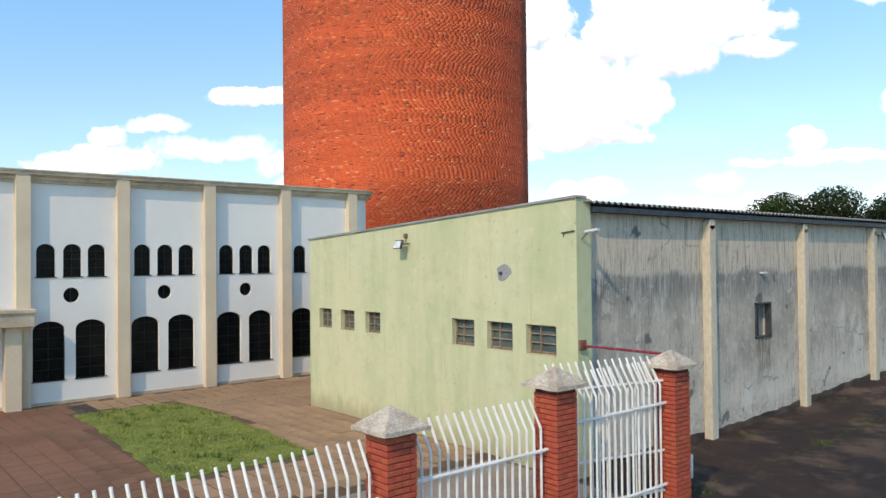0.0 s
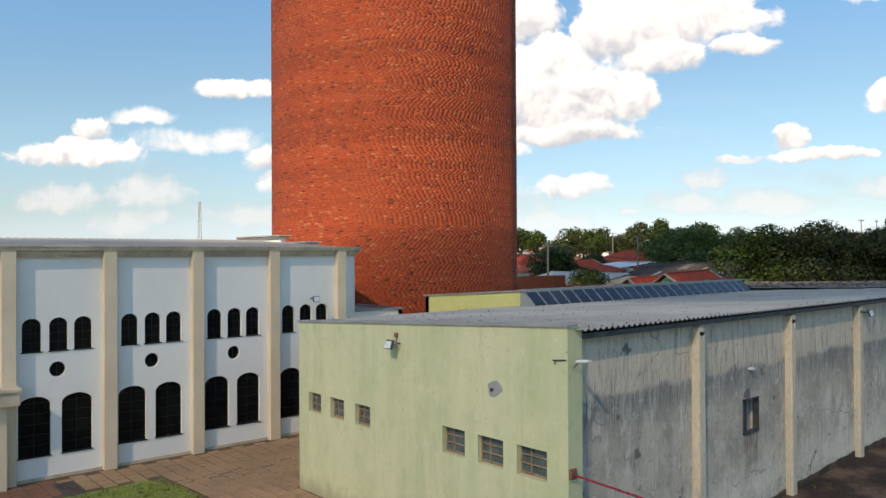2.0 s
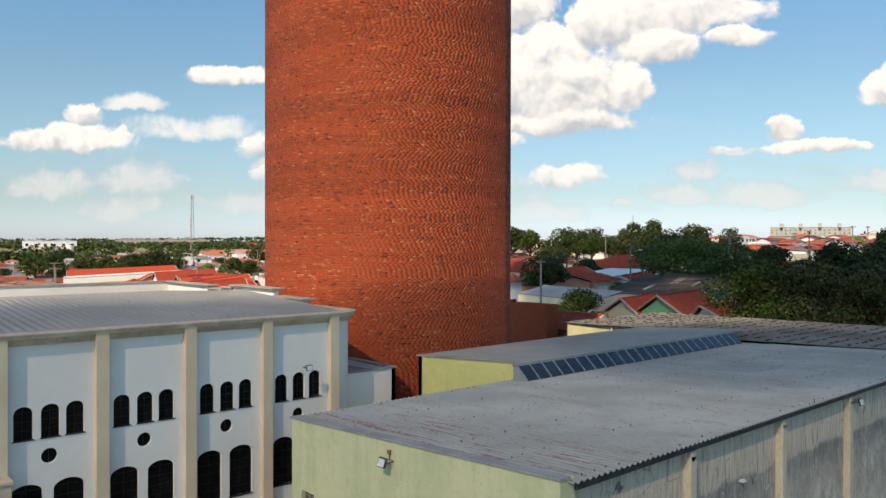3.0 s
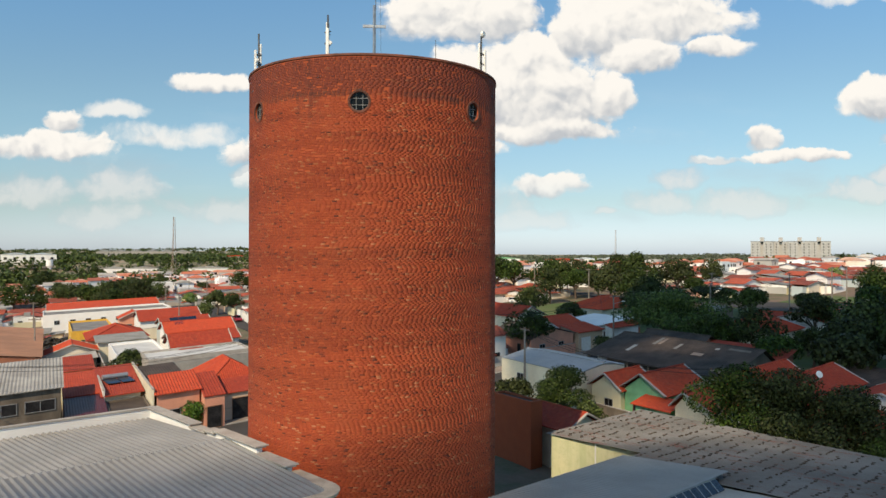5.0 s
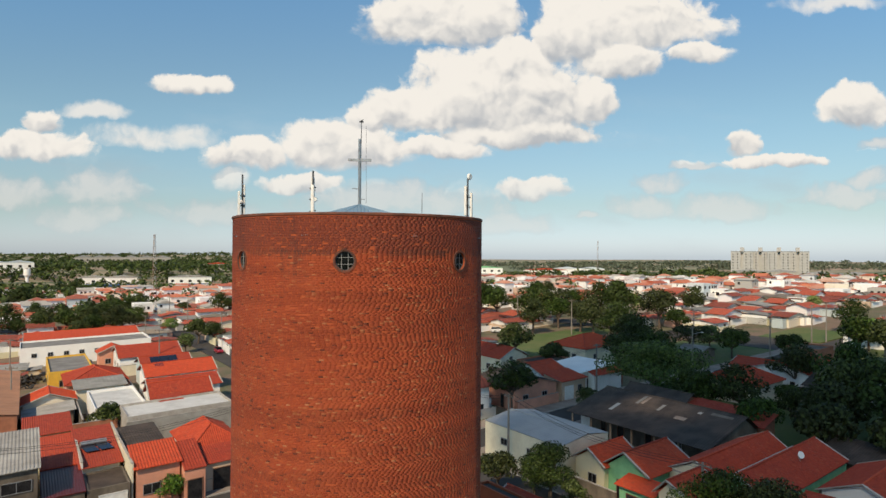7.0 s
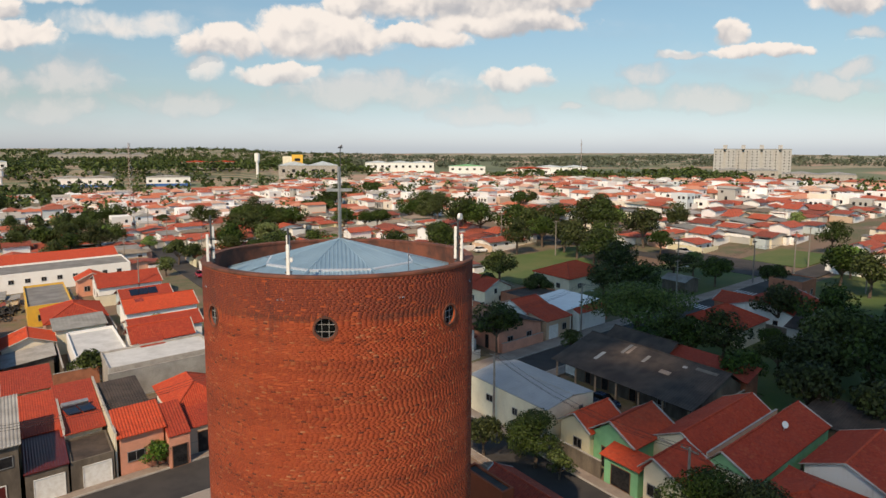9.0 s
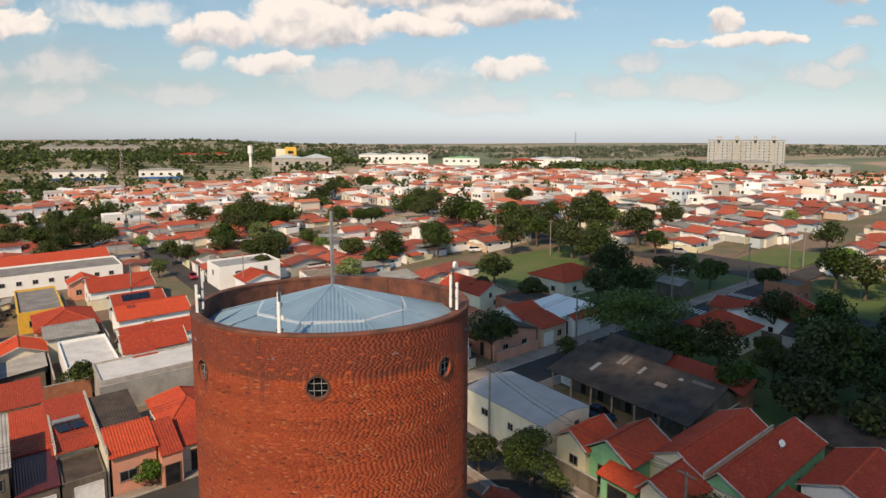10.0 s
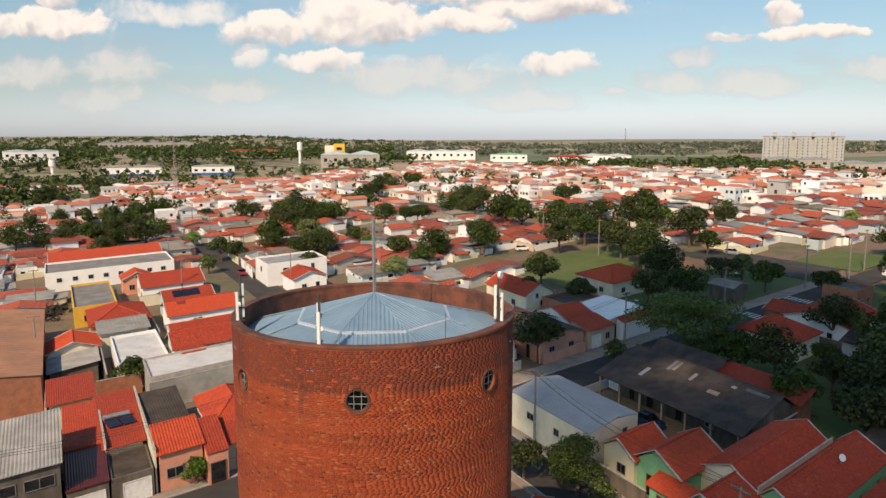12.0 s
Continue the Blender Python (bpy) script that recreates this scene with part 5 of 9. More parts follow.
            box(bm, a + 0.02, 0.10, q0 - 0.009, b - 0.02, 0.125, q0 + 0.009)
            part("glazing_bar", bm, "bar_tan", w)
        bm = bmesh.new()
        box(bm, a + 0.002, -0.006, z0 - 0.02, b - 0.002, 0.16, z0 + 0.004)
        part("sill", bm, "green", w)
    # side window, one pane missing
    bm = bmesh.new()
    for y0, y1, q0, q1 in ((6.59, 6.63, 1.99, 2.83), (7.31, 7.35, 1.99, 2.83), (6.59, 7.35, 1.99, 2.03), (6.59, 7.35, 2.79, 2.83)):
        box(bm, -0.28, y0, q0, -0.13, y1, q1)
    box(bm, -0.26, 6.86, 2.03, -0.22, 6.89, 2.8)
    w = part("side_window", bm, "dark_steel", hall, "rusty framed window with missing pane")
    bm = bmesh.new()
    for k in range(3):
        box(bm, -0.26, 6.64, 2.06 + 0.25 * k, -0.25, 6.86, 2.27 + 0.25 * k)
    part("pane", bm, "frosted", w)
    bm = bmesh.new()
    box(bm, -0.36, 6.62, 2.02, -0.34, 7.32, 2.8)
    part("boarding", bm, "smooth_sheet", w)
    # patched vent on the front
    bm = bmesh.new()
    pts = [(-1.85 + (0.19 + 0.04 * math.sin(3 * t + 1)) * math.cos(t), 3.66 + (0.16 + 0.03 * math.sin(2 * t)) * math.sin(t)) for t in (2 * math.pi * i / 16 for i in range(16))]
    prism(bm, pts, lambda s, z, t: (s, -t, z), -0.004, 0.012)
    bmesh.ops.recalc_face_normals(bm, faces=bm.faces)
    v = part("cement_patch", bm, "gutter", hall, "bare grey cement patch")
    bm = bmesh.new()
    rod(bm, (-1.9, -0.05, 3.64), (-1.9, 0.01, 3.64), 0.035, n=10)
    part("pipe_stub", bm, "dark_steel", v)
    bm = bmesh.new()
    box(bm, -0.16, 6.86, 3.52, -0.04, 7.02, 3.56)
    part("small_shelf", bm, "lamp_glass", hall)
    return hall


build_hall()
floodlight(-5.0, -0.0, 4.28, 0, "black floodlight on a rusty bracket, green wall", 0.2)
floodlight(-15.3, 4.05, 4.72, 90, "small floodlight on the white church wall")
floodlight(-0.16, 13.95, 4.5, 90, "black floodlight at the grey wall's eaves")


def wall_lamp():
    t = thing("wall_lamp", "white tilted street-lamp head on the wall corner", "lamp", at=(0.02, 0.15, 4.36))
    bm = bmesh.new()
    rod(bm, (-0.02, 0, -0.1), (0.14, -0.03, 0.02), 0.016, n=6)
    part("arm", bm, "steel", t)
    bm = bmesh.new()
    box(bm, 0.08, -0.08, 0.0, 0.38, 0.04, 0.05, lambda x, y, z: (x, y, z + 0.12 * (x - 0.08)))
    bmesh.ops.bevel(bm, geom=[e for e in bm.edges], offset=0.015, segments=2, affect="EDGES")
    part("head", bm, "white_metal", t)
    bm = bmesh.new()
    rod(bm, (-0.35, -0.17, 0.02), (-0.05, -0.17, 0.05), 0.012, n=6)
    rod(bm, (-0.3, -0.17, 0.02), (-0.3, -0.17, -0.05), 0.01, n=6)
    part("bracket", bm, "dark_steel", t)


wall_lamp()


# ---------------------------------------------------------------- fence
def build_pillar(y, h, label):
    t = thing("gate_pillar", label, "pillar", "brick pillars of the fence", at=(2.1, y, 0))
    bm = bmesh.new()
    box(bm, -0.185, -0.185, -0.05, 0.185, 0.185, h)
    part("core", bm, "joint", t)
    course = 0.068
    shapes = []
    for half in (0.0985, 0.105):
        bm = bmesh.new()
        box(bm, -half, -0.2, 0.0, half, -0.112, 0.056)
        bmesh.ops.bevel(bm, geom=[e for e in bm.edges if (e.verts[0].co + e.verts[1].co).y < -0.39], offset=0.006, segments=1, affect="EDGES")
        me = bpy.data.meshes.new("brick")
        bm.to_mesh(me)
        bm.free()
        me.materials.append(M["gate_brick"])
        shapes.append(me)
    for k in range(int(h / course)):
        for side in range(4):
            # two stretchers across two faces, one between their ends on the others
            for off, me in (((-0.1015, shapes[0]), (0.1015, shapes[0])) if (k + side) % 2 else ((0.0, shapes[1]),)):
                b = new("brick", me)
                b.parent = t
                b.matrix_basis = Matrix.Rotation(radians(90 * side), 4, "Z") @ Matrix.Translation((off, 0, k * course + 0.006))
    bm = bmesh.new()
    box(bm, -0.31, -0.31, h, 0.31, 0.31, h + 0.05)
    top = bm.verts.new((0, 0, h + 0.27))
    ring = [bm.verts.new((x, y2, h + 0.05)) for x, y2 in ((-0.30, -0.30), (0.30, -0.30), (0.30, 0.30), (-0.30, 0.30))]
    for i in range(4):
        bm.faces.new((ring[i], ring[(i + 1) % 4], top))
    bmesh.ops.subdivide_edges(bm, edges=list(bm.edges), cuts=3, use_grid_fill=True)
    for v in bm.verts:
        v.co += Vector((noise.noise(v.co * 9), noise.noise(v.co * 9 + Vector((5, 0, 0))), noise.noise(v.co * 9 + Vector((0, 5, 0))))) * 0.012
    part("cap", bm, "cap", t, "mould-stained pyramidal concrete cap")


for y, h, label in ((-5.62, 2.08, "red brick fence pillar with mouldy concrete cap"), (-2.97, 2.24, "tall red brick gate pillar with concrete cap"), (-0.33, 2.24, "tall red brick gate pillar beside the wall")):
    build_pillar(y, h, label)


def fence_panel(y0, y1, knee, tip, n, name, label, x=2.1, lean=-0.20, low=0.25, rail=None, rail2=0.35):
    t = thing(name, label, "fence" if name == "fence" else "gate", at=(x, 0, 0))
    for k in range(n):
        y = y0 + (y1 - y0) * (k + 0.5) / n
        bm = bmesh.new()
        rod(bm, (0, y, 0.02), (0, y, knee), 0.017, n=8)
        rod(bm, (0, y, knee - 0.006), (lean, y, tip), 0.017, n=8)
        part("bar", bm, "white_metal", t)
    for z in (rail or knee - 0.28, rail2):
        bm = bmesh.new()
        rod(bm, (0.03, y0 - 0.02, z), (0.03, y1 + 0.02, z), 0.024, n=8)
        part("rail", bm, "white_metal", t)
    return t


fence_panel(-11.2, -5.84, 1.66, 1.98, 40, "fence", "white painted steel fence bars bent at the tips")
fence_panel(-5.40, -3.19, 1.74, 2.08, 17, "fence", "white painted steel fence bars between brick pillars")
fence_panel(-2.75, -0.55, 2.0, 2.34, 16, "gate", "white painted steel gate with bent bars", rail=1.72, rail2=0.5)


def open_leaf():
    t = thing("gate_leaf", "white steel gate leaf standing open", "gate", at=(1.55, -2.55, 0))
    t.rotation_euler = (0, 0, radians(-14))
    for k in range(15):
        y = 0.12 + 2.0 * k / 15
        bm = bmesh.new()
        rod(bm, (0, y, 0.06), (0, y, 2.08), 0.015, n=8)
        rod(bm, (0, y, 2.07), (-0.2, y, 2.4), 0.015, n=8)
        part("bar", bm, "white_metal", t)
    for z in (0.4, 1.0, 2.05):
        bm = bmesh.new()
        rod(bm, (0.03, 0.05, z), (0.03, 2.1, z), 0.022, n=8)
        part("rail", bm, "white_metal", t)
    bm = bmesh.new()
    box(bm, -0.03, 0.0, 0.04, 0.03, 0.06, 2.1)
    part("stile", bm, "white_metal", t)


open_leaf()


def red_pipe():
    t = thing("red_rail", "thin red bar from the wall corner to the pillar", "bar", at=(0, 0, 0))
    bm = bmesh.new()
    rod(bm, (0.02, 0.1, 2.36), (2.1, -0.3, 2.42), 0.022, n=8)
    part("bar", bm, "car_red", t)
    bm = bmesh.new()
    box(bm, -0.0, 0.02, 2.28, 0.05, 0.18, 2.46)
    part("bracket", bm, "rust", t)


red_pipe()


def white_post():
    t = thing("marker_post", "short white post standing in the yard", "post", at=(1.25, 1.55, 0.0))
    bm = bmesh.new()
    rod(bm, (0, 0, -0.02), (0.01, 0, 0.42), 0.032, n=10)
    bmesh.ops.bevel(bm, geom=[e for e in bm.edges if e.verts[0].co.z > 0.3 and e.verts[1].co.z > 0.3], offset=0.01, segments=1, affect="EDGES")
    part("shaft", bm, "white_metal", t)


white_post()


def drain_cover():
    t = thing("drain_grate", "dark iron drain grate in the forecourt", "drain", at=(-13.9, -4.55, land(-13.9, -4.55) + 0.03))
    bm = bmesh.new()
    box(bm, -0.9, -0.28, 0, 0.9, 0.28, 0.02)
    part("frame", bm, "grate", t)
    for k in range(12):
        bm = bmesh.new()
        box(bm, -0.85 + 0.142 * k, -0.25, 0.02, -0.78 + 0.142 * k, 0.25, 0.035)
        part("slat", bm, "grate", t)


drain_cover()


# ---------------------------------------------------------------- tower
TC, TR, TOP = Vector((-23.54, 14.17, 0)), 6.49, 24.80


def round_tower():
    tower = thing("brick_tower", "tall round red brick tower with round windows", "tower", at=(TC.x, TC.y, 0))
    n = 160
    face = radians(-43.45)
    wins = [face + radians(a) for a in (0, 53.4, 104, 154.5, 205.5, 256, 306.6)]
    WZ, WR = 22.72, 0.43
    def ring(r, z):
        return [(r * math.cos(2 * math.pi * i / n), r * math.sin(2 * math.pi * i / n), z) for i in range(n + 1)]
    bm = bmesh.new()
    # wall through which the windows open
    ops = []
    for a in wins:
        s = (a % (2 * math.pi)) * TR
        ops.append(disc(s, WZ, WR, 12))
    L = 2 * math.pi * TR
    ops = [o for o in ops if o[0] > 0 and o[1] < L]
    pierced(bm, lambda s, z, t: ((TR - t) * math.cos(s / TR), (TR - t) * math.sin(s / TR), z), 0.0, L, -0.3, TOP, 0.32, ops, cuts=[L * i / n for i in range(n + 1)])
    part("wall", bm, "mortar", tower, smooth=False)
    # bricks in running bond, hand-laid: courses and joints wander a little
    course, length = 0.0745, 0.232
    rng = np.random.RandomState(3)
    per = int(L / length)
    courses = int((TOP + 0.3) / course)
    da = 2 * math.pi / per
    levels = -0.3 + course * np.arange(courses + 1) + np.concatenate(([0.0], 0.006 * rng.uniform(-1, 1, courses)))
    allv, count = [], 0
    for k in range(courses):
        i = np.arange(per)
        a0 = (i + rng.rand()) * da + da * 0.10 * rng.uniform(-1, 1, per)
        mid = a0 + da * 0.48
        z = levels[k]
        keep = np.ones(per, bool)
        if abs(z + 0.03 - WZ) < WR + 0.30:
            for w in wins:
                dd = (mid - w + math.pi) % (2 * math.pi) - math.pi
                keep &= np.hypot(dd * TR, z + 0.03 - WZ) > WR + 0.11
        a0 = a0[keep]
        m = len(a0)
        odd = rng.rand(m)
        # bands with many sunk headers alternate with plainer ones
        holes = 0.018 + 0.022 * (0.5 + 0.5 * math.sin(k * 0.11) * math.sin(k * 0.037 + 1))
        rough = 0.004 + 0.002 * rng.rand(m)
        rough = np.where(odd < holes, -0.003, rough)
        rough = np.where(odd > 0.98, 0.009, rough)
        a1 = a0 + da * (0.955 - 0.05 * rng.rand(m))
        out, inn = TR + rough, TR - 0.012
        z0 = z + 0.004 * rng.rand(m)
        z1 = levels[k + 1] - 0.005 - 0.004 * rng.rand(m)
        P = np.empty((m, 8, 3))
        for c, (a, r, zz) in enumerate(((a0, out, z0), (a1, out, z0), (a1, out, z1), (a0, out, z1), (a0, inn, z0), (a1, inn, z0), (a1, inn, z1), (a0, inn, z1))):
            P[:, c, 0], P[:, c, 1], P[:, c, 2] = r * np.cos(a), r * np.sin(a), zz
        allv.append(P.reshape(-1, 3))
        count += m
    co = np.concatenate(allv)
    quads = np.array([[0, 1, 2, 3], [1, 5, 6, 2], [4, 0, 3, 7], [3, 2, 6, 7], [1, 0, 4, 5]])
    fi = (np.arange(count)[:, None, None] * 8 + quads[None]).reshape(-1)
    me = bpy.data.meshes.new("bricks")
    me.vertices.add(len(co))
    me.vertices.foreach_set("co", co.reshape(-1))
    me.loops.add(len(fi))
    me.loops.foreach_set("vertex_index", fi)
    me.polygons.add(len(fi) // 4)
    me.polygons.foreach_set("loop_start", np.arange(0, len(fi), 4))
    me.update(calc_edges=True)
    me.materials.append(M["brick"])
    ob = new("bricks", me)
    ob.parent = tower
    tagged(ob, "red bricks laid in running bond", kind="stuff")
    # rim
    bm = bmesh.new()
    prof = [(TR - 0.36, TOP - 0.02), (TR - 0.36, TOP + 0.09), (TR + 0.0, TOP + 0.10), (TR + 0.045, TOP + 0.07), (TR + 0.05, TOP - 0.01), (TR - 0.02, TOP - 0.03)]
    sheet(bm, [ring(r, z) for r, z in prof + prof[:1]], flip=True)
    bmesh.ops.recalc_face_normals(bm, faces=bm.faces)
    part("rim", bm, "rim", tower, "dark weathered brick-on-edge rim")
    bm = bmesh.new()
    sheet(bm, [ring(TR - 0.33, 23.2), ring(TR - 0.33, TOP)], flip=True)
    part("inner_face", bm, "rim", tower)
    # windows with soldier-brick surrounds
    for a in wins:
        m = Matrix.Rotation(a, 4, "Z") @ Matrix.Translation((TR, 0, WZ))
        def f(s, z, t):
            return m @ Vector((-t, s, z))
        bm = bmesh.new()
        prism(bm, [(WR * math.cos(q), WR * math.sin(q)) for q in (2 * math.pi * i / 28 for i in range(28))], f, 0.14, 0.16)
        bmesh.ops.recalc_face_normals(bm, faces=bm.faces)
        w = part("round_window", bm, "glass", tower, "round window with white glazing bars")
        for s in (-0.15, 0.15):
            h = math.sqrt(WR * WR - s * s)
            bm = bmesh.new()
            prism(bm, [(s - 0.010, -h), (s + 0.010, -h), (s + 0.010, h), (s - 0.010, h)], f, 0.10, 0.135)
            part("glazing_bar", bm, "gutter", w)
            bm = bmesh.new()
            prism(bm, [(-h, s - 0.010), (-h, s + 0.010), (h, s + 0.010), (h, s - 0.010)], f, 0.102, 0.133)
            part("glazing_bar", bm, "gutter", w)
        bm = bmesh.new()
        out = [(WR * math.cos(q), WR * math.sin(q)) for q in (2 * math.pi * i / 28 for i in range(29))]
        inn = [(x * 0.93, z * 0.93) for x, z in out]
        sheet(bm, [[f(s, z, 0.08) for s, z in out], [f(s, z, 0.08) for s, z in inn], [f(s, z, 0.14) for s, z in inn]])
        part("frame", bm, "dark_steel", w)
        for k in range(26):
            q0, q1 = 2 * math.pi * (k + 0.06) / 26, 2 * math.pi * (k + 0.94) / 26
            bm = bmesh.new()
            r0, r1 = WR + 0.0, WR + 0.095
            prism(bm, [(r0 * math.cos(q0), r0 * math.sin(q0)), (r1 * math.cos(q0), r1 * math.sin(q0)), (r1 * math.cos(q1), r1 * math.sin(q1)), (r0 * math.cos(q1), r0 * math.sin(q1))], f, -0.035, 0.09)
            bmesh.ops.recalc_face_normals(bm, faces=bm.faces)
            part("brick", bm, "rim", w)
    # roof: eight ribbed facets with hips, and raised seams half way
    rz, ra, edge = 23.85, 25.62, TR - 0.42
    f0 = face + radians(6)
    for k in range(8):
        a0, a1 = f0 + radians(45 * k - 22.5), f0 + radians(45 * k + 22.5)
        ac = (a0 + a1) / 2
        half = edge * math.tan(radians(22.5)) * 0.985
        bm = bmesh.new()
        pitch = 0.19
        nn = int(2 * half / pitch) * 4
        def at(w, v, h):
            d = edge * v
            p = Vector((d, w, rz + (ra - rz) * (1 - v) + h))
            return Matrix.Rotation(ac, 3, "Z") @ p
        us = [-half + 2 * half * i / nn for i in range(nn + 1)]
        for u0, u1 in zip(us, us[1:]):
            def h(u):
                return 0.03 if (u / pitch) % 1 < 0.3 else 0.0
            for v0, v1, up in ((0.0, 0.56, 0.045), (0.53, 1.0, 0.0)):
                lo0, lo1 = max(v0, abs(u0) / half), max(v0, abs(u1) / half)
                if lo0 >= v1 and lo1 >= v1:
                    continue
                lo0, lo1 = min(lo0, v1), min(lo1, v1)
                q = [at(u0, lo0, h(u0) + up), at(u0, v1, h(u0) + up), at(u1, v1, h(u1) + up), at(u1, lo1, h(u1) + up)]
                vs = [bm.verts.new(p) for p in q]
                bm.faces.new(vs)
        bmesh.ops.remove_doubles(bm, verts=bm.verts, dist=1e-3)
        bmesh.ops.recalc_face_normals(bm, faces=bm.faces)
        pan = part("roof_panel", bm, "zinc", tower, "blue-grey ribbed zinc roof panel")
        bm = bmesh.new()
        w56 = half * 0.56
        prism(bm, [(-w56, 0), (w56, 0), (w56, 0.13), (-w56, 0.13)], lambda s, z, t: at(s, 0.55 + t, 0.0 + z * 0.5), 0.0, 0.022)
        part("seam_flashing", bm, "zinc_cap", pan)
        bm = bmesh.new()
        p0 = Vector((0, 0, ra + 0.04))
        hx = edge / math.cos(radians(22.5)) * 0.99
        p1 = Vector((hx * math.cos(a1), hx * math.sin(a1), rz + 0.05))
        side = Vector((-math.sin(a1), math.cos(a1), 0)) * 0.11
        up = Vector((0, 0, 0.05))
        vs = [bm.verts.new(p) for p in (p0 + side * 0.4, p1 + side, p1 + up, p0 + up)]
        bm.faces.new(vs)
        vs = [bm.verts.new(p) for p in (p0 + up, p1 + up, p1 - side, p0 - side * 0.4)]
        bm.faces.new(vs)
        part("hip_cap", bm, "zinc", tower, "blue-grey zinc hip cap")
    bm = bmesh.new()
    sheet(bm, [ring(TR - 0.33, 23.8), ring(4.0, 23.75)])
    part("roof_gutter", bm, "gutter", tower)
    return tower


round_tower()


def roof_cross():
    t = thing("roof_cross", "grey steel cross and lightning rod on the roof's apex", "cross", at=(TC.x, TC.y, 25.55))
    bm = bmesh.new()
    box(bm, -0.06, -0.06, 0.0, 0.06, 0.06, 3.62)
    part("shaft", bm, "steel", t)
    bm = bmesh.new()
    box(bm, -0.62, -0.055, 2.42, 0.62, 0.055, 2.56, lambda x, y, z: (x * 0.62 - y * 0.78, x * 0.78 + y * 0.62, z))
    part("crossbar", bm, "steel", t)
    bm = bmesh.new()
    rod(bm, (0.05, 0.05, 3.4), (0.05, 0.05, 4.55), 0.022, n=6)
    rod(bm, (0.05, 0.05, 4.55), (0.12, 0.12, 4.66), 0.05, 0.02, n=6)
    box(bm, -0.01, -0.05, 4.5, 0.11, 0.15, 4.56)
    part("lightning_rod", bm, "dark_steel", t)
    bm = bmesh.new()
    rod(bm, (0.22, 0.28, 0.2), (0.2, 0.26, 4.3), 0.008, n=5)
    rod(bm, (0, 0, 0.95), (-0.3, -0.25, 0.98), 0.02, n=6)
    rod(bm, (0, 0, 0.4), (0.2, 0.2, 0.4), 0.012, n=6)
    part("cable", bm, "dark_steel", t)


roof_cross()


def cell_mast(ang, h, label, dish=False, panels=2, rad=None, base=23.9):
    x, y = TC.x + (rad or TR - 0.42) * math.cos(ang), TC.y + (rad or TR - 0.42) * math.sin(ang)
    t = thing("antenna_mast", label, "antenna", "antenna masts on the tower", at=(x, y, base))
    t.rotation_euler = (0, 0, ang)
    bm = bmesh.new()
    rod(bm, (0, 0, 0), (0, 0, h), 0.045, n=8)
    part("pole", bm, "dark_steel", t)
    for k in range(panels):
        bm = bmesh.new()
        z0 = 0.75 + k * 0.35
        sx = 0.14 if k == 0 else -0.12
        box(bm, 0.02 + sx - 0.05, -0.07 + sx * 0.4, z0, sx + 0.09, 0.07 + sx * 0.4, min(z0 + 1.5, h + 0.1))
        bmesh.ops.bevel(bm, geom=[e for e in bm.edges], offset=0.02, segments=2, affect="EDGES")
        part("panel_antenna", bm, "white_metal", t, "white panel antenna")
    bm = bmesh.new()
    for z in (0.5, 0.95, 1.5, 2.0):
        if z < h:
            box(bm, -0.14, -0.06, z, 0.16, 0.06, z + 0.05)
            rod(bm, (0.0, -0.16, z + 0.1), (0.0, 0.14, z + 0.14), 0.035, n=6)
    part("clamp", bm, "dark_steel", t)["kind"] = "stuff"
    if dish:
        bm = bmesh.new()
        rod(bm, (0.05, 0, h + 0.05), (0.16, -0.02, h + 0.05), 0.17, 0.15, n=18)
        part("dish", bm, "white_metal", t, "white drum dish")
    else:
        bm = bmesh.new()
        rod(bm, (0.05, 0.12, 0.55 * h), (0.16, 0.16, 0.55 * h), 0.11, 0.09, n=14)
        part("drum", bm, "white_metal", t)


cell_mast(radians(-112.0), 3.1, "dark antenna mast with white panels on the tower rim")
cell_mast(radians(-58.0), 2.9, "slim antenna mast with a small dish on the rim")
cell_mast(radians(25.2), 3.0, "white antenna mast with a drum dish on top", True)


def whip():
    a = radians(-9.2)
    t = thing("whip_antenna", "thin grey whip antenna on the tower rim", "antenna", at=(TC.x + 6.05 * math.cos(a), TC.y + 6.05 * math.sin(a), 24.0))
    bm = bmesh.new()
    rod(bm, (0, 0, 0), (0, 0, 1.9), 0.02, 0.012, n=6)
    part("rod", bm, "dark_steel", t)
    bm = bmesh.new()
    rod(bm, (0, 0, 0), (0, 0, 0.25), 0.04, n=6)
    part("base", bm, "steel", t)


whip()


# ---------------------------------------------------------------- streets
# from here on the plan is level and laid on to the hillside
laid[0] = True
GZ = -0.2


def strip(name, mat, x0, x1, v0, v1, z, label, category, step=5.0):
    bm = bmesh.new()
    nx, nv = max(1, int((x1 - x0) / step)), max(1, int((v1 - v0) / step))
    def p(i, j, k):
        x = x0 + (x1 - x0) * i / nx
        q = sk(x, v0 + (v1 - v0) * j / nv)
        return (q.x, q.y, land(q.x, q.y) + k)
    sheet(bm, [[p(i, j, z) for i in range(nx + 1)] for j in range(nv + 1)])
    for run, fl in (([(i, 0) for i in range(nx + 1)], False), ([(i, nv) for i in range(nx + 1)], True), ([(0, j) for j in range(nv + 1)], True), ([(nx, j) for j in range(nv + 1)], False)):
        sheet(bm, [[p(i, j, -0.15) for i, j in run], [p(i, j, z) for i, j in run]], flip=fl)
    return tagged(finish(name, bm, mat), label, category, kind="structure")


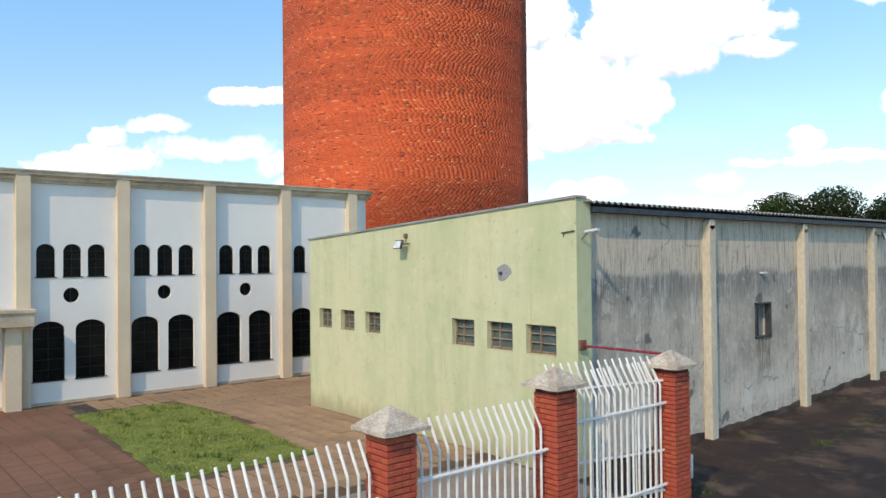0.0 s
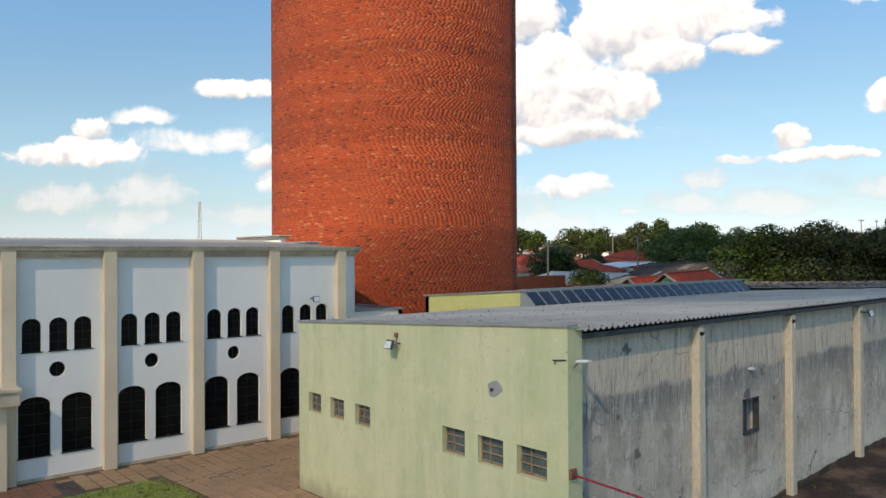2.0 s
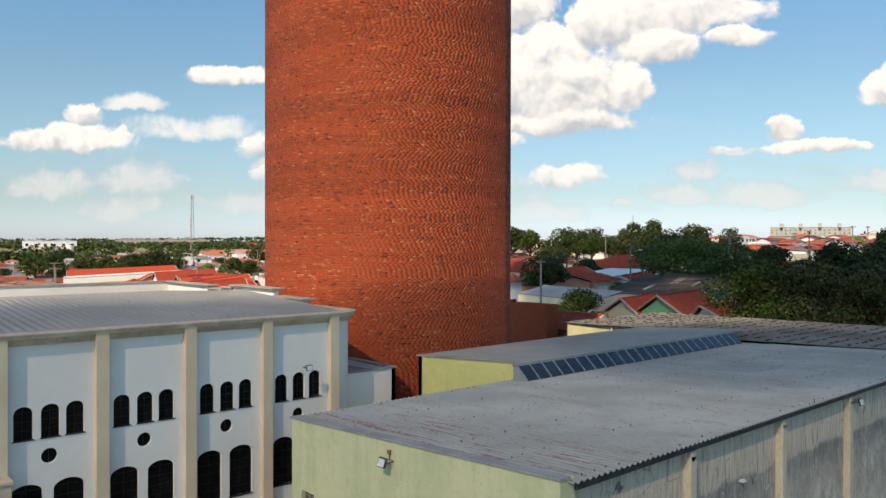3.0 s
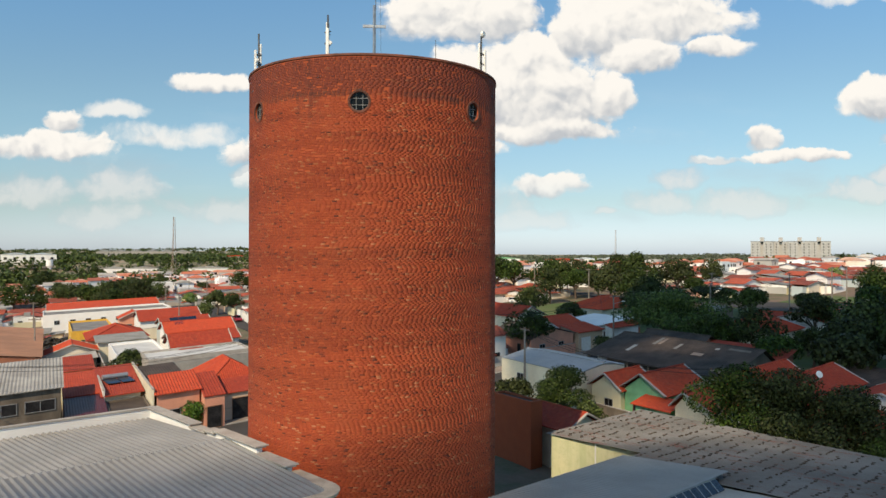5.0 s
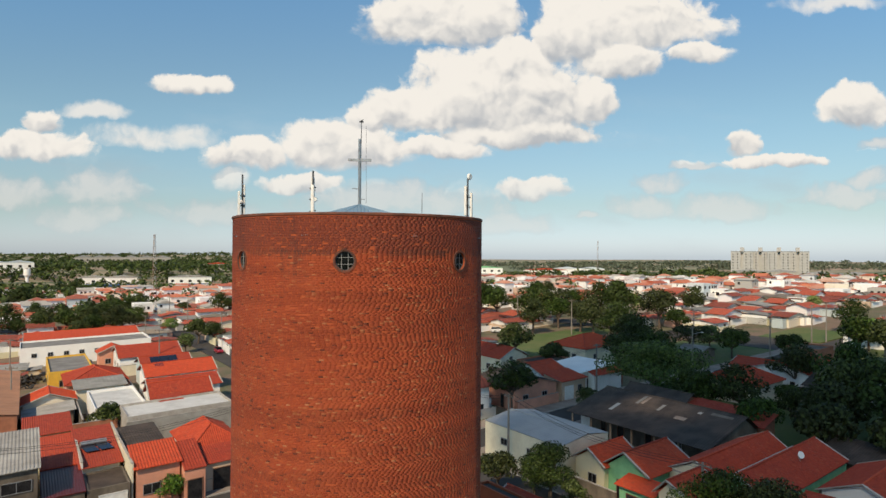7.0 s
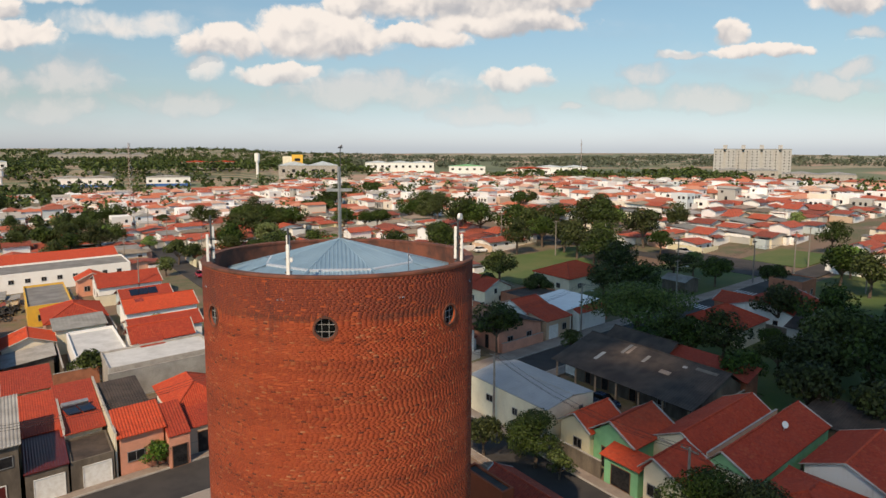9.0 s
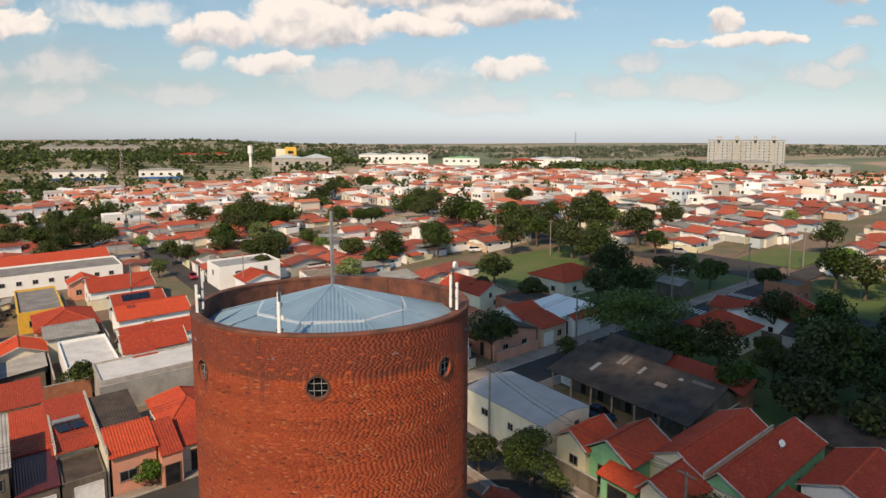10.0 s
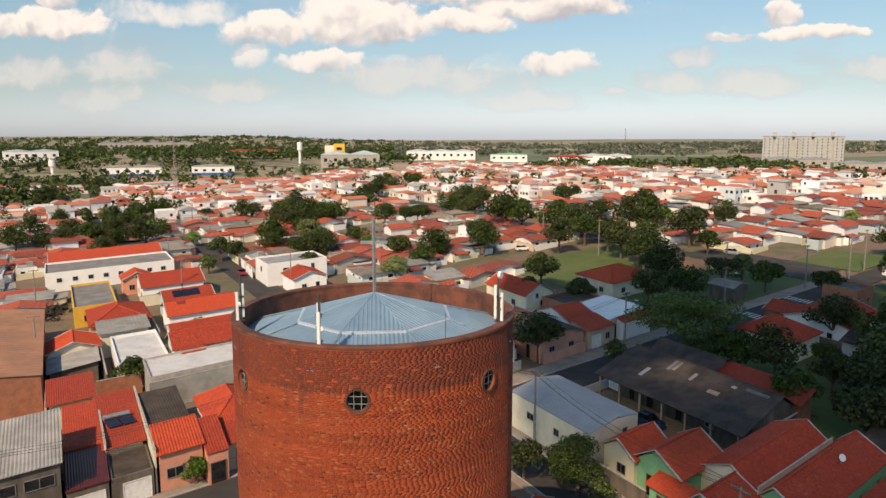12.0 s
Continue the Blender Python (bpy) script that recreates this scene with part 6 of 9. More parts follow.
strip("road_long", "asphalt", -61.0, -54.2, -40, 230, 0.02, "dark patched asphalt street between house rows", "road")
strip("road_cross_near", "asphalt", -54.2, 60, 34.2, 39.4, 0.024, "dark asphalt side street behind the hall", "road")
strip("road_cross_far", "asphalt", -236, -61.0, 31.0, 38.5, 0.024, "dark asphalt side street leading out of town", "road")
strip("road_avenue", "asphalt", -330, -61.0, 153, 161, 0.028, "wide asphalt avenue past the park", "road")
strip("road_avenue_near", "asphalt", -54.2, 120, 124, 134, 0.028, "wide asphalt avenue past the park", "road")
for nm, x0, x1, v0, v1 in (("a", -62.4, -61.0, -40, 30.8), ("b", -64.2, -61.0, 38.7, 159), ("c", -54.2, -52.2, -40, 33.2), ("d", -54.2, -52.0, 39.6, 123)):
    strip("pavement_" + nm, "walk", x0, x1, v0, v1, 0.13, "worn concrete pavement along the street", "pavement")
strip("pavement_e", "walk", -52.0, 60, 33.3, 34.2, 0.13, "worn concrete pavement along the side street", "pavement")
strip("pavement_f", "walk", -52.0, 60, 39.4, 40.8, 0.13, "worn concrete pavement along the side street", "pavement")
strip("park", "verge", -128, -64.4, 96, 152.5, 0.02, "rough green park lawn between streets", "grass")
strip("road_bend", "asphalt", -104, -66, 161.2, 174, 0.024, "asphalt street bending along the houses", "road")
strip("park_edge", "verge", -80, -62, 174.5, 204, 0.02, "rough green verge beside the street", "grass")
strip("park_corner", "verge", -52, -20, 134.5, 200, 0.02, "rough green verge beside the avenue", "grass")
strip("old_house_yard", "earth", -53, -22.5, 50.8, 57.0, 0.02, "bare trodden earth yard", "yard")
strip("grove_floor", "verge", -52, 6, 76, 122.5, 0.03, "rough dark green ground under the grove", "grass")
strip("back_gardens", "verge", -29, 6, 65, 76, 0.03, "rough dark green back gardens", "grass")
strip("clay_court", "earth", -114, -90, 137, 153, 0.05, "bare red clay ball court in the park", "court")


def kerbs():
    for x0, x1, v0, v1 in ((-61.12, -60.98, -40, 30.8), (-61.12, -60.98, 38.7, 159), (-54.22, -54.08, -40, 33.2), (-54.22, -54.08, 39.6, 123), (-52, 60, 34.08, 34.22), (-52, 60, 39.38, 39.52)):
        strip("kerb", "kerb", x0, x1, v0, v1, 0.15, "pale concrete kerb of the street", "kerb", 5)


kerbs()


def crossing(x0, v0, n, along):
    t = thing("zebra_crossing", "white painted zebra crossing bars on asphalt", "road marking", "zebra crossings")
    for k in range(n):
        bm = bmesh.new()
        if along == "x":
            box(bm, x0 + k * 0.85, v0, GZ + 0.03, x0 + k * 0.85 + 0.42, v0 + 3.2, GZ + 0.036, lambda x, v, z: sk(x, v, z))
        else:
            box(bm, x0, v0 + k * 0.9, GZ + 0.03, x0 + 3.2, v0 + k * 0.9 + 0.45, GZ + 0.036, lambda x, v, z: sk(x, v, z))
        part("bar", bm, "marking", t)


crossing(-60.8, 110.5, 8, "x")
crossing(-60.8, 130.5, 8, "x")


# ---------------------------------------------------------------- houses
def roof_face(bm, a, b, up, reach, pitch=0.24, amp=0.045, mi=0):
    """Barrel-tiled slope from the eave a-b towards the ridge; reach(u) is how far up the slope goes at u."""
    a, b, up = Vector(a), Vector(b), Vector(up)
    L = (b - a).length
    n = max(2, int(L / pitch) * 4)
    nrm = (b - a).cross(up).normalized()
    if nrm.z < 0:
        nrm = -nrm
    rows = []
    for i in range(n + 1):
        u = i / n
        h = nrm * (amp * abs(math.sin(math.pi * u * L / pitch)))
        p = a + (b - a) * u
        k = reach(u)
        rows.append((p + h - Vector((0, 0, 0.09)), p + h, p + up * k + h))
    sheet(bm, [[r[j] for r in rows] for j in range(3)], mi)


def gable_roof(bm, x0, x1, v0, v1, e, r, axis, ov=0.45, pitch=0.24, amp=0.045, at=0.5):
    """at: where the ridge lies between the eaves."""
    a0, a1, b0, b1 = x0 - ov, x1 + ov, v0 - ov, v1 + ov
    if axis == "x":
        m = b0 + (b1 - b0) * at
        roof_face(bm, sk(a0, b0, e), sk(a1, b0, e), sk(0, m - b0, r - e), lambda u: 1, pitch, amp)
        roof_face(bm, sk(a1, b1, e), sk(a0, b1, e), sk(0, m - b1, r - e), lambda u: 1, pitch, amp)
        return sk(a0, m, r), sk(a1, m, r)
    m = a0 + (a1 - a0) * at
    roof_face(bm, sk(a1, b0, e), sk(a1, b1, e), sk(m - a1, 0, r - e), lambda u: 1, pitch, amp)
    roof_face(bm, sk(a0, b1, e), sk(a0, b0, e), sk(m - a0, 0, r - e), lambda u: 1, pitch, amp)
    return sk(m, b0, r), sk(m, b1, r)


def hip_roof(bm, x0, x1, v0, v1, e, r, ov=0.45, pitch=0.24, amp=0.045):
    a0, a1, b0, b1 = x0 - ov, x1 + ov, v0 - ov, v1 + ov
    w, d = a1 - a0, b1 - b0
    k = min(w, d) / 2
    fx, fv = (lambda u: min(1, u * w / k, (1 - u) * w / k)), (lambda u: min(1, u * d / k, (1 - u) * d / k))
    roof_face(bm, sk(a0, b0, e), sk(a1, b0, e), sk(0, k, r - e), fx, pitch, amp)
    roof_face(bm, sk(a1, b1, e), sk(a0, b1, e), sk(0, -k, r - e), fx, pitch, amp)
    roof_face(bm, sk(a1, b0, e), sk(a1, b1, e), sk(-k, 0, r - e), fv, pitch, amp)
    roof_face(bm, sk(a0, b1, e), sk(a0, b0, e), sk(k, 0, r - e), fv, pitch, amp)
    return [(sk(a0, b0, e), sk(a0 + k, b0 + k, r)), (sk(a1, b0, e), sk(a1 - k, b0 + k, r)), (sk(a1, b1, e), sk(a1 - k, b1 - k, r)), (sk(a0, b1, e), sk(a0 + k, b1 - k, r)), (sk(a0 + k, b0 + k, r), sk(a1 - k, b1 - k, r) if w != d else sk(a1 - k, b0 + k, r))]


def mono_roof(bm, x0, x1, v0, v1, e, r, side, ov=0.3, pitch=0.24, amp=0.045):
    """One slope, low on the given side."""
    a0, a1, b0, b1 = x0 - ov, x1 + ov, v0 - ov, v1 + ov
    if side == "+x":
        roof_face(bm, sk(a1, b0, e), sk(a1, b1, e), sk(a0 - a1, 0, r - e), lambda u: 1, pitch, amp)
    elif side == "-x":
        roof_face(bm, sk(a0, b1, e), sk(a0, b0, e), sk(a1 - a0, 0, r - e), lambda u: 1, pitch, amp)
    elif side == "-v":
        roof_face(bm, sk(a0, b0, e), sk(a1, b0, e), sk(0, b1 - b0, r - e), lambda u: 1, pitch, amp)
    else:
        roof_face(bm, sk(a1, b1, e), sk(a0, b1, e), sk(0, b0 - b1, r - e), lambda u: 1, pitch, amp)


def opening(t, x, v, z0, w, h, face, name="window", mat="steel", pane="hole", label=""):
    """A framed window or door on the +x or -v face of a house."""
    def f(s, z, d):
        return sk(x + d, v + s, z) if face == "+x" else sk(x + s, v - d, z)
    bm = bmesh.new()
    for s0, s1, q0, q1 in ((-w / 2, -w / 2 + 0.07, z0, z0 + h), (w / 2 - 0.07, w / 2, z0, z0 + h), (-w / 2, w / 2, z0 + h - 0.07, z0 + h), (-w / 2, w / 2, z0, z0 + 0.06)):
        prism(bm, [(s0, q0), (s1, q0), (s1, q1), (s0, q1)], f, -0.02, 0.07)
    if name == "window":
        prism(bm, [(-0.03, z0), (0.03, z0), (0.03, z0 + h), (-0.03, z0 + h)], f, -0.02, 0.055)
    bmesh.ops.recalc_face_normals(bm, faces=bm.faces)
    fr = part(name, bm, mat, t, label)
    bm = bmesh.new()
    prism(bm, [(-w / 2 + 0.06, z0 + 0.03), (w / 2 - 0.06, z0 + 0.03), (w / 2 - 0.06, z0 + h - 0.05), (-w / 2 + 0.06, z0 + h - 0.05)], f, 0.0, 0.03)
    bmesh.ops.recalc_face_normals(bm, faces=bm.faces)
    part("pane" if name == "window" else "leaf", bm, pane, fr)


def house(x0, x1, v0, v1, e, r, kind="gable", axis="x", wall="paint", roof="clay", label="", fx=(), fv=(), ov=0.4, at=0.5, tank=False, dish=False, pitch=0.24, amp=0.045, name="house", base=GZ, inset=0.0, posts=0):
    """fx, fv: openings on the +x and -v faces as (position 0 to 1, sill, width, height, 'w' or 'd' or 'g')."""
    t = thing(name, label or "single-storey house with orange clay tile roof", name.split("_")[-1])
    bm = bmesh.new()
    low = base - 0.3
    if kind == "gable" and axis == "x":
        prism(bm, [(v0 + inset, low), (v1, low), (v1, e - 0.03), (v0 + (v1 - v0) * at, r - 0.16), (v0 + inset, e - 0.03)], lambda s, z, d: sk(x0 + d, s, z), 0, x1 - x0)
    elif kind == "gable":
        prism(bm, [(x0, low), (x1, low), (x1, e - 0.03), (x0 + (x1 - x0) * at, r - 0.16), (x0, e - 0.03)], lambda s, z, d: sk(s, v0 + d, z), 0, v1 - v0)
    elif kind in ("+x", "-x"):
        za, zb = (r - 0.1, e - 0.04) if kind == "+x" else (e - 0.04, r - 0.1)
        prism(bm, [(x0, low), (x1, low), (x1, zb), (x0, za)], lambda s, z, d: sk(s, v0 + d, z), 0, v1 - v0)
    elif kind in ("-v", "+v"):
        za, zb = (e - 0.04, r - 0.1) if kind == "-v" else (r - 0.1, e - 0.04)
        prism(bm, [(v0, low), (v1, low), (v1, zb), (v0, za)], lambda s, z, d: sk(x0 + d, s, z), 0, x1 - x0)
    else:
        box(bm, x0, v0, low, x1, v1, e - 0.02, lambda x, v, z: sk(x, v, z))
    bmesh.ops.recalc_face_normals(bm, faces=bm.faces)
    part("body", bm, wall, t)
    if kind == "flat":
        for a, b, c, d in ((x0, v0, x1, v0 + 0.18), (x0, v1 - 0.18, x1, v1), (x0, v0 + 0.18, x0 + 0.18, v1 - 0.18), (x1 - 0.18, v0 + 0.18, x1, v1 - 0.18)):
            bm = bmesh.new()
            box(bm, a, b, e - 0.02, c, d, r, lambda x, v, z: sk(x, v, z))
            part("parapet", bm, wall, t)
    bm = bmesh.new()
    lines = []
    if kind == "gable":
        lines = [gable_roof(bm, x0, x1, v0, v1, e, r, axis, ov, pitch, amp, at)]
    elif kind == "hip":
        lines = hip_roof(bm, x0, x1, v0, v1, e, r, ov, pitch, amp)
    elif kind == "flat":
        box(bm, x0 + 0.18, v0 + 0.18, e - 0.02, x1 - 0.18, v1 - 0.18, e + 0.02, lambda x, v, z: sk(x, v, z))
    else:
        mono_roof(bm, x0, x1, v0, v1, e, r, kind, ov, pitch, amp)
    ro = part("roof", bm, roof, t)
    for p, q in lines:
        bm = bmesh.new()
        rod(bm, p + Vector((0, 0, 0.02)), q + Vector((0, 0, 0.02)), 0.11, n=8)
        part("ridge_tiles", bm, roof, ro)
    # pale mortar along the gable verges
    if kind == "gable" and roof == "clay":
        for k in (0, 1):
            bm = bmesh.new()
            if axis == "x":
                a, m = (x0 - ov, x1 + ov)[k], v0 - ov + (v1 - v0 + 2 * ov) * at
                pts = [sk(a, v0 - ov, e), sk(a, m, r), sk(a, v1 + ov, e)]
            else:
                b, m = (v0 - ov, v1 + ov)[k], x0 - ov + (x1 - x0 + 2 * ov) * at
                pts = [sk(x0 - ov, b, e), sk(m, b, r), sk(x1 + ov, b, e)]
            sheet(bm, [[p + Vector(d) for p in pts] for d in ((-0.06, -0.06, -0.04), (-0.06, -0.06, 0.075), (0.06, 0.06, 0.075), (0.06, 0.06, -0.04))])
            bmesh.ops.recalc_face_normals(bm, faces=bm.faces)
            part("verge", bm, "kerb", ro)
    for s, z0, w, h, k in fx:
        nm, mat, pane = {"w": ("window", "steel", "hole"), "d": ("door", "rust", "hole"), "g": ("garage_door", "white_metal", "white_metal"), "r": ("garage_door", "white_metal", "maroon")}[k]
        opening(t, x1, v0 + (v1 - v0) * s, base + z0, w, h, "+x", nm, mat, pane)
    for s, z0, w, h, k in fv:
        nm, mat, pane = {"w": ("window", "steel", "hole"), "d": ("door", "rust", "hole"), "g": ("garage_door", "white_metal", "white_metal")}[k]
        opening(t, x0 + (x1 - x0) * s, v0 + inset, base + z0, w, h, "-v", nm, mat, pane)
    for k in range(posts):
        q = sk(x0 + 0.4 + (x1 - x0 - 0.8) * k / max(1, posts - 1), v0 + 0.1, base)
        bm = bmesh.new()
        rod(bm, q - Vector((0, 0, 0.2)), q + Vector((0, 0, e - base + 0.02)), 0.13, 0.12, n=8)
        part("porch_post", bm, "bar_tan", t)
    if tank:
        c = sk((x0 + x1) / 2, v0 + (v1 - v0) * 0.3, r - 0.3)
        bm = bmesh.new()
        rod(bm, c, c + Vector((0, 0, 0.9)), 0.55, 0.65, n=14)
        rod(bm, c + Vector((0, 0, 0.9)), c + Vector((0, 0, 1.05)), 0.68, 0.3, n=14)
        part("water_tank", bm, "blue_paint" if (int(x0) % 2) else "gutter", t, "round water tank on the roof")
    if dish:
        c = sk(x0 + (x1 - x0) * 0.6, v0 + (v1 - v0) * 0.6, (e + r) / 2)
        bm = bmesh.new()
        rod(bm, c, c + Vector((0, 0, 0.7)), 0.025, n=6)
        rod(bm, c + Vector((0.02, 0, 0.7)), c + Vector((0.12, -0.06, 0.76)), 0.12, 0.34, n=16)
        part("satellite_dish", bm, "white_metal", t, "pale satellite dish")
    return t


W = ((0.3, 0.9, 1.2, 1.1, "w"), (0.72, 0.0, 0.9, 2.1, "d"))
W2 = ((0.25, 1.0, 1.3, 1.1, "w"), (0.7, 1.0, 1.3, 1.1, "w"))

# row across the long street
house(-71.8, -62.2, -16.5, -6.95, 5.6, 6.9, "+x", wall="concrete", roof="pale_fibre", label="raw concrete two-storey building with fibre-cement roof", fx=((0.18, 3.9, 2.2, 1.0, "w"), (0.52, 3.9, 2.4, 1.0, "w"), (0.83, 3.9, 2.4, 1.0, "w"), (0.72, 0.0, 3.2, 2.5, "r")), ov=0.25, pitch=0.30, amp=0.06, name="building")
house(-81.0, -70.0, -6.6, -3.1, 3.2, 3.9, "+x", roof="clay", label="narrow house with faded red tile lean-to", ov=0.1, fx=((0.5, 0, 0.9, 2.1, "d"),))
house(-69.9, -62.2, -6.6, -3.1, 2.7, 3.1, "+x", wall="concrete", roof="maroon", label="dark maroon roofed carport with white sheet gate", fx=((0.55, 0.0, 2.6, 2.2, "g"),), ov=0.1, name="carport")
house(-89.2, -82.4, -7.9, -3.4, 3.9, 4.6, "+x", roof="clay", label="small house with orange tile roof", fx=((0.55, 1.9, 2.2, 0.8, "w"),))
house(-81.6, -68.4, -2.9, 0.6, 3.1, 4.0, "+x", roof="clay", label="house with red tile roof and solar heater", fx=((0.5, 1.0, 1.2, 1.0, "w"),))
house(-68.2, -62.3, -2.9, 0.9, 2.4, 2.6, "flat", wall="concrete", roof="old_fibre", label="low grey garage with white sheet door", fx=((0.6, 0.05, 2.6, 2.1, "g"),), name="garage")
house(-79.6, -69.6, 1.6, 5.4, 3.5, 3.8, "+x", wall="cream_wall", roof="old_fibre", label="narrow house with sooty fibre-cement roof", pitch=0.3)
house(-67.2, -62.5, 1.5, 5.7, 3.6, 4.7, "+x", wall="peach", roof="clay", label="peach painted house with ribbed red tile roof", fx=((0.35, 1.2, 1.7, 1.0, "w"),), pitch=0.3, amp=0.06, ov=0.3)
house(-66.6, -60.9, 5.9, 8.0, 3.0, 4.4, "+x", wall="peach", roof="clay", label="steep red tiled side roof of the peach house", pitch=0.3, amp=0.06, ov=0.1, fx=((0.5, 0, 1.6, 2.2, "d"),))
house(-76.0, -66.4, 7.6, 13.5, 3.1, 5.0, "hip", label="house with dark red hipped tile roof", fx=W, fv=W2)
house(-66.0, -62.4, 8.3, 13.0, 2.7, 3.5, "+x", roof="clay", label="red tiled front porch behind a railing", ov=0.2, wall="paint", fx=((0.5, 0, 3.0, 2.3, "d"),), name="porch")
house(-93.6, -85.2, 3.4, 17.5, 3.4, 3.7, "flat", wall="kerb", roof="pale_roof", label="grey flat-roofed house with a long bare wall")
house(-108.5, -94.2, 0.3, 7.0, 3.1, 3.5, "flat", wall="white", roof="pale_roof", label="white flat-roofed house with parapets", tank=False)
house(-101.5, -95.5, 8.0, 16.8, 3.5, 5.2, "gable", "v", wall="white", roof="clay", label="white gabled house with orange tile roof", fv=((0.5, 1.2, 1.2, 1.0, "w"),), fx=W)
house(-96.0, -90.5, 8.8, 12.0, 3.0, 3.9, "+x", wall="white", label="orange tiled back lean-to of white house", ov=0.15)
house(-129.0, -92.2, -22.0, -8.8, 4.6, 5.6, "gable", "x", wall="block", roof="brown_sheet", label="long brick shed with rusted brown sheet roof", pitch=1.2, amp=0.05, ov=0.2, name="shed")
house(-114.2, -107.5, -8.2, -1.4, 2.7, 4.0, "gable", "x", label="small back house with orange gable roof", fx=W)
house(-106.8, -100.0, -8.0, -2.0, 2.2, 2.8, "-v", wall="concrete", roof="pale_fibre", label="grey backyard lean-to shed", name="shed", pitch=0.3)
house(-117.5, -111.0, -1.0, 6.2, 3.5, 3.9, "+x", wall="cream_wall", roof="pale_fibre", label="beige house with pale sheet roof", pitch=0.6, amp=0.02)
house(-130.0, -118.0, -2.0, 7.2, 3.1, 4.9, "hip", label="house with red hipped tile roof", fx=W, fv=W2)
house(-154.0, -132.5, -4.2, 3.2, 3.0, 3.4, "flat", wall="yellow_paint", roof="pale_fibre", label="ochre and white flat-roofed house", fx=W, fv=W2)
house(-182.0, -168.0, -9.0, 19.0, 3.5, 3.9, "flat", wall="white", roof="pale_fibre", label="long white low building with small windows", fx=tuple((0.1 + 0.115 * k, 1.9, 1.1, 0.9, "w") for k in range(8)), name="building")
house(-198.0, -183.0, -8.0, 18.0, 3.6, 4.9, "gable", "v", label="long red tiled house behind white building")
house(-153.5, -142.0, 8.8, 21.2, 3.3, 5.0, "gable", "v", wall="white", label="white house with broad red tile roof", fx=W2, fv=W)
house(-160.0, -154.5, 6.0, 12.0, 3.0, 4.4, "gable", "x", wall="peach", label="peach house with red gable roof", fx=W)
house(-123.8, -115.6, 10.2, 22.4, 3.3, 4.9, "gable", "v", label="house with long orange tile roof", fx=W2)
house(-134.0, -124.8, 11.0, 20.0, 3.3, 4.8, "gable", "v", label="house with orange tile roof and solar panels", fx=W2)
house(-110.0, -102.5, 9.0, 20.0, 3.2, 4.4, "gable", "v", wall="paint", roof="clay", label="house with faded orange tile roof")
house(-152.5, -142.0, 36.0, 51.5, 4.5, 4.9, "flat", wall="white", roof="gutter", label="white cubic two-storey house", fx=((0.3, 2.6, 1.6, 1.2, "w"), (0.75, 2.5, 0.9, 1.6, "w"), (0.5, 0.0, 2.4, 2.2, "g")), fv=((0.5, 2.6, 1.2, 1.2, "w"),))
house(-139.5, -131.0, 39.0, 47.0, 3.0, 4.4, "gable", "x", label="house with orange tile roof beside white cube", fx=W)

# across the side street
house(-52.0, -38.2, 41.0, 49.4, 3.9, 4.45, "gable", "x", wall="cream_wall", roof="shed_sheet", label="cream rendered shed with pale grey metal roof", fv=((0.28, 2.0, 1.3, 0.8, "w"), (0.62, 1.9, 0.9, 0.8, "w"), (0.76, 1.7, 0.9, 0.8, "w"), (0.9, 1.6, 0.9, 0.8, "w")), fx=((0.72, 2.3, 0.8, 0.9, "w"),), pitch=0.5, amp=0.03, ov=0.06, at=0.55, name="shed")
house(-37.4, -33.2, 42.6, 48.2, 2.8, 4.2, "gable", "v", label="small house with red ribbed tile roof", fv=((0.6, 1.0, 1.2, 1.0, "w"),), ov=0.35)
house(-33.1, -27.9, 43.2, 50.4, 3.1, 4.7, "gable", "v", wall="house_green", label="mint green house with large orange tile roof", fv=((0.3, 0, 0.9, 2.1, "d"),), at=0.45)
house(-30.0, -25.9, 41.1, 43.0, 2.4, 2.9, "-v", wall="house_green", label="salmon tiled porch roof of the green house", name="porch", fv=((0.5, 0, 2.4, 2.0, "d"),))
house(-25.2, -21.1, 41.0, 46.2, 3.0, 4.3, "gable", "v", label="house with ribbed orange tile roof, cream wall", wall="cream_wall", fv=((0.3, 0.9, 1.6, 1.1, "w"), (0.8, 0.9, 1.0, 1.1, "w")), at=0.3)
house(-28.2, -22.4, 47.0, 62.4, 3.1, 4.6, "gable", "v", wall="cream_wall", label="long house with bright orange tile roof", at=0.58, ov=0.2)
house(-21.8, -17.0, 46.6, 64.2, 3.1, 4.6, "gable", "v", wall="house_green", label="long pale green house with red tile roof", fx=((0.1, 1, 0.8, 1.2, "w"), (0.35, 1, 0.8, 1.2, "w"), (0.6, 1, 0.8, 1.2, "w"), (0.85, 1, 0.8, 1.2, "w")), at=0.32, ov=0.2, dish=True)
house(-16.0, -9.0, 43.0, 52.0, 3.0, 4.4, "hip", label="house with dark red hipped roof", fv=W2)
house(-15.6, -8.5, 54.0, 64.0, 3.0, 4.5, "gable", "v", label="house with dark red tile roof", fv=W2)
house(-7.5, 2.0, 44.0, 56.0, 3.0, 4.6, "gable", "x", label="house with red tile roof behind trees", fx=W)
house(-20.5, -13.0, 65.5, 72.0, 2.6, 3.3, "-v", wall="concrete", roof="old_fibre", label="backyard shed with dark ribbed roof", pitch=0.3, name="shed")
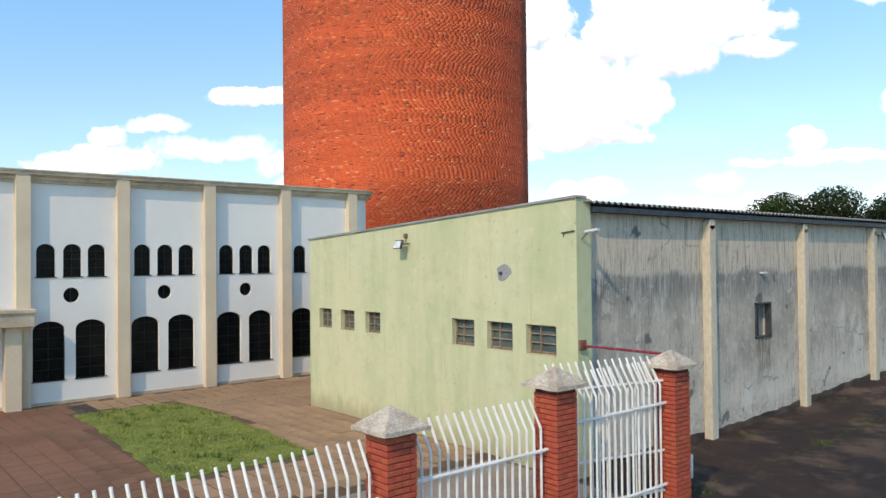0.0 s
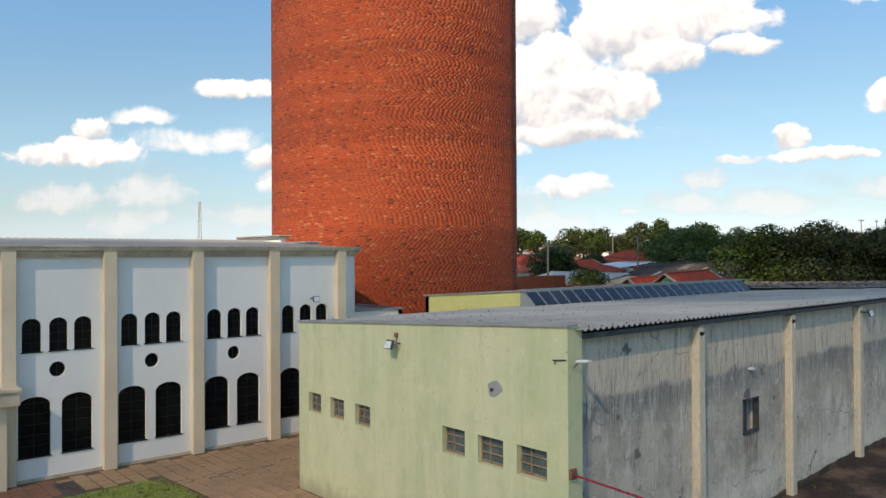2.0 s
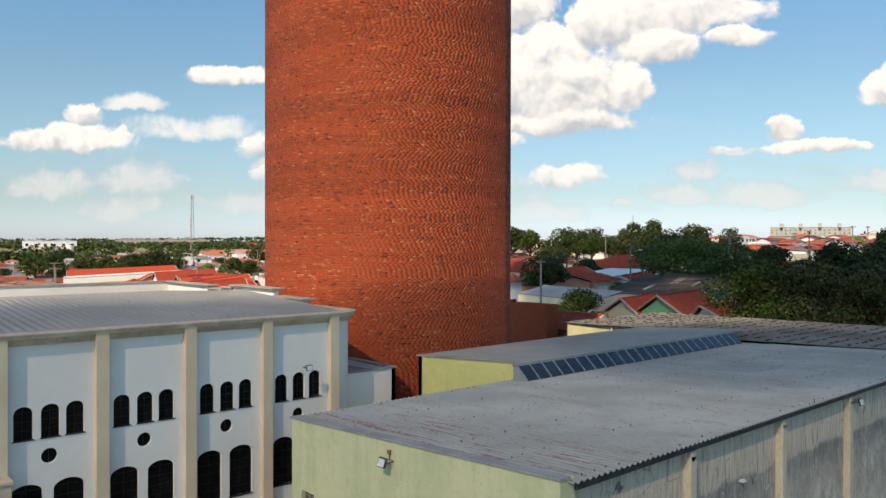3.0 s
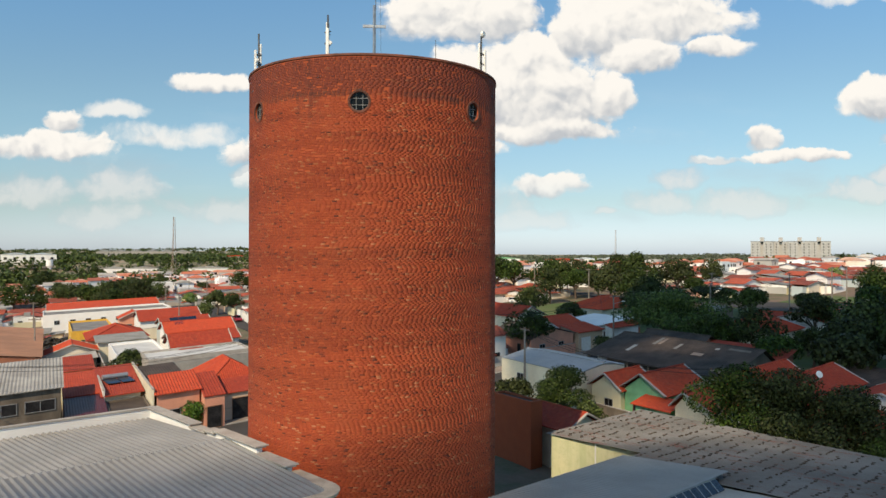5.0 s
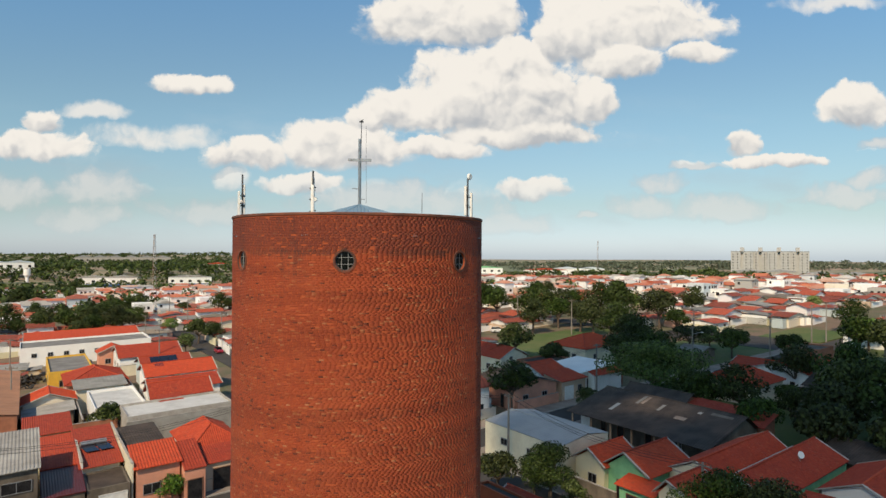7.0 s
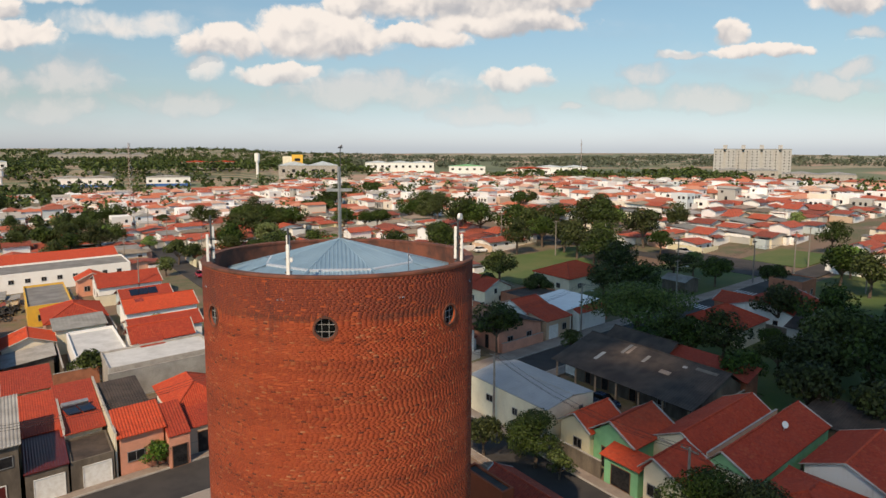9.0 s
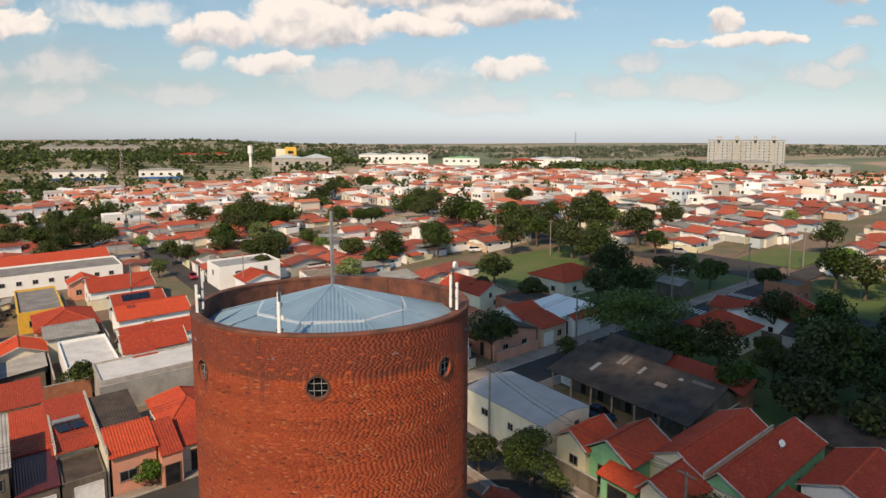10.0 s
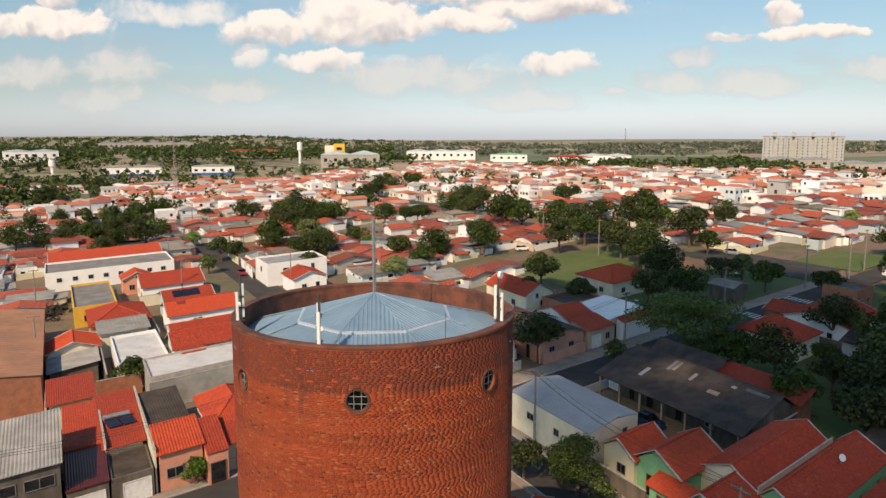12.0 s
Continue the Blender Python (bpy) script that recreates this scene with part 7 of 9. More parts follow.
house(-51.8, -29.6, 57.4, 69.9, 2.5, 4.5, "gable", "x", wall="concrete", roof="old_fibre", label="old long house with sooty fibre-cement roof", at=0.72, fv=((0.05, 0.3, 2.0, 1.8, "g"), (0.2, 0, 1.0, 2.0, "d"), (0.34, 0, 1.2, 2.0, "d"), (0.55, 0, 1.1, 2.0, "d"), (0.75, 0.8, 1.2, 1.1, "w")), fx=((0.5, 0.5, 1.4, 1.6, "w"),), pitch=0.36, amp=0.055, inset=2.4, posts=7)
house(-51.8, -41.0, 70.1, 75.0, 3.0, 4.4, "gable", "x", wall="block", roof="old_fibre", label="rear wing with sooty fibre-cement roof", pitch=0.3, amp=0.03)
house(-41.0, -29.0, 70.2, 73.6, 2.8, 3.8, "-v", wall="block", roof="clay", label="red tiled rear wing of the old house")

# along the long street, farther up
house(-76.5, -65.2, 58.2, 68.4, 2.9, 4.2, "gable", "x", wall="peach", roof="old_fibre", label="pink house with dark fibre-cement roof", fx=W2, fv=W, pitch=0.3, amp=0.03)
house(-78.0, -69.5, 69.0, 75.6, 3.2, 4.7, "gable", "v", label="house with red tile roof", fx=W)
house(-69.3, -64.6, 69.2, 75.6, 2.9, 3.7, "+x", label="orange tiled front of a house", fx=((0.3, 0, 2.4, 2.2, "g"), (0.75, 1, 1.1, 1.1, "w")))
house(-76.0, -66.2, 76.2, 86.0, 3.3, 3.8, "-v", wall="paint", roof="white", label="corner house with white sheet roof", fx=((0.3, 0, 2.6, 2.3, "d"), (0.7, 0, 2.2, 2.3, "d")), pitch=0.5, amp=0.03)
house(-66.0, -64.4, 78.0, 86.0, 2.8, 3.4, "+x", roof="clay", label="orange tiled shop awning", name="awning", ov=0.3)
house(-101.0, -87.0, 73.8, 81.5, 3.2, 5.0, "gable", "x", wall="cream_wall", label="cream house with dark red gable roof", fx=((0.4, 2.6, 0.8, 1.0, "w"), (0.6, 1.0, 1.2, 1.1, "w")), fv=W2)
house(-86.0, -78.5, 77.5, 88.0, 2.6, 2.9, "flat", wall="block", roof="old_fibre", label="bare brick outbuilding with flat roof")
house(-95.0, -83.5, 97.2, 112.0, 3.2, 5.4, "hip", wall="cream_wall", label="cream house with red hipped tile roof", fx=W2, fv=W2)
house(-53.0, -46.0, 107.0, 114.0, 3.0, 4.2, "gable", "x", wall="block", label="brick corner house with red tile roof", fv=W, fx=W)
house(-48.8, -37.2, 106.0, 121.0, 3.1, 4.8, "gable", "v", label="large house with dark red tile roof", fx=W2, fv=W)
house(-36.0, -27.0, 100.0, 112.0, 2.9, 4.4, "gable", "x", wall="paint", roof="old_fibre", label="house with dark fibre-cement roof", pitch=0.3, fv=W2)
house(-50.0, -40.0, 92.0, 101.0, 3.0, 5.2, "hip", label="house with dark red hipped roof among trees", fv=W2)
house(-53.4, -46.2, 132.8, 140.8, 3.6, 3.9, "flat", wall="block", roof="concrete", label="unfinished bare brick house", fx=W2, fv=W2)
house(-72.0, -66.0, 118.0, 124.0, 2.6, 3.4, "gable", "x", wall="concrete", roof="pale_fibre", label="grey kiosk at the park corner", name="kiosk")
house(-33.4, -28.2, 24.9, 26.2, 4.6, 4.8, "flat", wall="mortar", roof="old_fibre", label="dark red brick block behind the tower", name="outbuilding")
house(-33.0, -25.6, 26.6, 30.6, 2.9, 4.0, "gable", "x", wall="cream_wall", label="low house with dark red roof behind the tower", fv=((0.85, 1.2, 0.6, 0.6, "w"),))


def goal_post():
    q = sk(-110.0, 152.0)
    t = thing("goal_post", "white steel goal frame on the clay court", "goal", at=(q.x, q.y, GZ))
    for a, b in (((-1.8, 0, 0), (-1.8, 0, 2.3)), ((1.8, 0, 0), (1.8, 0, 2.3)), ((-1.8, 0, 2.3), (1.8, 0, 2.3))):
        bm = bmesh.new()
        rod(bm, a, b, 0.07, n=8)
        part("post" if a[2] != b[2] else "crossbar", bm, "white_metal", t)


goal_post()


def roof_patches():
    """Loose replacement sheets lying on the old house's roof."""
    rng = random.Random(41)
    for k, (x, v, w, d, mat) in enumerate(((-50.6, 68.0, 2.2, 1.6, "kerb"), (-44.5, 63.5, 0.5, 2.6, "pale_fibre"), (-43.8, 63.8, 0.5, 2.2, "tan_fibre"), (-40.6, 63.0, 0.5, 1.8, "pale_fibre"), (-37.2, 62.0, 1.6, 0.8, "tan_fibre"), (-33.5, 65.0, 3.0, 0.6, "tan_fibre"), (-46.8, 60.2, 0.6, 2.2, "pale_fibre"), (-35.2, 64.6, 0.6, 0.5, "kerb"))):
        t = thing("roof_sheet", "loose pale replacement sheet on the sooty roof", "roof sheet", "loose roof sheets")
        def lie(xx, vv, zz):
            m = 57.0 + 13.3 * 0.72
            h = 2.5 + 2.0 * (vv - 57.0) / (m - 57.0) if vv < m else 4.5 - 2.0 * (vv - m) / (70.3 - m)
            return sk(xx, vv, h + 0.06 + zz)
        bm = bmesh.new()
        box(bm, x, v, 0, x + w, v + d, 0.03, lie)
        part("sheet", bm, mat, t)


roof_patches()


# ---------------------------------------------------------------- details on and between the houses
def garden_wall(x0, v0, x1, v1, h, mat="concrete", label="stained rendered garden wall"):
    t = thing("garden_wall", label, "wall", "garden walls")
    bm = bmesh.new()
    if abs(x1 - x0) > abs(v1 - v0):
        box(bm, x0, v0 - 0.08, GZ - 0.3, x1, v0 + 0.08, GZ + h, lambda x, v, z: sk(x, v, z))
    else:
        box(bm, x0 - 0.08, v0, GZ - 0.3, x0 + 0.08, v1, GZ + h, lambda x, v, z: sk(x, v, z))
    part("wall", bm, mat, t)
    bm = bmesh.new()
    if abs(x1 - x0) > abs(v1 - v0):
        box(bm, x0, v0 - 0.11, GZ + h, x1, v0 + 0.11, GZ + h + 0.06, lambda x, v, z: sk(x, v, z))
    else:
        box(bm, x0 - 0.11, v0, GZ + h, x0 + 0.11, v1, GZ + h + 0.06, lambda x, v, z: sk(x, v, z))
    part("coping", bm, "kerb", t)


for a in ((-82, 1.15, -62.6, 1.15, 4.3, "cream_wall"), (-81.5, -2.98, -68, -2.98, 3.9, "white"), (-92, -8.4, -72, -8.4, 2.6, "block"), (-92, -2.6, -92, 3.0, 2.6, "block"), (-84.5, 3.2, -84.5, 17.5, 3.4, "pale_fibre"), (-62.5, 8.1, -62.5, 13.4, 1.3, "white"), (-110, -1.2, -94, -1.2, 2.6, "concrete"), (-130, 8.0, -112, 8.0, 2.4, "white"), (-154, 4.2, -132, 4.2, 2.2, "white"), (-141.5, 8, -141.5, 21, 2.0, "cream_wall"), (-64.3, 58, -64.3, 68, 1.6, "peach"), (-86.5, 70, -78.5, 70, 2.4, "block"), (-87.2, 88.6, -66, 88.6, 2.2, "block"), (-29.2, 57, -29.2, 73, 2.0, "concrete"), (-17, 41.2, -8, 41.2, 1.9, "cream_wall"), (-37.8, 41.2, -30.5, 41.2, 1.6, "concrete"), (-53, 103, -28, 103, 2.0, "concrete"), (-51.9, 75.4, -30, 75.4, 2.0, "block"), (-22.1, 47.2, -22.1, 63.0, 3.75, "cream_wall"), (-28.4, 46.9, -22.2, 46.9, 3.3, "cream_wall"), (-21.9, 46.5, -17.0, 46.5, 3.3, "cream_wall")):
    garden_wall(*a)


def solar_heater():
    t = thing("solar_water_heater", "solar water heater with grey tank on red roof", "solar heater")
    c = sk(-73.5, -1.2, 3.62)
    bm = bmesh.new()
    rod(bm, c + Vector((-0.9, -1.3, 0.35)), c + Vector((-0.9, 1.3, 0.35)), 0.26, n=14)
    part("tank", bm, "steel", t)
    for k in range(2):
        bm = bmesh.new()
        box(bm, -0.6, -1.4 + 1.45 * k, 0.05, 1.2, -0.1 + 1.45 * k, 0.12, lambda x, y, z: (c.x + x, c.y + y, c.z + z - 0.12 * x))
        part("collector", bm, "solar_panel", t)
    bm = bmesh.new()
    for y in (-1.2, 1.2):
        rod(bm, c + Vector((-0.9, y, -0.3)), c + Vector((-0.9, y, 0.3)), 0.03, n=6)
        rod(bm, c + Vector((1.1, y, -0.45)), c + Vector((1.1, y, 0.0)), 0.03, n=6)
    part("frame", bm, "steel", t)


solar_heater()


def solar_panels(x, v, z, nx, nv, tilt, label):
    t = thing("solar_array", label, "solar panel", "rooftop solar panels")
    for i in range(nx):
        for j in range(nv):
            bm = bmesh.new()
            box(bm, x + 1.1 * i, v + 1.7 * j, 0, x + 1.1 * i + 1.04, v + 1.7 * j + 1.62, 0.05, lambda a, b, c: sk(a, b, z + tilt * (a - x) + c))
            part("panel", bm, "solar_panel", t)


solar_panels(-128.6, 12.6, 4.72, 2, 3, -0.33, "dark solar panels on an orange tile roof")
solar_panels(-119.4, 12.0, 4.78, 1, 1, -0.36, "dark solar panel on an orange tile roof")


def tyre_pile():
    t = thing("tyre_heap", "heap of old black tyres on the grass", "tyres", kind="stuff")
    rng = random.Random(8)
    bm = bmesh.new()
    for k in range(150):
        x, v = rng.gauss(-147.5, 3.0), rng.gauss(-9.5, 2.0)
        q = sk(x, v)
        h = max(0.15, 1.3 - 0.09 * ((x + 147.5) ** 2 + (v + 9.5) ** 2) * 0.6) * rng.random()
        m = Matrix.Translation((q.x, q.y, GZ + 0.15 + h)) @ Euler((rng.uniform(-0.9, 0.9), rng.uniform(-0.9, 0.9), 0)).to_matrix().to_4x4()
        R0, r0 = 0.42, 0.15
        ring = [[m @ Vector(((R0 + r0 * math.cos(b)) * math.cos(a), (R0 + r0 * math.cos(b)) * math.sin(a), r0 * math.sin(b))) for b in (2 * math.pi * j / 5 for j in range(6))] for a in (2 * math.pi * i / 10 for i in range(11))]
        sheet(bm, ring)
    part("tyres", bm, "rubber", t, smooth=True)


tyre_pile()


def utility_pole(x, y, h, arms=1, lamp=0.0, ang=0.0, label="grey concrete utility pole with wires"):
    t = thing("utility_pole", label, "pole", "utility poles along the streets", at=(x, y, land(x, y)))
    t.rotation_euler = (0, 0, ang)
    bm = bmesh.new()
    rod(bm, (0, 0, -0.2), (0, 0, h), 0.16, 0.10, n=8)
    part("post", bm, "timber", t)
    for k in range(arms):
        bm = bmesh.new()
        box(bm, -0.9, -0.05, h - 0.3 - 0.8 * k, 0.9, 0.05, h - 0.18 - 0.8 * k)
        arm = part("crossarm", bm, "timber", t)
        for s in (-0.8, -0.3, 0.3, 0.8):
            bm = bmesh.new()
            rod(bm, (s, 0, h - 0.18 - 0.8 * k), (s, 0, h - 0.02 - 0.8 * k), 0.05, n=6)
            part("insulator", bm, "rust", arm)
    if lamp:
        bm = bmesh.new()
        rod(bm, (0, 0, h - 1.4), (0, -lamp, h - 0.9), 0.03, n=6)
        part("lamp_arm", bm, "steel", t)
        bm = bmesh.new()
        box(bm, -0.1, -lamp - 0.5, h - 0.95, 0.1, -lamp, h - 0.85)
        part("lamp_head", bm, "lamp_glass", t)
    return t


def wires(p, q, n, label="sagging dark overhead wires between poles"):
    t = thing("overhead_wires", label, "wires", "overhead wires")
    p, q = Vector(p), Vector(q)
    side = (q - p).cross(Vector((0, 0, 1))).normalized()
    for k in range(n):
        o = side * (0.35 * (k - (n - 1) / 2)) - Vector((0, 0, 0.35 * (k % 2)))
        bm = bmesh.new()
        pts = [p.lerp(q, i / 8) + o - Vector((0, 0, 1.2 * (1 - (2 * i / 8 - 1) ** 2))) for i in range(9)]
        up = Vector((0, 0, 0.018))
        across = side * 0.018
        sheet(bm, [[c + up for c in pts], [c + across for c in pts], [c - up for c in pts], [c - across for c in pts], [c + up for c in pts]])
        bmesh.ops.remove_doubles(bm, verts=bm.verts, dist=1e-4)
        part("wire", bm, "rubber", t)


poles_a = [(-61.6, 2.0), (-61.6, 30.0), (-61.7, 58.0), (-61.7, 92.0), (-61.8, 124.0), (-61.8, 160.0), (-61.8, 195.0)]
for i, (x, y) in enumerate(poles_a):
    utility_pole(x, y, 8.6, 1, 1.6, radians(90))
for a, b in zip(poles_a, poles_a[1:]):
    wires((a[0], a[1], 8.4), (b[0], b[1], 8.4), 3)
poles_b = [(-46.4, 52.7, 8.3), (-20.0, 45.4, 7.2), (8.0, 38.0, 7.2)]
for x, y, h in poles_b:
    utility_pole(x, y, h, 1, 0.0, radians(-15))
wires((-46.4, 52.7, 8.0), (-20, 45.4, 6.9), 3)
wires((-46.4, 52.7, 8.0), (-61.6, 58.0, 8.0), 2)
wires((-20, 45.4, 6.9), (8, 38, 6.9), 3)
for x, y in ((-75.0, 150.0), (-98.0, 160.0), (-120.0, 165.0), (-146.0, 172.0), (-60.0, 180.0), (-95.0, 66.0), (-135.0, 76.0), (-175.0, 86.0), (-220.0, 98.0), (-260.0, 110.0), (-142.0, 55.0), (-180.0, 68.0), (-150.0, 30.0), (-110.0, 20.0), (-40.0, 165.0), (-26.0, 130.0)):
    utility_pole(x, y, 9.0, 1, 1.5 if int(x) % 2 else 0.0, radians(75))


def car(x, v, yaw, paint, label):
    q = sk(x, v)
    t = thing("car", label, "car", "parked cars", at=(q.x, q.y, GZ + 0.04))
    t.rotation_euler = (0, 0, radians(yaw))
    def hull(stations):
        bm = bmesh.new()
        rows = []
        for xx, w, z0, z1 in stations:
            rows.append([(xx, -w, z0), (xx, -w * 1.04, (z0 + z1) / 2), (xx, -w * 0.94, z1), (xx, w * 0.94, z1), (xx, w * 1.04, (z0 + z1) / 2), (xx, w, z0), (xx, -w, z0)])
        vs = sheet(bm, rows)
        bm.faces.new(vs[0][:-1])
        bm.faces.new(vs[-1][:-1][::-1])
        bmesh.ops.recalc_face_normals(bm, faces=bm.faces)
        return bm
    part("body", hull([(-2.05, 0.7, 0.4, 0.8), (-1.95, 0.8, 0.25, 0.92), (-0.9, 0.84, 0.22, 0.98), (0.9, 0.84, 0.22, 0.95), (1.8, 0.8, 0.25, 0.82), (2.05, 0.66, 0.4, 0.68)]), paint, t, smooth=False)
    cab = part("cabin", hull([(-1.75, 0.72, 0.9, 0.95), (-1.25, 0.66, 0.9, 1.42), (0.2, 0.66, 0.9, 1.45), (0.95, 0.7, 0.9, 0.96)]), "glass", t)
    part("roof_panel", hull([(-1.2, 0.6, 1.41, 1.46), (0.15, 0.6, 1.43, 1.48)]), paint, cab)
    for a in (-1.25, 1.3):
        for b in (-0.78, 0.78):
            bm = bmesh.new()
            rod(bm, (a, b - 0.1, 0.3), (a, b + 0.1, 0.3), 0.31, n=16)
            w = part("wheel", bm, "rubber", t)
            bm = bmesh.new()
            rod(bm, (a, b - 0.11, 0.3), (a, b + 0.11, 0.3), 0.18, n=12)
            part("rim", bm, "steel", w)
    for b in (-0.55, 0.55):
        bm = bmesh.new()
        box(bm, 1.98, b - 0.14, 0.58, 2.04, b + 0.14, 0.7)
        part("headlight", bm, "lamp_glass", t)
        bm = bmesh.new()
        box(bm, -2.08, b - 0.14, 0.6, -2.0, b + 0.14, 0.75)
        part("tail_light", bm, "car_red", t)


car(-33.5, 52.6, -15, "car_blue", "dark blue car parked by the old house")
car(-30.9, 54.6, -20, "car_red", "dark red car parked by the old house")
car(-41.0, 55.4, -12, "car_blue", "dark car under the long house's eaves")
car(-127.0, 161.5, -12, "car_white", "white car parked at the park edge")
car(-118.0, 162.5, 168, "car_white", "white pickup parked beside the avenue")
car(-95.5, 168.0, -12, "car_paint", "silver car parked beside the avenue")
car(-159.0, 34.0, -15, "car_red", "red car on the side street")
car(-66.5, 74.0, 90, "car_white", "white car in front of a house")
car(-140.0, 118.0, 70, "car_white", "white van parked behind houses")
car(-118.0, 85.0, 20, "car_white", "white car parked under trees")


# ---------------------------------------------------------------- trees
def leaf_cloud(rng, blobs, count, size):
    """Small leaf sprays on and in a set of lobes: (centre, radii)."""
    verts, faces = [], []
    total = sum(b[1][0] * b[1][1] for b in blobs)
    for c, r in blobs:
        for k in range(int(count * r[0] * r[1] / total)):
            d = Vector((rng.gauss(0, 1), rng.gauss(0, 1), rng.gauss(0.15, 1))).normalized()
            w = 0.62 + 0.42 * rng.random() ** 0.6
            w *= 1 + 0.22 * noise.noise(Vector((d.x * 2.2 + c[0], d.y * 2.2 + c[1], d.z * 2.2)))
            p = Vector((c[0] + d.x * r[0] * w, c[1] + d.y * r[1] * w, c[2] + d.z * r[2] * w))
            t = (d + Vector((rng.uniform(-1, 1), rng.uniform(-1, 1), rng.uniform(-0.6, 1))) * 0.9).normalized()
            a = t.cross(Vector((rng.uniform(-1, 1), rng.uniform(-1, 1), rng.uniform(-1, 1)))).normalized()
            b = t.cross(a)
            s = size * rng.uniform(0.6, 1.3)
            i = len(verts)
            verts += [p - a * s, p + b * s * 0.55, p + a * s, p - b * s * 0.55]
            faces.append((i, i + 1, i + 2, i + 3))
    return verts, faces


def make_tree(seed, h, r, mat, count=1500, flat=0.75, label="broad dark green leafy tree", trunk=0.35, size=0.26, spread=1.0):
    rng = random.Random(seed)
    t = thing("tree", label, "tree", "street and garden trees")
    bm = bmesh.new()
    th = h * trunk
    rod(bm, (0, 0, -0.3), (0.05 * h * rng.uniform(-0.5, 0.5), 0.03 * h, th), 0.05 * r + 0.08, 0.035 * r + 0.05, n=8)
    blobs = []
    crown = (h - th * 0.75) / 2
    n = 9
    for k in range(n):
        a = 2 * math.pi * k / n + rng.uniform(-0.4, 0.4)
        q = rng.uniform(0.35, 0.72) * r * spread
        z = h - crown + crown * rng.uniform(-0.55, 0.42)
        rr = r * rng.uniform(0.30, 0.52)
        blobs.append(((q * math.cos(a), q * math.sin(a), z), (rr, rr, rr * flat)))
        rod(bm, (0, 0, th * 0.85), (q * 0.8 * math.cos(a), q * 0.8 * math.sin(a), z - 0.2 * rr), 0.03 * r + 0.03, 0.012 * r + 0.015, n=5)
    for k in range(4):
        rr = r * rng.uniform(0.34, 0.5)
        blobs.append(((rng.uniform(-0.3, 0.3) * r, rng.uniform(-0.3, 0.3) * r, h - rr * flat - rng.uniform(0, 0.12) * h), (rr, rr, rr * flat)))
    part("trunk", bm, "bark", t)
    v, f = leaf_cloud(rng, blobs, count, size)
    me = bpy.data.meshes.new("crown")
    me.from_pydata(v, [], f)
    me.materials.append(M[mat])
    o = new("crown", me)
    o.parent = t
    return t


def at_ground(x, y, turn=0.0, s=1.0):
    return Matrix.LocRotScale(on_slope((x, y, land(x, y))), Euler((0, 0, turn)), None)


near_leafy = dict(count=14000, size=0.1)
protos = [make_tree(21, 8.0, 4.2, "leaf_dark", 2600, label="broad dense dark green tree"),
          make_tree(22, 6.2, 3.1, "leaf_dark", 2400, label="round dark green garden tree"),
          make_tree(23, 9.5, 4.6, "leaf_dark", 2700, trunk=0.4, label="tall dark green tree with open trunk"),
          make_tree(24, 4.2, 2.1, "leaf", 1300, trunk=0.3, size=0.2, label="small bushy green garden tree"),
          make_tree(25, 7.0, 3.8, "leaf_pale", 2000, flat=0.6, label="light green wide spreading tree"),
          make_tree(26, 9.0, 5.2, "leaf_dark", 2600, flat=0.4, trunk=0.6, label="flat-topped umbrella-shaped dark tree"),
          make_tree(27, 7.9, 3.6, "leaf_dark", label="dense glossy green mango tree", trunk=0.3, **near_leafy),
          make_tree(28, 6.0, 3.2, "leaf_dark", label="round dense dark green tree", trunk=0.28, count=9000, size=0.105),
          make_tree(29, 9.6, 8.2, "leaf", label="very broad layered green shade tree", trunk=0.36, count=9500, size=0.2, flat=0.42, spread=1.05)]
used = [False] * len(protos)


def plant(kind, x, y, turn=None, scale=1.0):
    turn = (x * 1.7 + y * 0.9) % 6.28 if turn is None else turn
    if not used[kind]:
        used[kind] = True
        protos[kind].matrix_basis = at_ground(x, y, turn)
        protos[kind].scale = (scale,) * 3
        return
    o = copy_thing(protos[kind], at_ground(x, y, turn))
    o.scale = (scale,) * 3


# behind the hall and along the side street
for k, x, y, s in ((6, -15.2, 40.4, 1.12), (6, -11.6, 39.9, 1.12), (6, -8.0, 39.4, 1.02), (6, -4.2, 38.8, 0.96), (7, -36.2, 46.9, 1.0), (7, -38.8, 47.8, 0.72), (3, -33.0, 46.4, 0.7), (3, -61.9, 21.6, 0.72), (1, -41.5, 45.5, 0.7)):
    plant(k, x, y, scale=s)
# dense grove behind the old house
rg = random.Random(31)
for k, x, y, s in ((8, -53.5, 96.0, 1.0), (2, -46.5, 92.5, 0.70), (0, -42.5, 91.0, 0.85), (2, -38.0, 91.5, 0.85), (0, -48.5, 88.5, 0.6), (0, -31.0, 93.0, 0.70), (2, -26.0, 91.0, 0.75), (0, -24.0, 86.0, 1.0), (2, -19.0, 90.0, 1.1), (0, -26.0, 100.0, 1.1), (1, -36.0, 104.0, 0.6), (2, -16.0, 99.0, 0.9), (0, -12.0, 84.0, 1.0), (1, -22.0, 78.0, 1.1), (1, -14.0, 77.0, 1.1), (0, -8.0, 92.0, 1.1), (2, -30.0, 110.0, 1.05), (0, -20.0, 112.0, 1.1), (0, -40.0, 117.0, 1.0), (2, -10.0, 106.0, 1.1), (1, -31.5, 82.5, 0.9), (3, -58.0, 84.0, 0.8)):
    plant(k, x, y, scale=s)
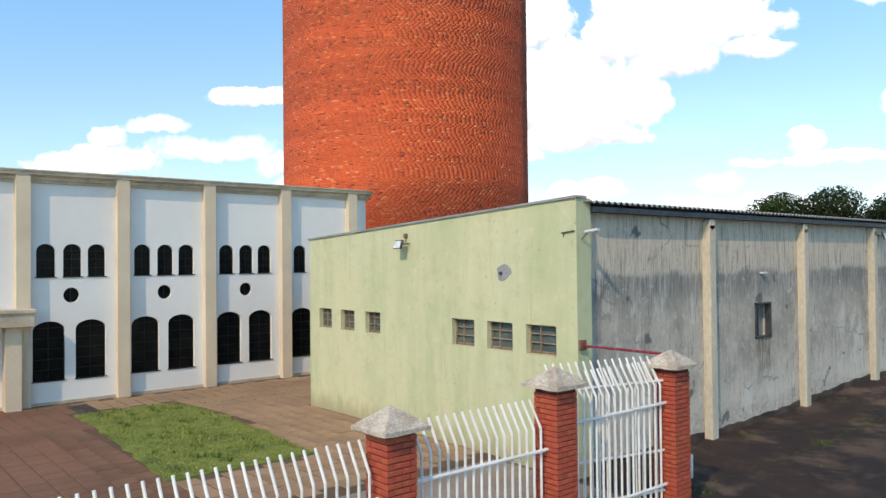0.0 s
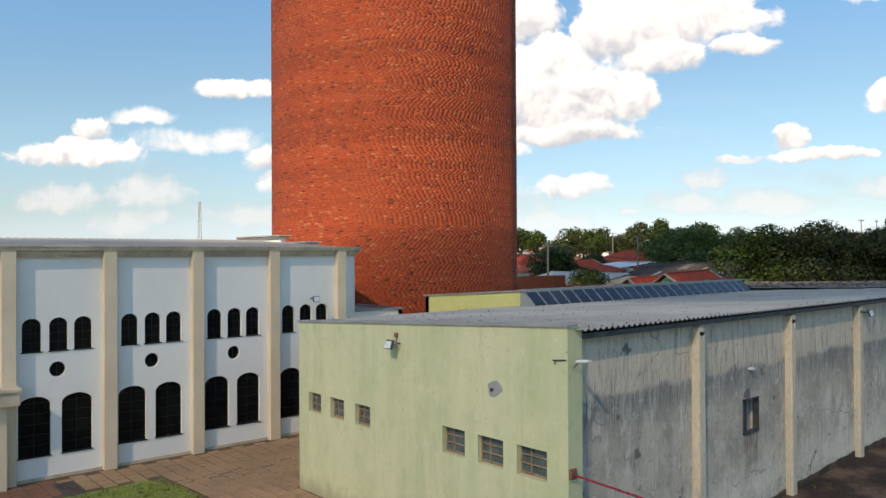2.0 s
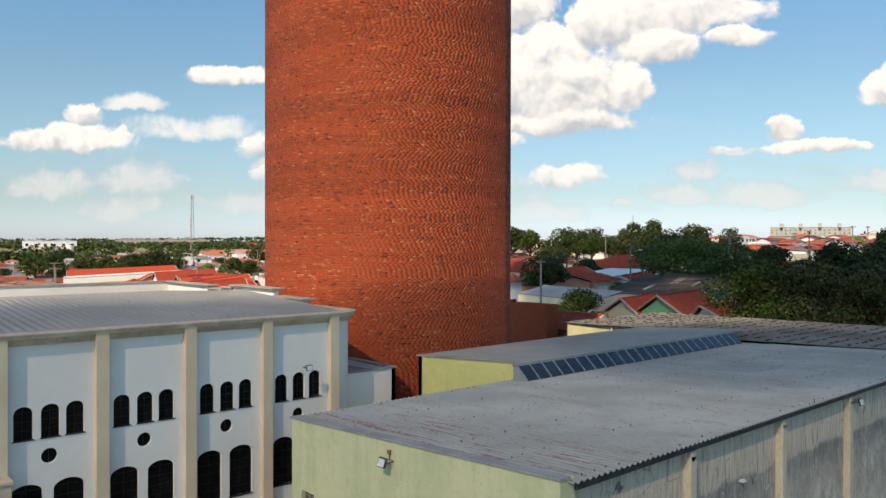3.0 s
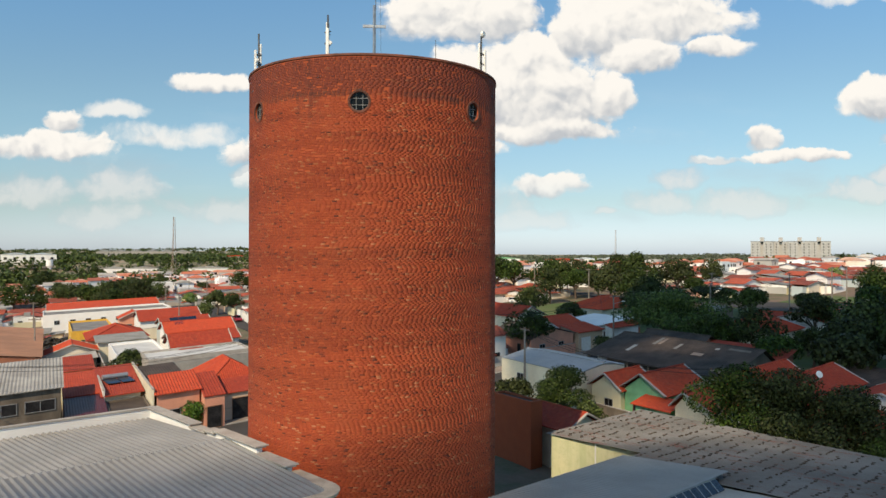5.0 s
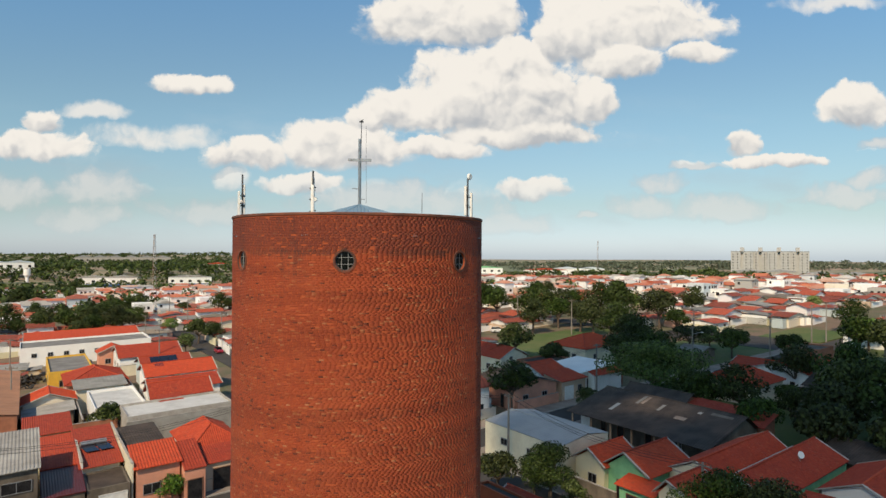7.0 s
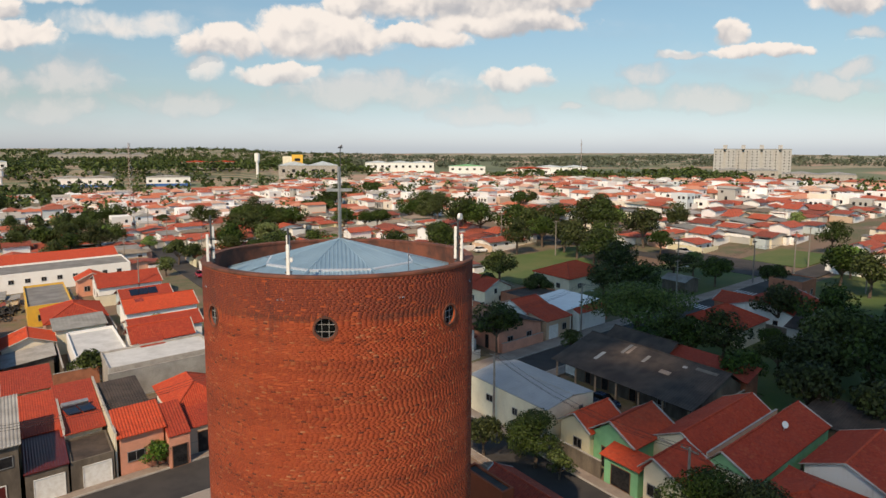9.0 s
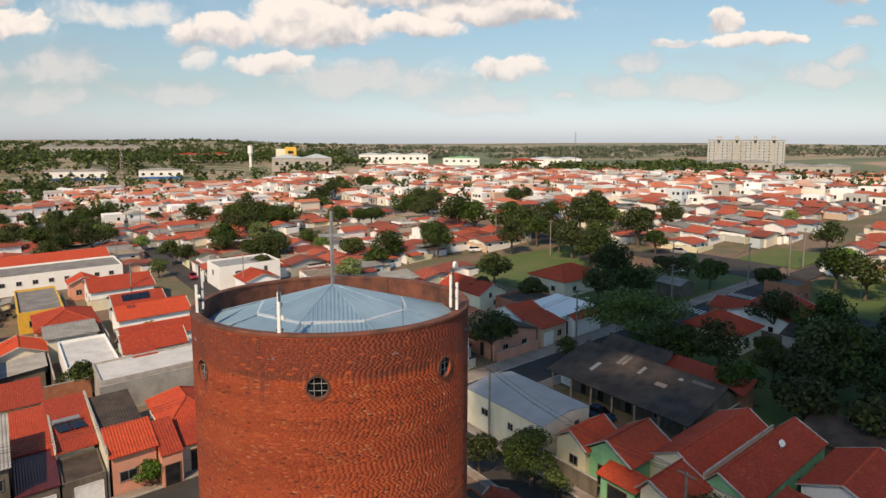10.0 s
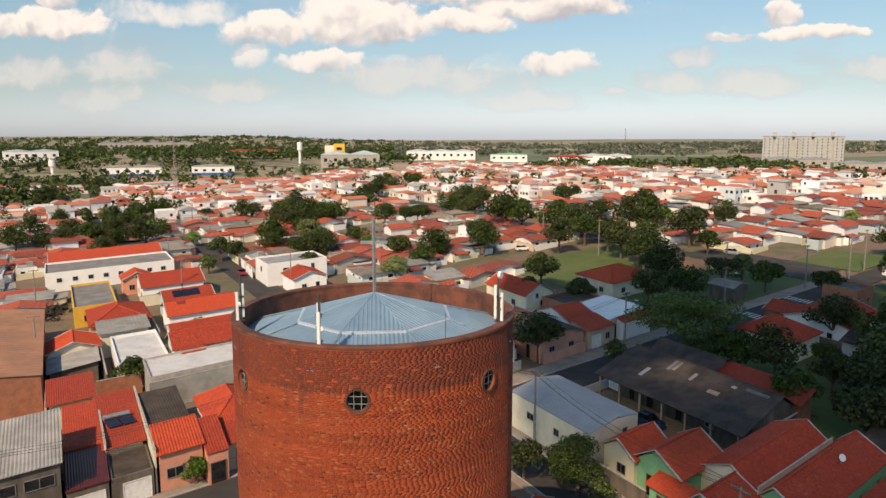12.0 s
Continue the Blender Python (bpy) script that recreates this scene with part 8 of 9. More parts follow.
# park and avenue
for k, x, y, s in ((0, -70.0, 124.0, 1.0), (0, -75.0, 119.0, 0.95), (2, -82.0, 136.0, 1.0), (0, -88.0, 143.0, 1.1), (2, -97.0, 152.0, 1.05), (0, -104.0, 160.0, 1.1), (2, -112.0, 164.0, 1.1), (0, -122.0, 172.0, 1.1), (2, -130.0, 160.0, 1.0), (4, -76.0, 160.0, 0.8), (0, -134.5, 178.0, 1.1), (0, -118.0, 186.0, 1.0), (1, -100.0, 188.0, 1.0), (5, -72.0, 142.0, 0.8), (1, -66.0, 150.0, 1.0), (0, -46.0, 168.0, 1.1), (0, -38.0, 160.0, 1.1), (2, -33.0, 172.0, 1.0), (1, -54.0, 152.0, 0.9), (4, -48.0, 182.0, 1.0), (0, -26.0, 150.0, 1.1), (1, -92.0, 104.0, 0.9), (1, -84.0, 110.0, 0.9), (0, -101.0, 118.0, 1.0), (2, -140.0, 140.0, 1.0), (0, -148.0, 146.0, 1.1), (0, -155.0, 152.0, 1.0)):
    plant(k, x, y, scale=s)
# house gardens towards the left
for k, x, y, s in ((1, -93.8, 27.2, 0.78), (4, -107.5, 43.0, 0.7), (1, -180.0, 82.0, 1.15), (0, -176.0, 84.5, 0.8), (3, -166.0, 72.0, 1.2), (3, -157.0, 55.0, 0.8), (0, -240.0, 62.0, 1.15), (0, -232.0, 66.0, 1.1), (2, -226.0, 72.0, 1.0), (0, -212.0, 66.0, 1.0), (2, -250.0, 55.0, 1.1), (0, -205.0, 60.0, 0.9), (1, -146.0, 88.0, 1.0), (0, -160.0, 98.0, 1.05), (0, -166.0, 104.0, 1.1), (1, -172.0, 100.0, 1.0), (4, -190.0, 116.0, 1.2), (0, -212.0, 124.0, 1.2), (0, -196.0, 106.0, 1.0), (4, -128.0, 99.0, 0.9), (1, -150.0, 118.0, 1.1), (0, -143.0, 124.0, 1.1), (1, -136.0, 114.0, 1.0), (4, -236.0, 150.0, 1.2), (0, -222.0, 146.0, 1.2), (0, -246.0, 142.0, 1.2), (2, -262.0, 155.0, 1.2), (0, -210.0, 160.0, 1.1)):
    plant(k, x, y, scale=s)


EYE = Vector((5.0, -8.0))


def polar(deg, d):
    a = math.radians(deg)
    return EYE.x - d * math.sin(a), EYE.y + d * math.cos(a)


# the avenue's great trees
avenue = [(0, 45.9, 328, 1.4), (0, 44.9, 325, 1.3), (0, 42.9, 262, 1.55), (0, 41.6, 258, 1.4), (2, 39.2, 246, 1.2), (0, 38.0, 243, 1.35), (2, 36.9, 247, 1.15), (2, 33.7, 260, 1.25), (2, 32.3, 256, 1.3), (0, 29.4, 237, 1.35), (0, 47.0, 300, 1.2), (1, 35.2, 235, 1.2)]
for kind, deg, d, s in avenue:
    x, y = polar(deg, d)
    plant(kind, x, y, scale=s)


# belts of big trees: along the avenue's far end, beside the left-hand lots, and single clumps between roofs
belt = random.Random(8)
for deg, d, n, spread in ((53.5, 345, 4, 14), (52.5, 400, 5, 16), (51.0, 455, 5, 18), (50.5, 520, 5, 20), (76.0, 250, 4, 12), (72.5, 262, 4, 12), (70.2, 270, 4, 10), (69.0, 240, 3, 9), (75.5, 400, 5, 18), (72.0, 480, 4, 14), (60.8, 300, 3, 8), (57.5, 290, 4, 9), (59.8, 215, 2, 5), (57.0, 200, 2, 5), (49.5, 290, 4, 10), (46.0, 300, 2, 7), (33.0, 330, 2, 8), (27.0, 300, 2, 8), (38.5, 380, 2, 9)):
    for k in range(n):
        x, y = polar(deg, d + belt.uniform(-spread, spread))
        plant(belt.choice((0, 0, 2, 1)), x + belt.uniform(-spread, spread) * 0.6, y + belt.uniform(-spread, spread) * 0.6, scale=belt.uniform(0.8, 1.15))


# ---------------------------------------------------------------- the wider town
def in_view(x, y):
    a = math.degrees(math.atan2(-(x - EYE.x), y - EYE.y))
    return 12.0 < a < 84.0


taken = [(-131, -84, -24, 23), (-84, -60, -18, 18), (-184, -131, -8, 24), (-200, -182, -10, 20), (-154, -129, 34, 53), (-103, -63.5, 56, 90), (-96, -82, 95, 114), (-128, -62, 94, 143), (-77, -50, 143, 168), (-255, -60, 30.5, 39.0), (-54, -26, 98, 122), (-55, -44, 130, 143), (-54, 4, -60, 78), (-55, 0, 74, 106), (-157, -139, -14, -5)]
streets_v = [(133, 142.5), (206, 211), (266, 271), (326, 331), (386, 391), (446, 451), (-62, -54)]
streets_x = [(-64, -52), (-128, -121), (-205, -198), (-275, -268), (-345, -338), (-415, -408), (-485, -478)]


def free(x, v, w, d):
    for a, b, c, e in taken:
        if x + w > a and x - w < b and v + d > c and v - d < e:
            return False
    return not any(a - d < v < b + d for a, b in streets_v) and not any(a - w < x < b + w for a, b in streets_x)


def mid_proto(seed):
    rng = random.Random(seed)
    w, d = rng.uniform(6.0, 8.0), rng.uniform(7.0, 9.5)
    e, r = rng.uniform(2.8, 3.3), 0
    kind = ("gable", "gable", "hip", "gable", "flat", "gable", "hip", "mono", "gable", "two")[seed % 10]
    t = thing("house", "town house with clay tile roof and painted walls", "house", "houses of the town")
    flat = kind == "flat"
    bm = bmesh.new()
    h = 5.4 if kind == "two" else e
    axis = "x" if seed % 3 else "v"
    rr = h + rng.uniform(0.9, 1.45)
    if kind in ("gable", "two") and axis == "x":
        prism(bm, [(-d / 2, -0.5), (d / 2, -0.5), (d / 2, h), (0, rr - 0.15), (-d / 2, h)], lambda s, z, k: sk(k - w / 2, s, z), 0, w)
    elif kind in ("gable", "two"):
        prism(bm, [(-w / 2, -0.5), (w / 2, -0.5), (w / 2, h), (0, rr - 0.15), (-w / 2, h)], lambda s, z, k: sk(s, k - d / 2, z), 0, d)
    else:
        box(bm, -w / 2, -d / 2, -0.5, w / 2, d / 2, h + (0.35 if flat else 0), lambda x, v, z: sk(x, v, z))
    bmesh.ops.recalc_face_normals(bm, faces=bm.faces)
    part("body", bm, "paint", t)
    bm = bmesh.new()
    box(bm, w / 2 + 1.9, -d / 2, -0.5, w / 2 + 2.05, d / 2, 1.8, lambda x, v, z: sk(x, v, z))
    part("yard_wall", bm, "paint", t)
    bm = bmesh.new()
    box(bm, -w / 2 - 0.3, -d / 2 - 0.75, -0.5, w / 2 + 1.9, -d / 2 - 0.6, 2.1, lambda x, v, z: sk(x, v, z))
    part("yard_wall", bm, "paint", t)
    bm = bmesh.new()
    big = dict(pitch=2.5, amp=0.0)
    if kind in ("gable", "two"):
        gable_roof(bm, -w / 2, w / 2, -d / 2, d / 2, h, rr, axis, 0.5, **big)
    elif kind == "hip":
        hip_roof(bm, -w / 2, w / 2, -d / 2, d / 2, h, rr, 0.5, **big)
    elif kind == "mono":
        mono_roof(bm, -w / 2, w / 2, -d / 2, d / 2, h + 0.1, h + 1.0, "+x", 0.3, **big)
    else:
        box(bm, -w / 2 + 0.2, -d / 2 + 0.2, h + 0.36, w / 2 - 0.2, d / 2 - 0.2, h + 0.4, lambda x, v, z: sk(x, v, z))
        box(bm, -1, -1, h + 0.4, 0.6, 0.8, h + 1.6, lambda x, v, z: sk(x, v, z))
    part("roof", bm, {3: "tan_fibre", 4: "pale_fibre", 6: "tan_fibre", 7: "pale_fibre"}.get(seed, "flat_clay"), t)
    # back rooms and sheds that fill the lot
    for k in range(2):
        y0, y1 = (d / 2 + 0.1, d / 2 + rng.uniform(1.8, 3.0)) if k == 0 else (-d / 2 + 0.3, -d / 2 + rng.uniform(3.0, 5.0))
        x0, x1 = (-w / 2 + rng.uniform(0, 1.5), w / 2 - rng.uniform(0, 2.0)) if k == 0 else (-w / 2 - rng.uniform(1.8, 2.6), -w / 2 - 0.05)
        q = rng.uniform(2.2, 2.7)
        bm = bmesh.new()
        box(bm, x0 + 0.1, y0 + 0.02, -0.5, x1 - 0.1, y1 - 0.1, q, lambda x, v, z: sk(x, v, z))
        part("back_room", bm, "paint", t)
        bm = bmesh.new()
        mono_roof(bm, x0, x1, y0, y1, q + 0.05, q + 0.55, "+x" if k else "-v", 0.15, **big)
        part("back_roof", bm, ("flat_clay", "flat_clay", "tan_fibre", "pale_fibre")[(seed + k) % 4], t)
    if seed % 2:
        bm = bmesh.new()
        mono_roof(bm, w / 2 + 0.2, w / 2 + 2.6, -d / 2 + 0.5, 0.4, 2.3, 2.8, "+x", 0.1, **big)
        part("porch_roof", bm, "flat_clay", t)
    for s, q in ((-0.25, 1.2), (0.28, 1.2)):
        bm = bmesh.new()
        prism(bm, [(s * d - 0.6, 1.0), (s * d + 0.6, 1.0), (s * d + 0.6, 2.1), (s * d - 0.6, 2.1)], lambda a, z, k: sk(w / 2 + k, a, z), -0.05, 0.03)
        part("window", bm, "hole", t)
        bm = bmesh.new()
        prism(bm, [(s * w - 0.5, 1.0), (s * w + 0.5, 1.0), (s * w + 0.5, 2.1), (s * w - 0.5, 2.1)], lambda a, z, k: sk(a, -d / 2 - k, z), -0.05, 0.03)
        part("window", bm, "hole", t)
    return t


rt = random.Random(77)
mids = [mid_proto(s) for s in range(10)]
sites = []
v = -60.0
while v < 520:
    x = -70.0 if v < 150 else -10.0
    while x > -560:
        jx, jv = x + rt.uniform(-1.2, 1.2), v + rt.uniform(-1.5, 1.5)
        q = sk(jx, jv)
        dist = (Vector((q.x, q.y)) - EYE).length
        shaded = any((Vector((q.x, q.y)) - Vector(polar(a[1], a[2]))).length < 10.5 for a in avenue)
        if in_view(q.x, q.y) and not shaded and free(jx, jv, 3.0, 3.8) and 70 < dist < 520 and rt.random() < 0.93:
            sites.append((dist, q.x, q.y))
        x -= rt.uniform(8.0, 9.3)
    v += 9.3
sites.sort()


def leafy(x, y):
    """Where the town gives way to trees and yards."""
    side = math.degrees(math.atan2(-(x - EYE.x), y - EYE.y))
    d = math.hypot(x - EYE.x, y - EYE.y)
    k = noise.noise(Vector((x * 0.012, y * 0.012, 3.3)))
    if side > 62 and d > 380:
        return k > 0.24
    if side > 50 and d > 460:
        return k > 0.2
    return k > 0.46


home, first = 0, set()
far_sites, green_sites = [], []
for dist, x, y in sites:
    if leafy(x, y):
        green_sites.append((x, y))
    elif home < 296:
        s = rt.randrange(10)
        m = Matrix.LocRotScale((x, y, terrain(x, y)), Euler((0, 0, rt.choice((0, 0, math.pi)))), (rt.uniform(0.85, 1.15), rt.uniform(0.85, 1.12), rt.uniform(0.74, 1.0)))
        if s not in first:
            first.add(s)
            mids[s].matrix_basis = m
        else:
            copy_thing(mids[s], m)
        home += 1
    else:
        far_sites.append((x, y))
    if rt.random() < 0.11:
        green_sites.append((x + rt.uniform(4, 6), y + rt.uniform(4, 7)))
for s in range(10):
    if s not in first:
        bpy.data.objects.remove(mids[s])


def island_mat(name, stops, rough=0.85):
    def build(g, s):
        rnd = g.n("ShaderNodeNewGeometry").outputs["Random Per Island"]
        ramp = g.n("ShaderNodeValToRGB", Fac=rnd)
        el = ramp.color_ramp.elements
        ramp.color_ramp.interpolation = "CONSTANT"
        el[0].color, el[1].color = (*stops[0][1], 1), (*stops[-1][1], 1)
        el[1].position = stops[-1][0]
        for p, c in stops[1:-1]:
            e = el.new(p)
            e.color = (*c, 1)
        c = coords(g)
        col = g.mix(g.m("MULTIPLY", g.step(g.noise(c, 0.6, 5, 0.7), 0.52, 0.78), 0.3), ramp.outputs[0], (0.16, 0.10, 0.075))
        put(g, s, col, rough)
    M[name] = material(name, build)


island_mat("far_paint", ((0, (0.86, 0.84, 0.80)), (0.42, (0.76, 0.68, 0.56)), (0.55, (0.88, 0.87, 0.86)), (0.82, (0.66, 0.46, 0.34)), (0.88, (0.60, 0.66, 0.68)), (0.94, (0.45, 0.43, 0.40))))
# reds paler than the nearer roofs: the haze of distance is mixed in
island_mat("far_clay", ((0, (0.52, 0.16, 0.085)), (0.22, (0.40, 0.105, 0.058)), (0.44, (0.56, 0.25, 0.16)), (0.58, (0.31, 0.095, 0.06)), (0.70, (0.58, 0.36, 0.27)), (0.80, (0.40, 0.37, 0.33)), (0.92, (0.62, 0.59, 0.55))))


def far_town():
    rng = random.Random(5)
    wv, wf, rv, rf, dv, df = [], [], [], [], [], []
    spots = list(far_sites)
    # beyond the built sites: closer rows towards the horizon
    d = 500.0
    while d < 980:
        a = 14.0
        while a < 84:
            if a < 62 + 12 * rng.random() or rng.random() < 0.3:
                aa = math.radians(a + rng.uniform(-0.4, 0.4))
                x, y = EYE.x - d * math.sin(aa), EYE.y + d * math.cos(aa)
                edge = (640 if a > 50 else 790) + 200 * noise.noise(Vector((a * 0.08, 1.5, 0)))
                if a > 56:
                    edge = max(edge, 630)
                if d < edge and not leafy(x, y):
                    spots.append((x + rng.uniform(-4, 4), y + rng.uniform(-4, 4)))
            a += math.degrees(8.6 / d)
        d += 9.4
    for x, y in spots:
        z = terrain(x, y)
        w, l, e = rng.uniform(2.9, 4.2), rng.uniform(3.6, 5.2), rng.uniform(2.8, 3.4) if rng.random() < 0.78 else rng.uniform(4.6, 6.2)
        o, rr = 0.4, e + rng.uniform(0.8, 1.4)
        if rng.random() < 0.5:
            w, l = l, w
        i = len(wv)
        c = [(-w, -l), (w, -l), (w, l), (-w, l)]
        P = lambda a, b, h: (x + a, y + b - SKEW * a, z + h)
        wv += [P(a, b, -0.5) for a, b in c] + [P(a, b, e) for a, b in c]
        wf += [(i, i + 1, i + 5, i + 4), (i + 1, i + 2, i + 6, i + 5), (i + 2, i + 3, i + 7, i + 6), (i + 3, i, i + 4, i + 7), (i + 4, i + 5, i + 6, i + 7)]
        # doors and windows on the two sides that face the hill
        for side in (0, 1):
            for q in (-0.55, -0.05, 0.5):
                if rng.random() < 0.3:
                    continue
                k, a, b = len(dv), rng.uniform(0.45, 0.8), rng.uniform(0.0, 1.1)
                t = q * (l if side == 0 else w) + rng.uniform(-0.3, 0.3)
                top = 2.2 if e < 4 else rng.choice((2.2, 4.8))
                for da, h in ((-a, top - 1.1 - b * (top < 3)), (a, top - 1.1 - b * (top < 3)), (a, top), (-a, top)):
                    dv.append(P(w + 0.04, t + da, h) if side == 0 else P(t + da, -l - 0.04, h))
                df.append((k, k + 1, k + 2, k + 3))
        j = len(rv)
        if rng.random() < 0.68:
            if w < l:
                rv += [P(-w - o, -l - o, e), P(w + o, -l - o, e), P(w + o, l + o, e), P(-w - o, l + o, e), P(0, -l - o, rr), P(0, l + o, rr)]
                rf += [(j, j + 4, j + 5, j + 3), (j + 1, j + 2, j + 5, j + 4), (j, j + 1, j + 4), (j + 2, j + 3, j + 5)]
            else:
                k = rng.choice((0, min(w, l) * 0.9))
                rv += [P(-w - o, -l - o, e), P(w + o, -l - o, e), P(w + o, l + o, e), P(-w - o, l + o, e), P(-w - o + k, 0, rr), P(w + o - k, 0, rr)]
                rf += [(j, j + 1, j + 5, j + 4), (j + 2, j + 3, j + 4, j + 5), (j + 3, j, j + 4), (j + 1, j + 2, j + 5)]
        for side in (0, 1):
            # lean-to roofs beside and behind
            if rng.random() < 0.25:
                continue
            h0, h1 = rng.uniform(2.1, 2.6), rng.uniform(2.6, 3.1)
            a0, a1, b0, b1 = (-w, w * rng.uniform(0.0, 0.9), l + 0.1, l + rng.uniform(1.8, 3.2)) if side == 0 else (w + 0.1, w + rng.uniform(1.6, 2.6), -l * rng.uniform(0.2, 1.0), l * 0.8)
            i = len(wv)
            wv += [P(a0, b0, -0.5), P(a1, b0, -0.5), P(a1, b1, -0.5), P(a0, b1, -0.5), P(a0, b0, h1 - 0.1), P(a1, b0, h0 - 0.1), P(a1, b1, h0 - 0.1), P(a0, b1, h1 - 0.1)]
            wf += [(i, i + 1, i + 5, i + 4), (i + 1, i + 2, i + 6, i + 5), (i + 2, i + 3, i + 7, i + 6), (i + 3, i, i + 4, i + 7), (i + 4, i + 5, i + 6, i + 7)]
            j = len(rv)
            rv += [P(a0 - 0.1, b0 - 0.1, h1), P(a1 + 0.2, b0 - 0.1, h0), P(a1 + 0.2, b1 + 0.2, h0), P(a0 - 0.1, b1 + 0.2, h1)]
            rf += [(j, j + 1, j + 2, j + 3)]
        if rng.random() < 0.6:
            i = len(wv)
            a0, b0 = w + rng.uniform(0.5, 2.5), -l * 0.9
            wv += [P(a0, b0, -0.5), P(a0 + 0.2, b0, -0.5), P(a0 + 0.2, l, -0.5), P(a0, l, -0.5), P(a0, b0, 2.1), P(a0 + 0.2, b0, 2.1), P(a0 + 0.2, l, 2.1), P(a0, l, 2.1)]
            wf += [(i, i + 1, i + 5, i + 4), (i + 1, i + 2, i + 6, i + 5), (i + 2, i + 3, i + 7, i + 6), (i + 3, i, i + 4, i + 7), (i + 4, i + 5, i + 6, i + 7)]
    for nm, vs, fs, mat, label in (("distant_house_walls", wv, wf, "far_paint", "pale painted walls of distant houses"), ("distant_house_roofs", rv, rf, "far_clay", "orange tile roofs of distant houses"), ("distant_house_windows", dv, df, "hole", "dark windows and doors of distant houses")):
        me = bpy.data.meshes.new(nm)
        me.from_pydata(vs, [], fs)
        me.materials.append(M[mat])
        tagged(new(nm, me), label, "houses", kind="stuff")


far_town()
for x, y in green_sites:
    d = math.hypot(x - EYE.x, y - EYE.y)
    if d < 330:
        plant(rt.choice((0, 0, 1, 1, 2, 3, 4)), x, y, scale=rt.uniform(0.7, 1.05))


def far_woods():
    """Trees of the outskirts, each a loose clump of leaf sprays."""
    rng = random.Random(12)
    spots = [(x, y, rng.uniform(5, 9)) for x, y in green_sites if math.hypot(x - EYE.x, y - EYE.y) >= 330]
    for k in range(5200):
        a = math.radians(rng.uniform(12, 86))
        d = 420 + 2200 * rng.random() ** 1.6
        x, y = EYE.x - d * math.sin(a), EYE.y + d * math.cos(a)
        deg = math.degrees(a)
        n = noise.noise(Vector((x * 0.004, y * 0.004, 9.1)))
        wooded = 0.22 * smooth(45, 66, deg) * smooth(860, 1000, d) - (0.16 if deg > 58 and d < 900 else 0) + (0.10 + 0.2 * smooth(44, 56, deg)) * smooth(900, 1300, d) + 0.12 * smooth(1200, 1700, d) - (0.5 if d < 680 and deg < 58 else 0) - ((0.25 if deg < 56 else 0.02) if d < 600 else 0) - (0.30 if deg < 48 and d < 1150 else 0)
        if n + wooded < 0.08:
            continue
        h = rng.uniform(7, 12)
        spots.append((x, y, h))
        for j in range(2):
            spots.append((x + rng.uniform(-12, 12), y + rng.uniform(-12, 12), h * rng.uniform(0.6, 1.0)))
    # woods round the works beyond the dip, and single trees about the depots
    for k in range(2600):
        deg = rng.uniform(50, 86)
        d = rng.uniform(925, 1560) if k % 12 else rng.uniform(640, 900)
        x, y = polar(deg, d)
        if noise.noise(Vector((x * 0.008, y * 0.008, 4.7))) + 0.12 * smooth(52, 62, deg) > 0.02:
            spots.append((x, y, rng.uniform(7, 12)))
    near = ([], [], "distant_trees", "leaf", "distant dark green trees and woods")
    # paler leaf colour imitates haze over these woods
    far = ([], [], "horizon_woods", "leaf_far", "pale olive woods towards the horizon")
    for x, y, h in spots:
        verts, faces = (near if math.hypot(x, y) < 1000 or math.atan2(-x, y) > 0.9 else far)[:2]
        z = terrain(x, y)
        d = math.hypot(x, y)
        r = h * rng.uniform(0.35, 0.5)
        for k in range(34 if d < 700 else 18):
            q = Vector((rng.gauss(0, 1), rng.gauss(0, 1), rng.gauss(0.1, 0.8))).normalized() * rng.uniform(0.5, 1.0)
            p = Vector((x + q.x * r, y + q.y * r, z + h * 0.55 + q.z * h * 0.45))
            s = h * (0.11 if d < 700 else 0.17) * rng.uniform(0.7, 1.4)
            a = Vector((rng.uniform(-1, 1), rng.uniform(-1, 1), rng.uniform(-0.5, 0.5))).normalized()
            b = a.cross(Vector((rng.uniform(-1, 1), rng.uniform(-1, 1), rng.uniform(-1, 1)))).normalized()
            i = len(verts)
            verts += [p - a * s, p + b * s * 0.7, p + a * s, p - b * s * 0.7]
            faces.append((i, i + 1, i + 2, i + 3))
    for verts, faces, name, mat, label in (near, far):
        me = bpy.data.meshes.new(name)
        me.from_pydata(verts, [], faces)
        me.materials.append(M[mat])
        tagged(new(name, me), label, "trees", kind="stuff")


far_woods()


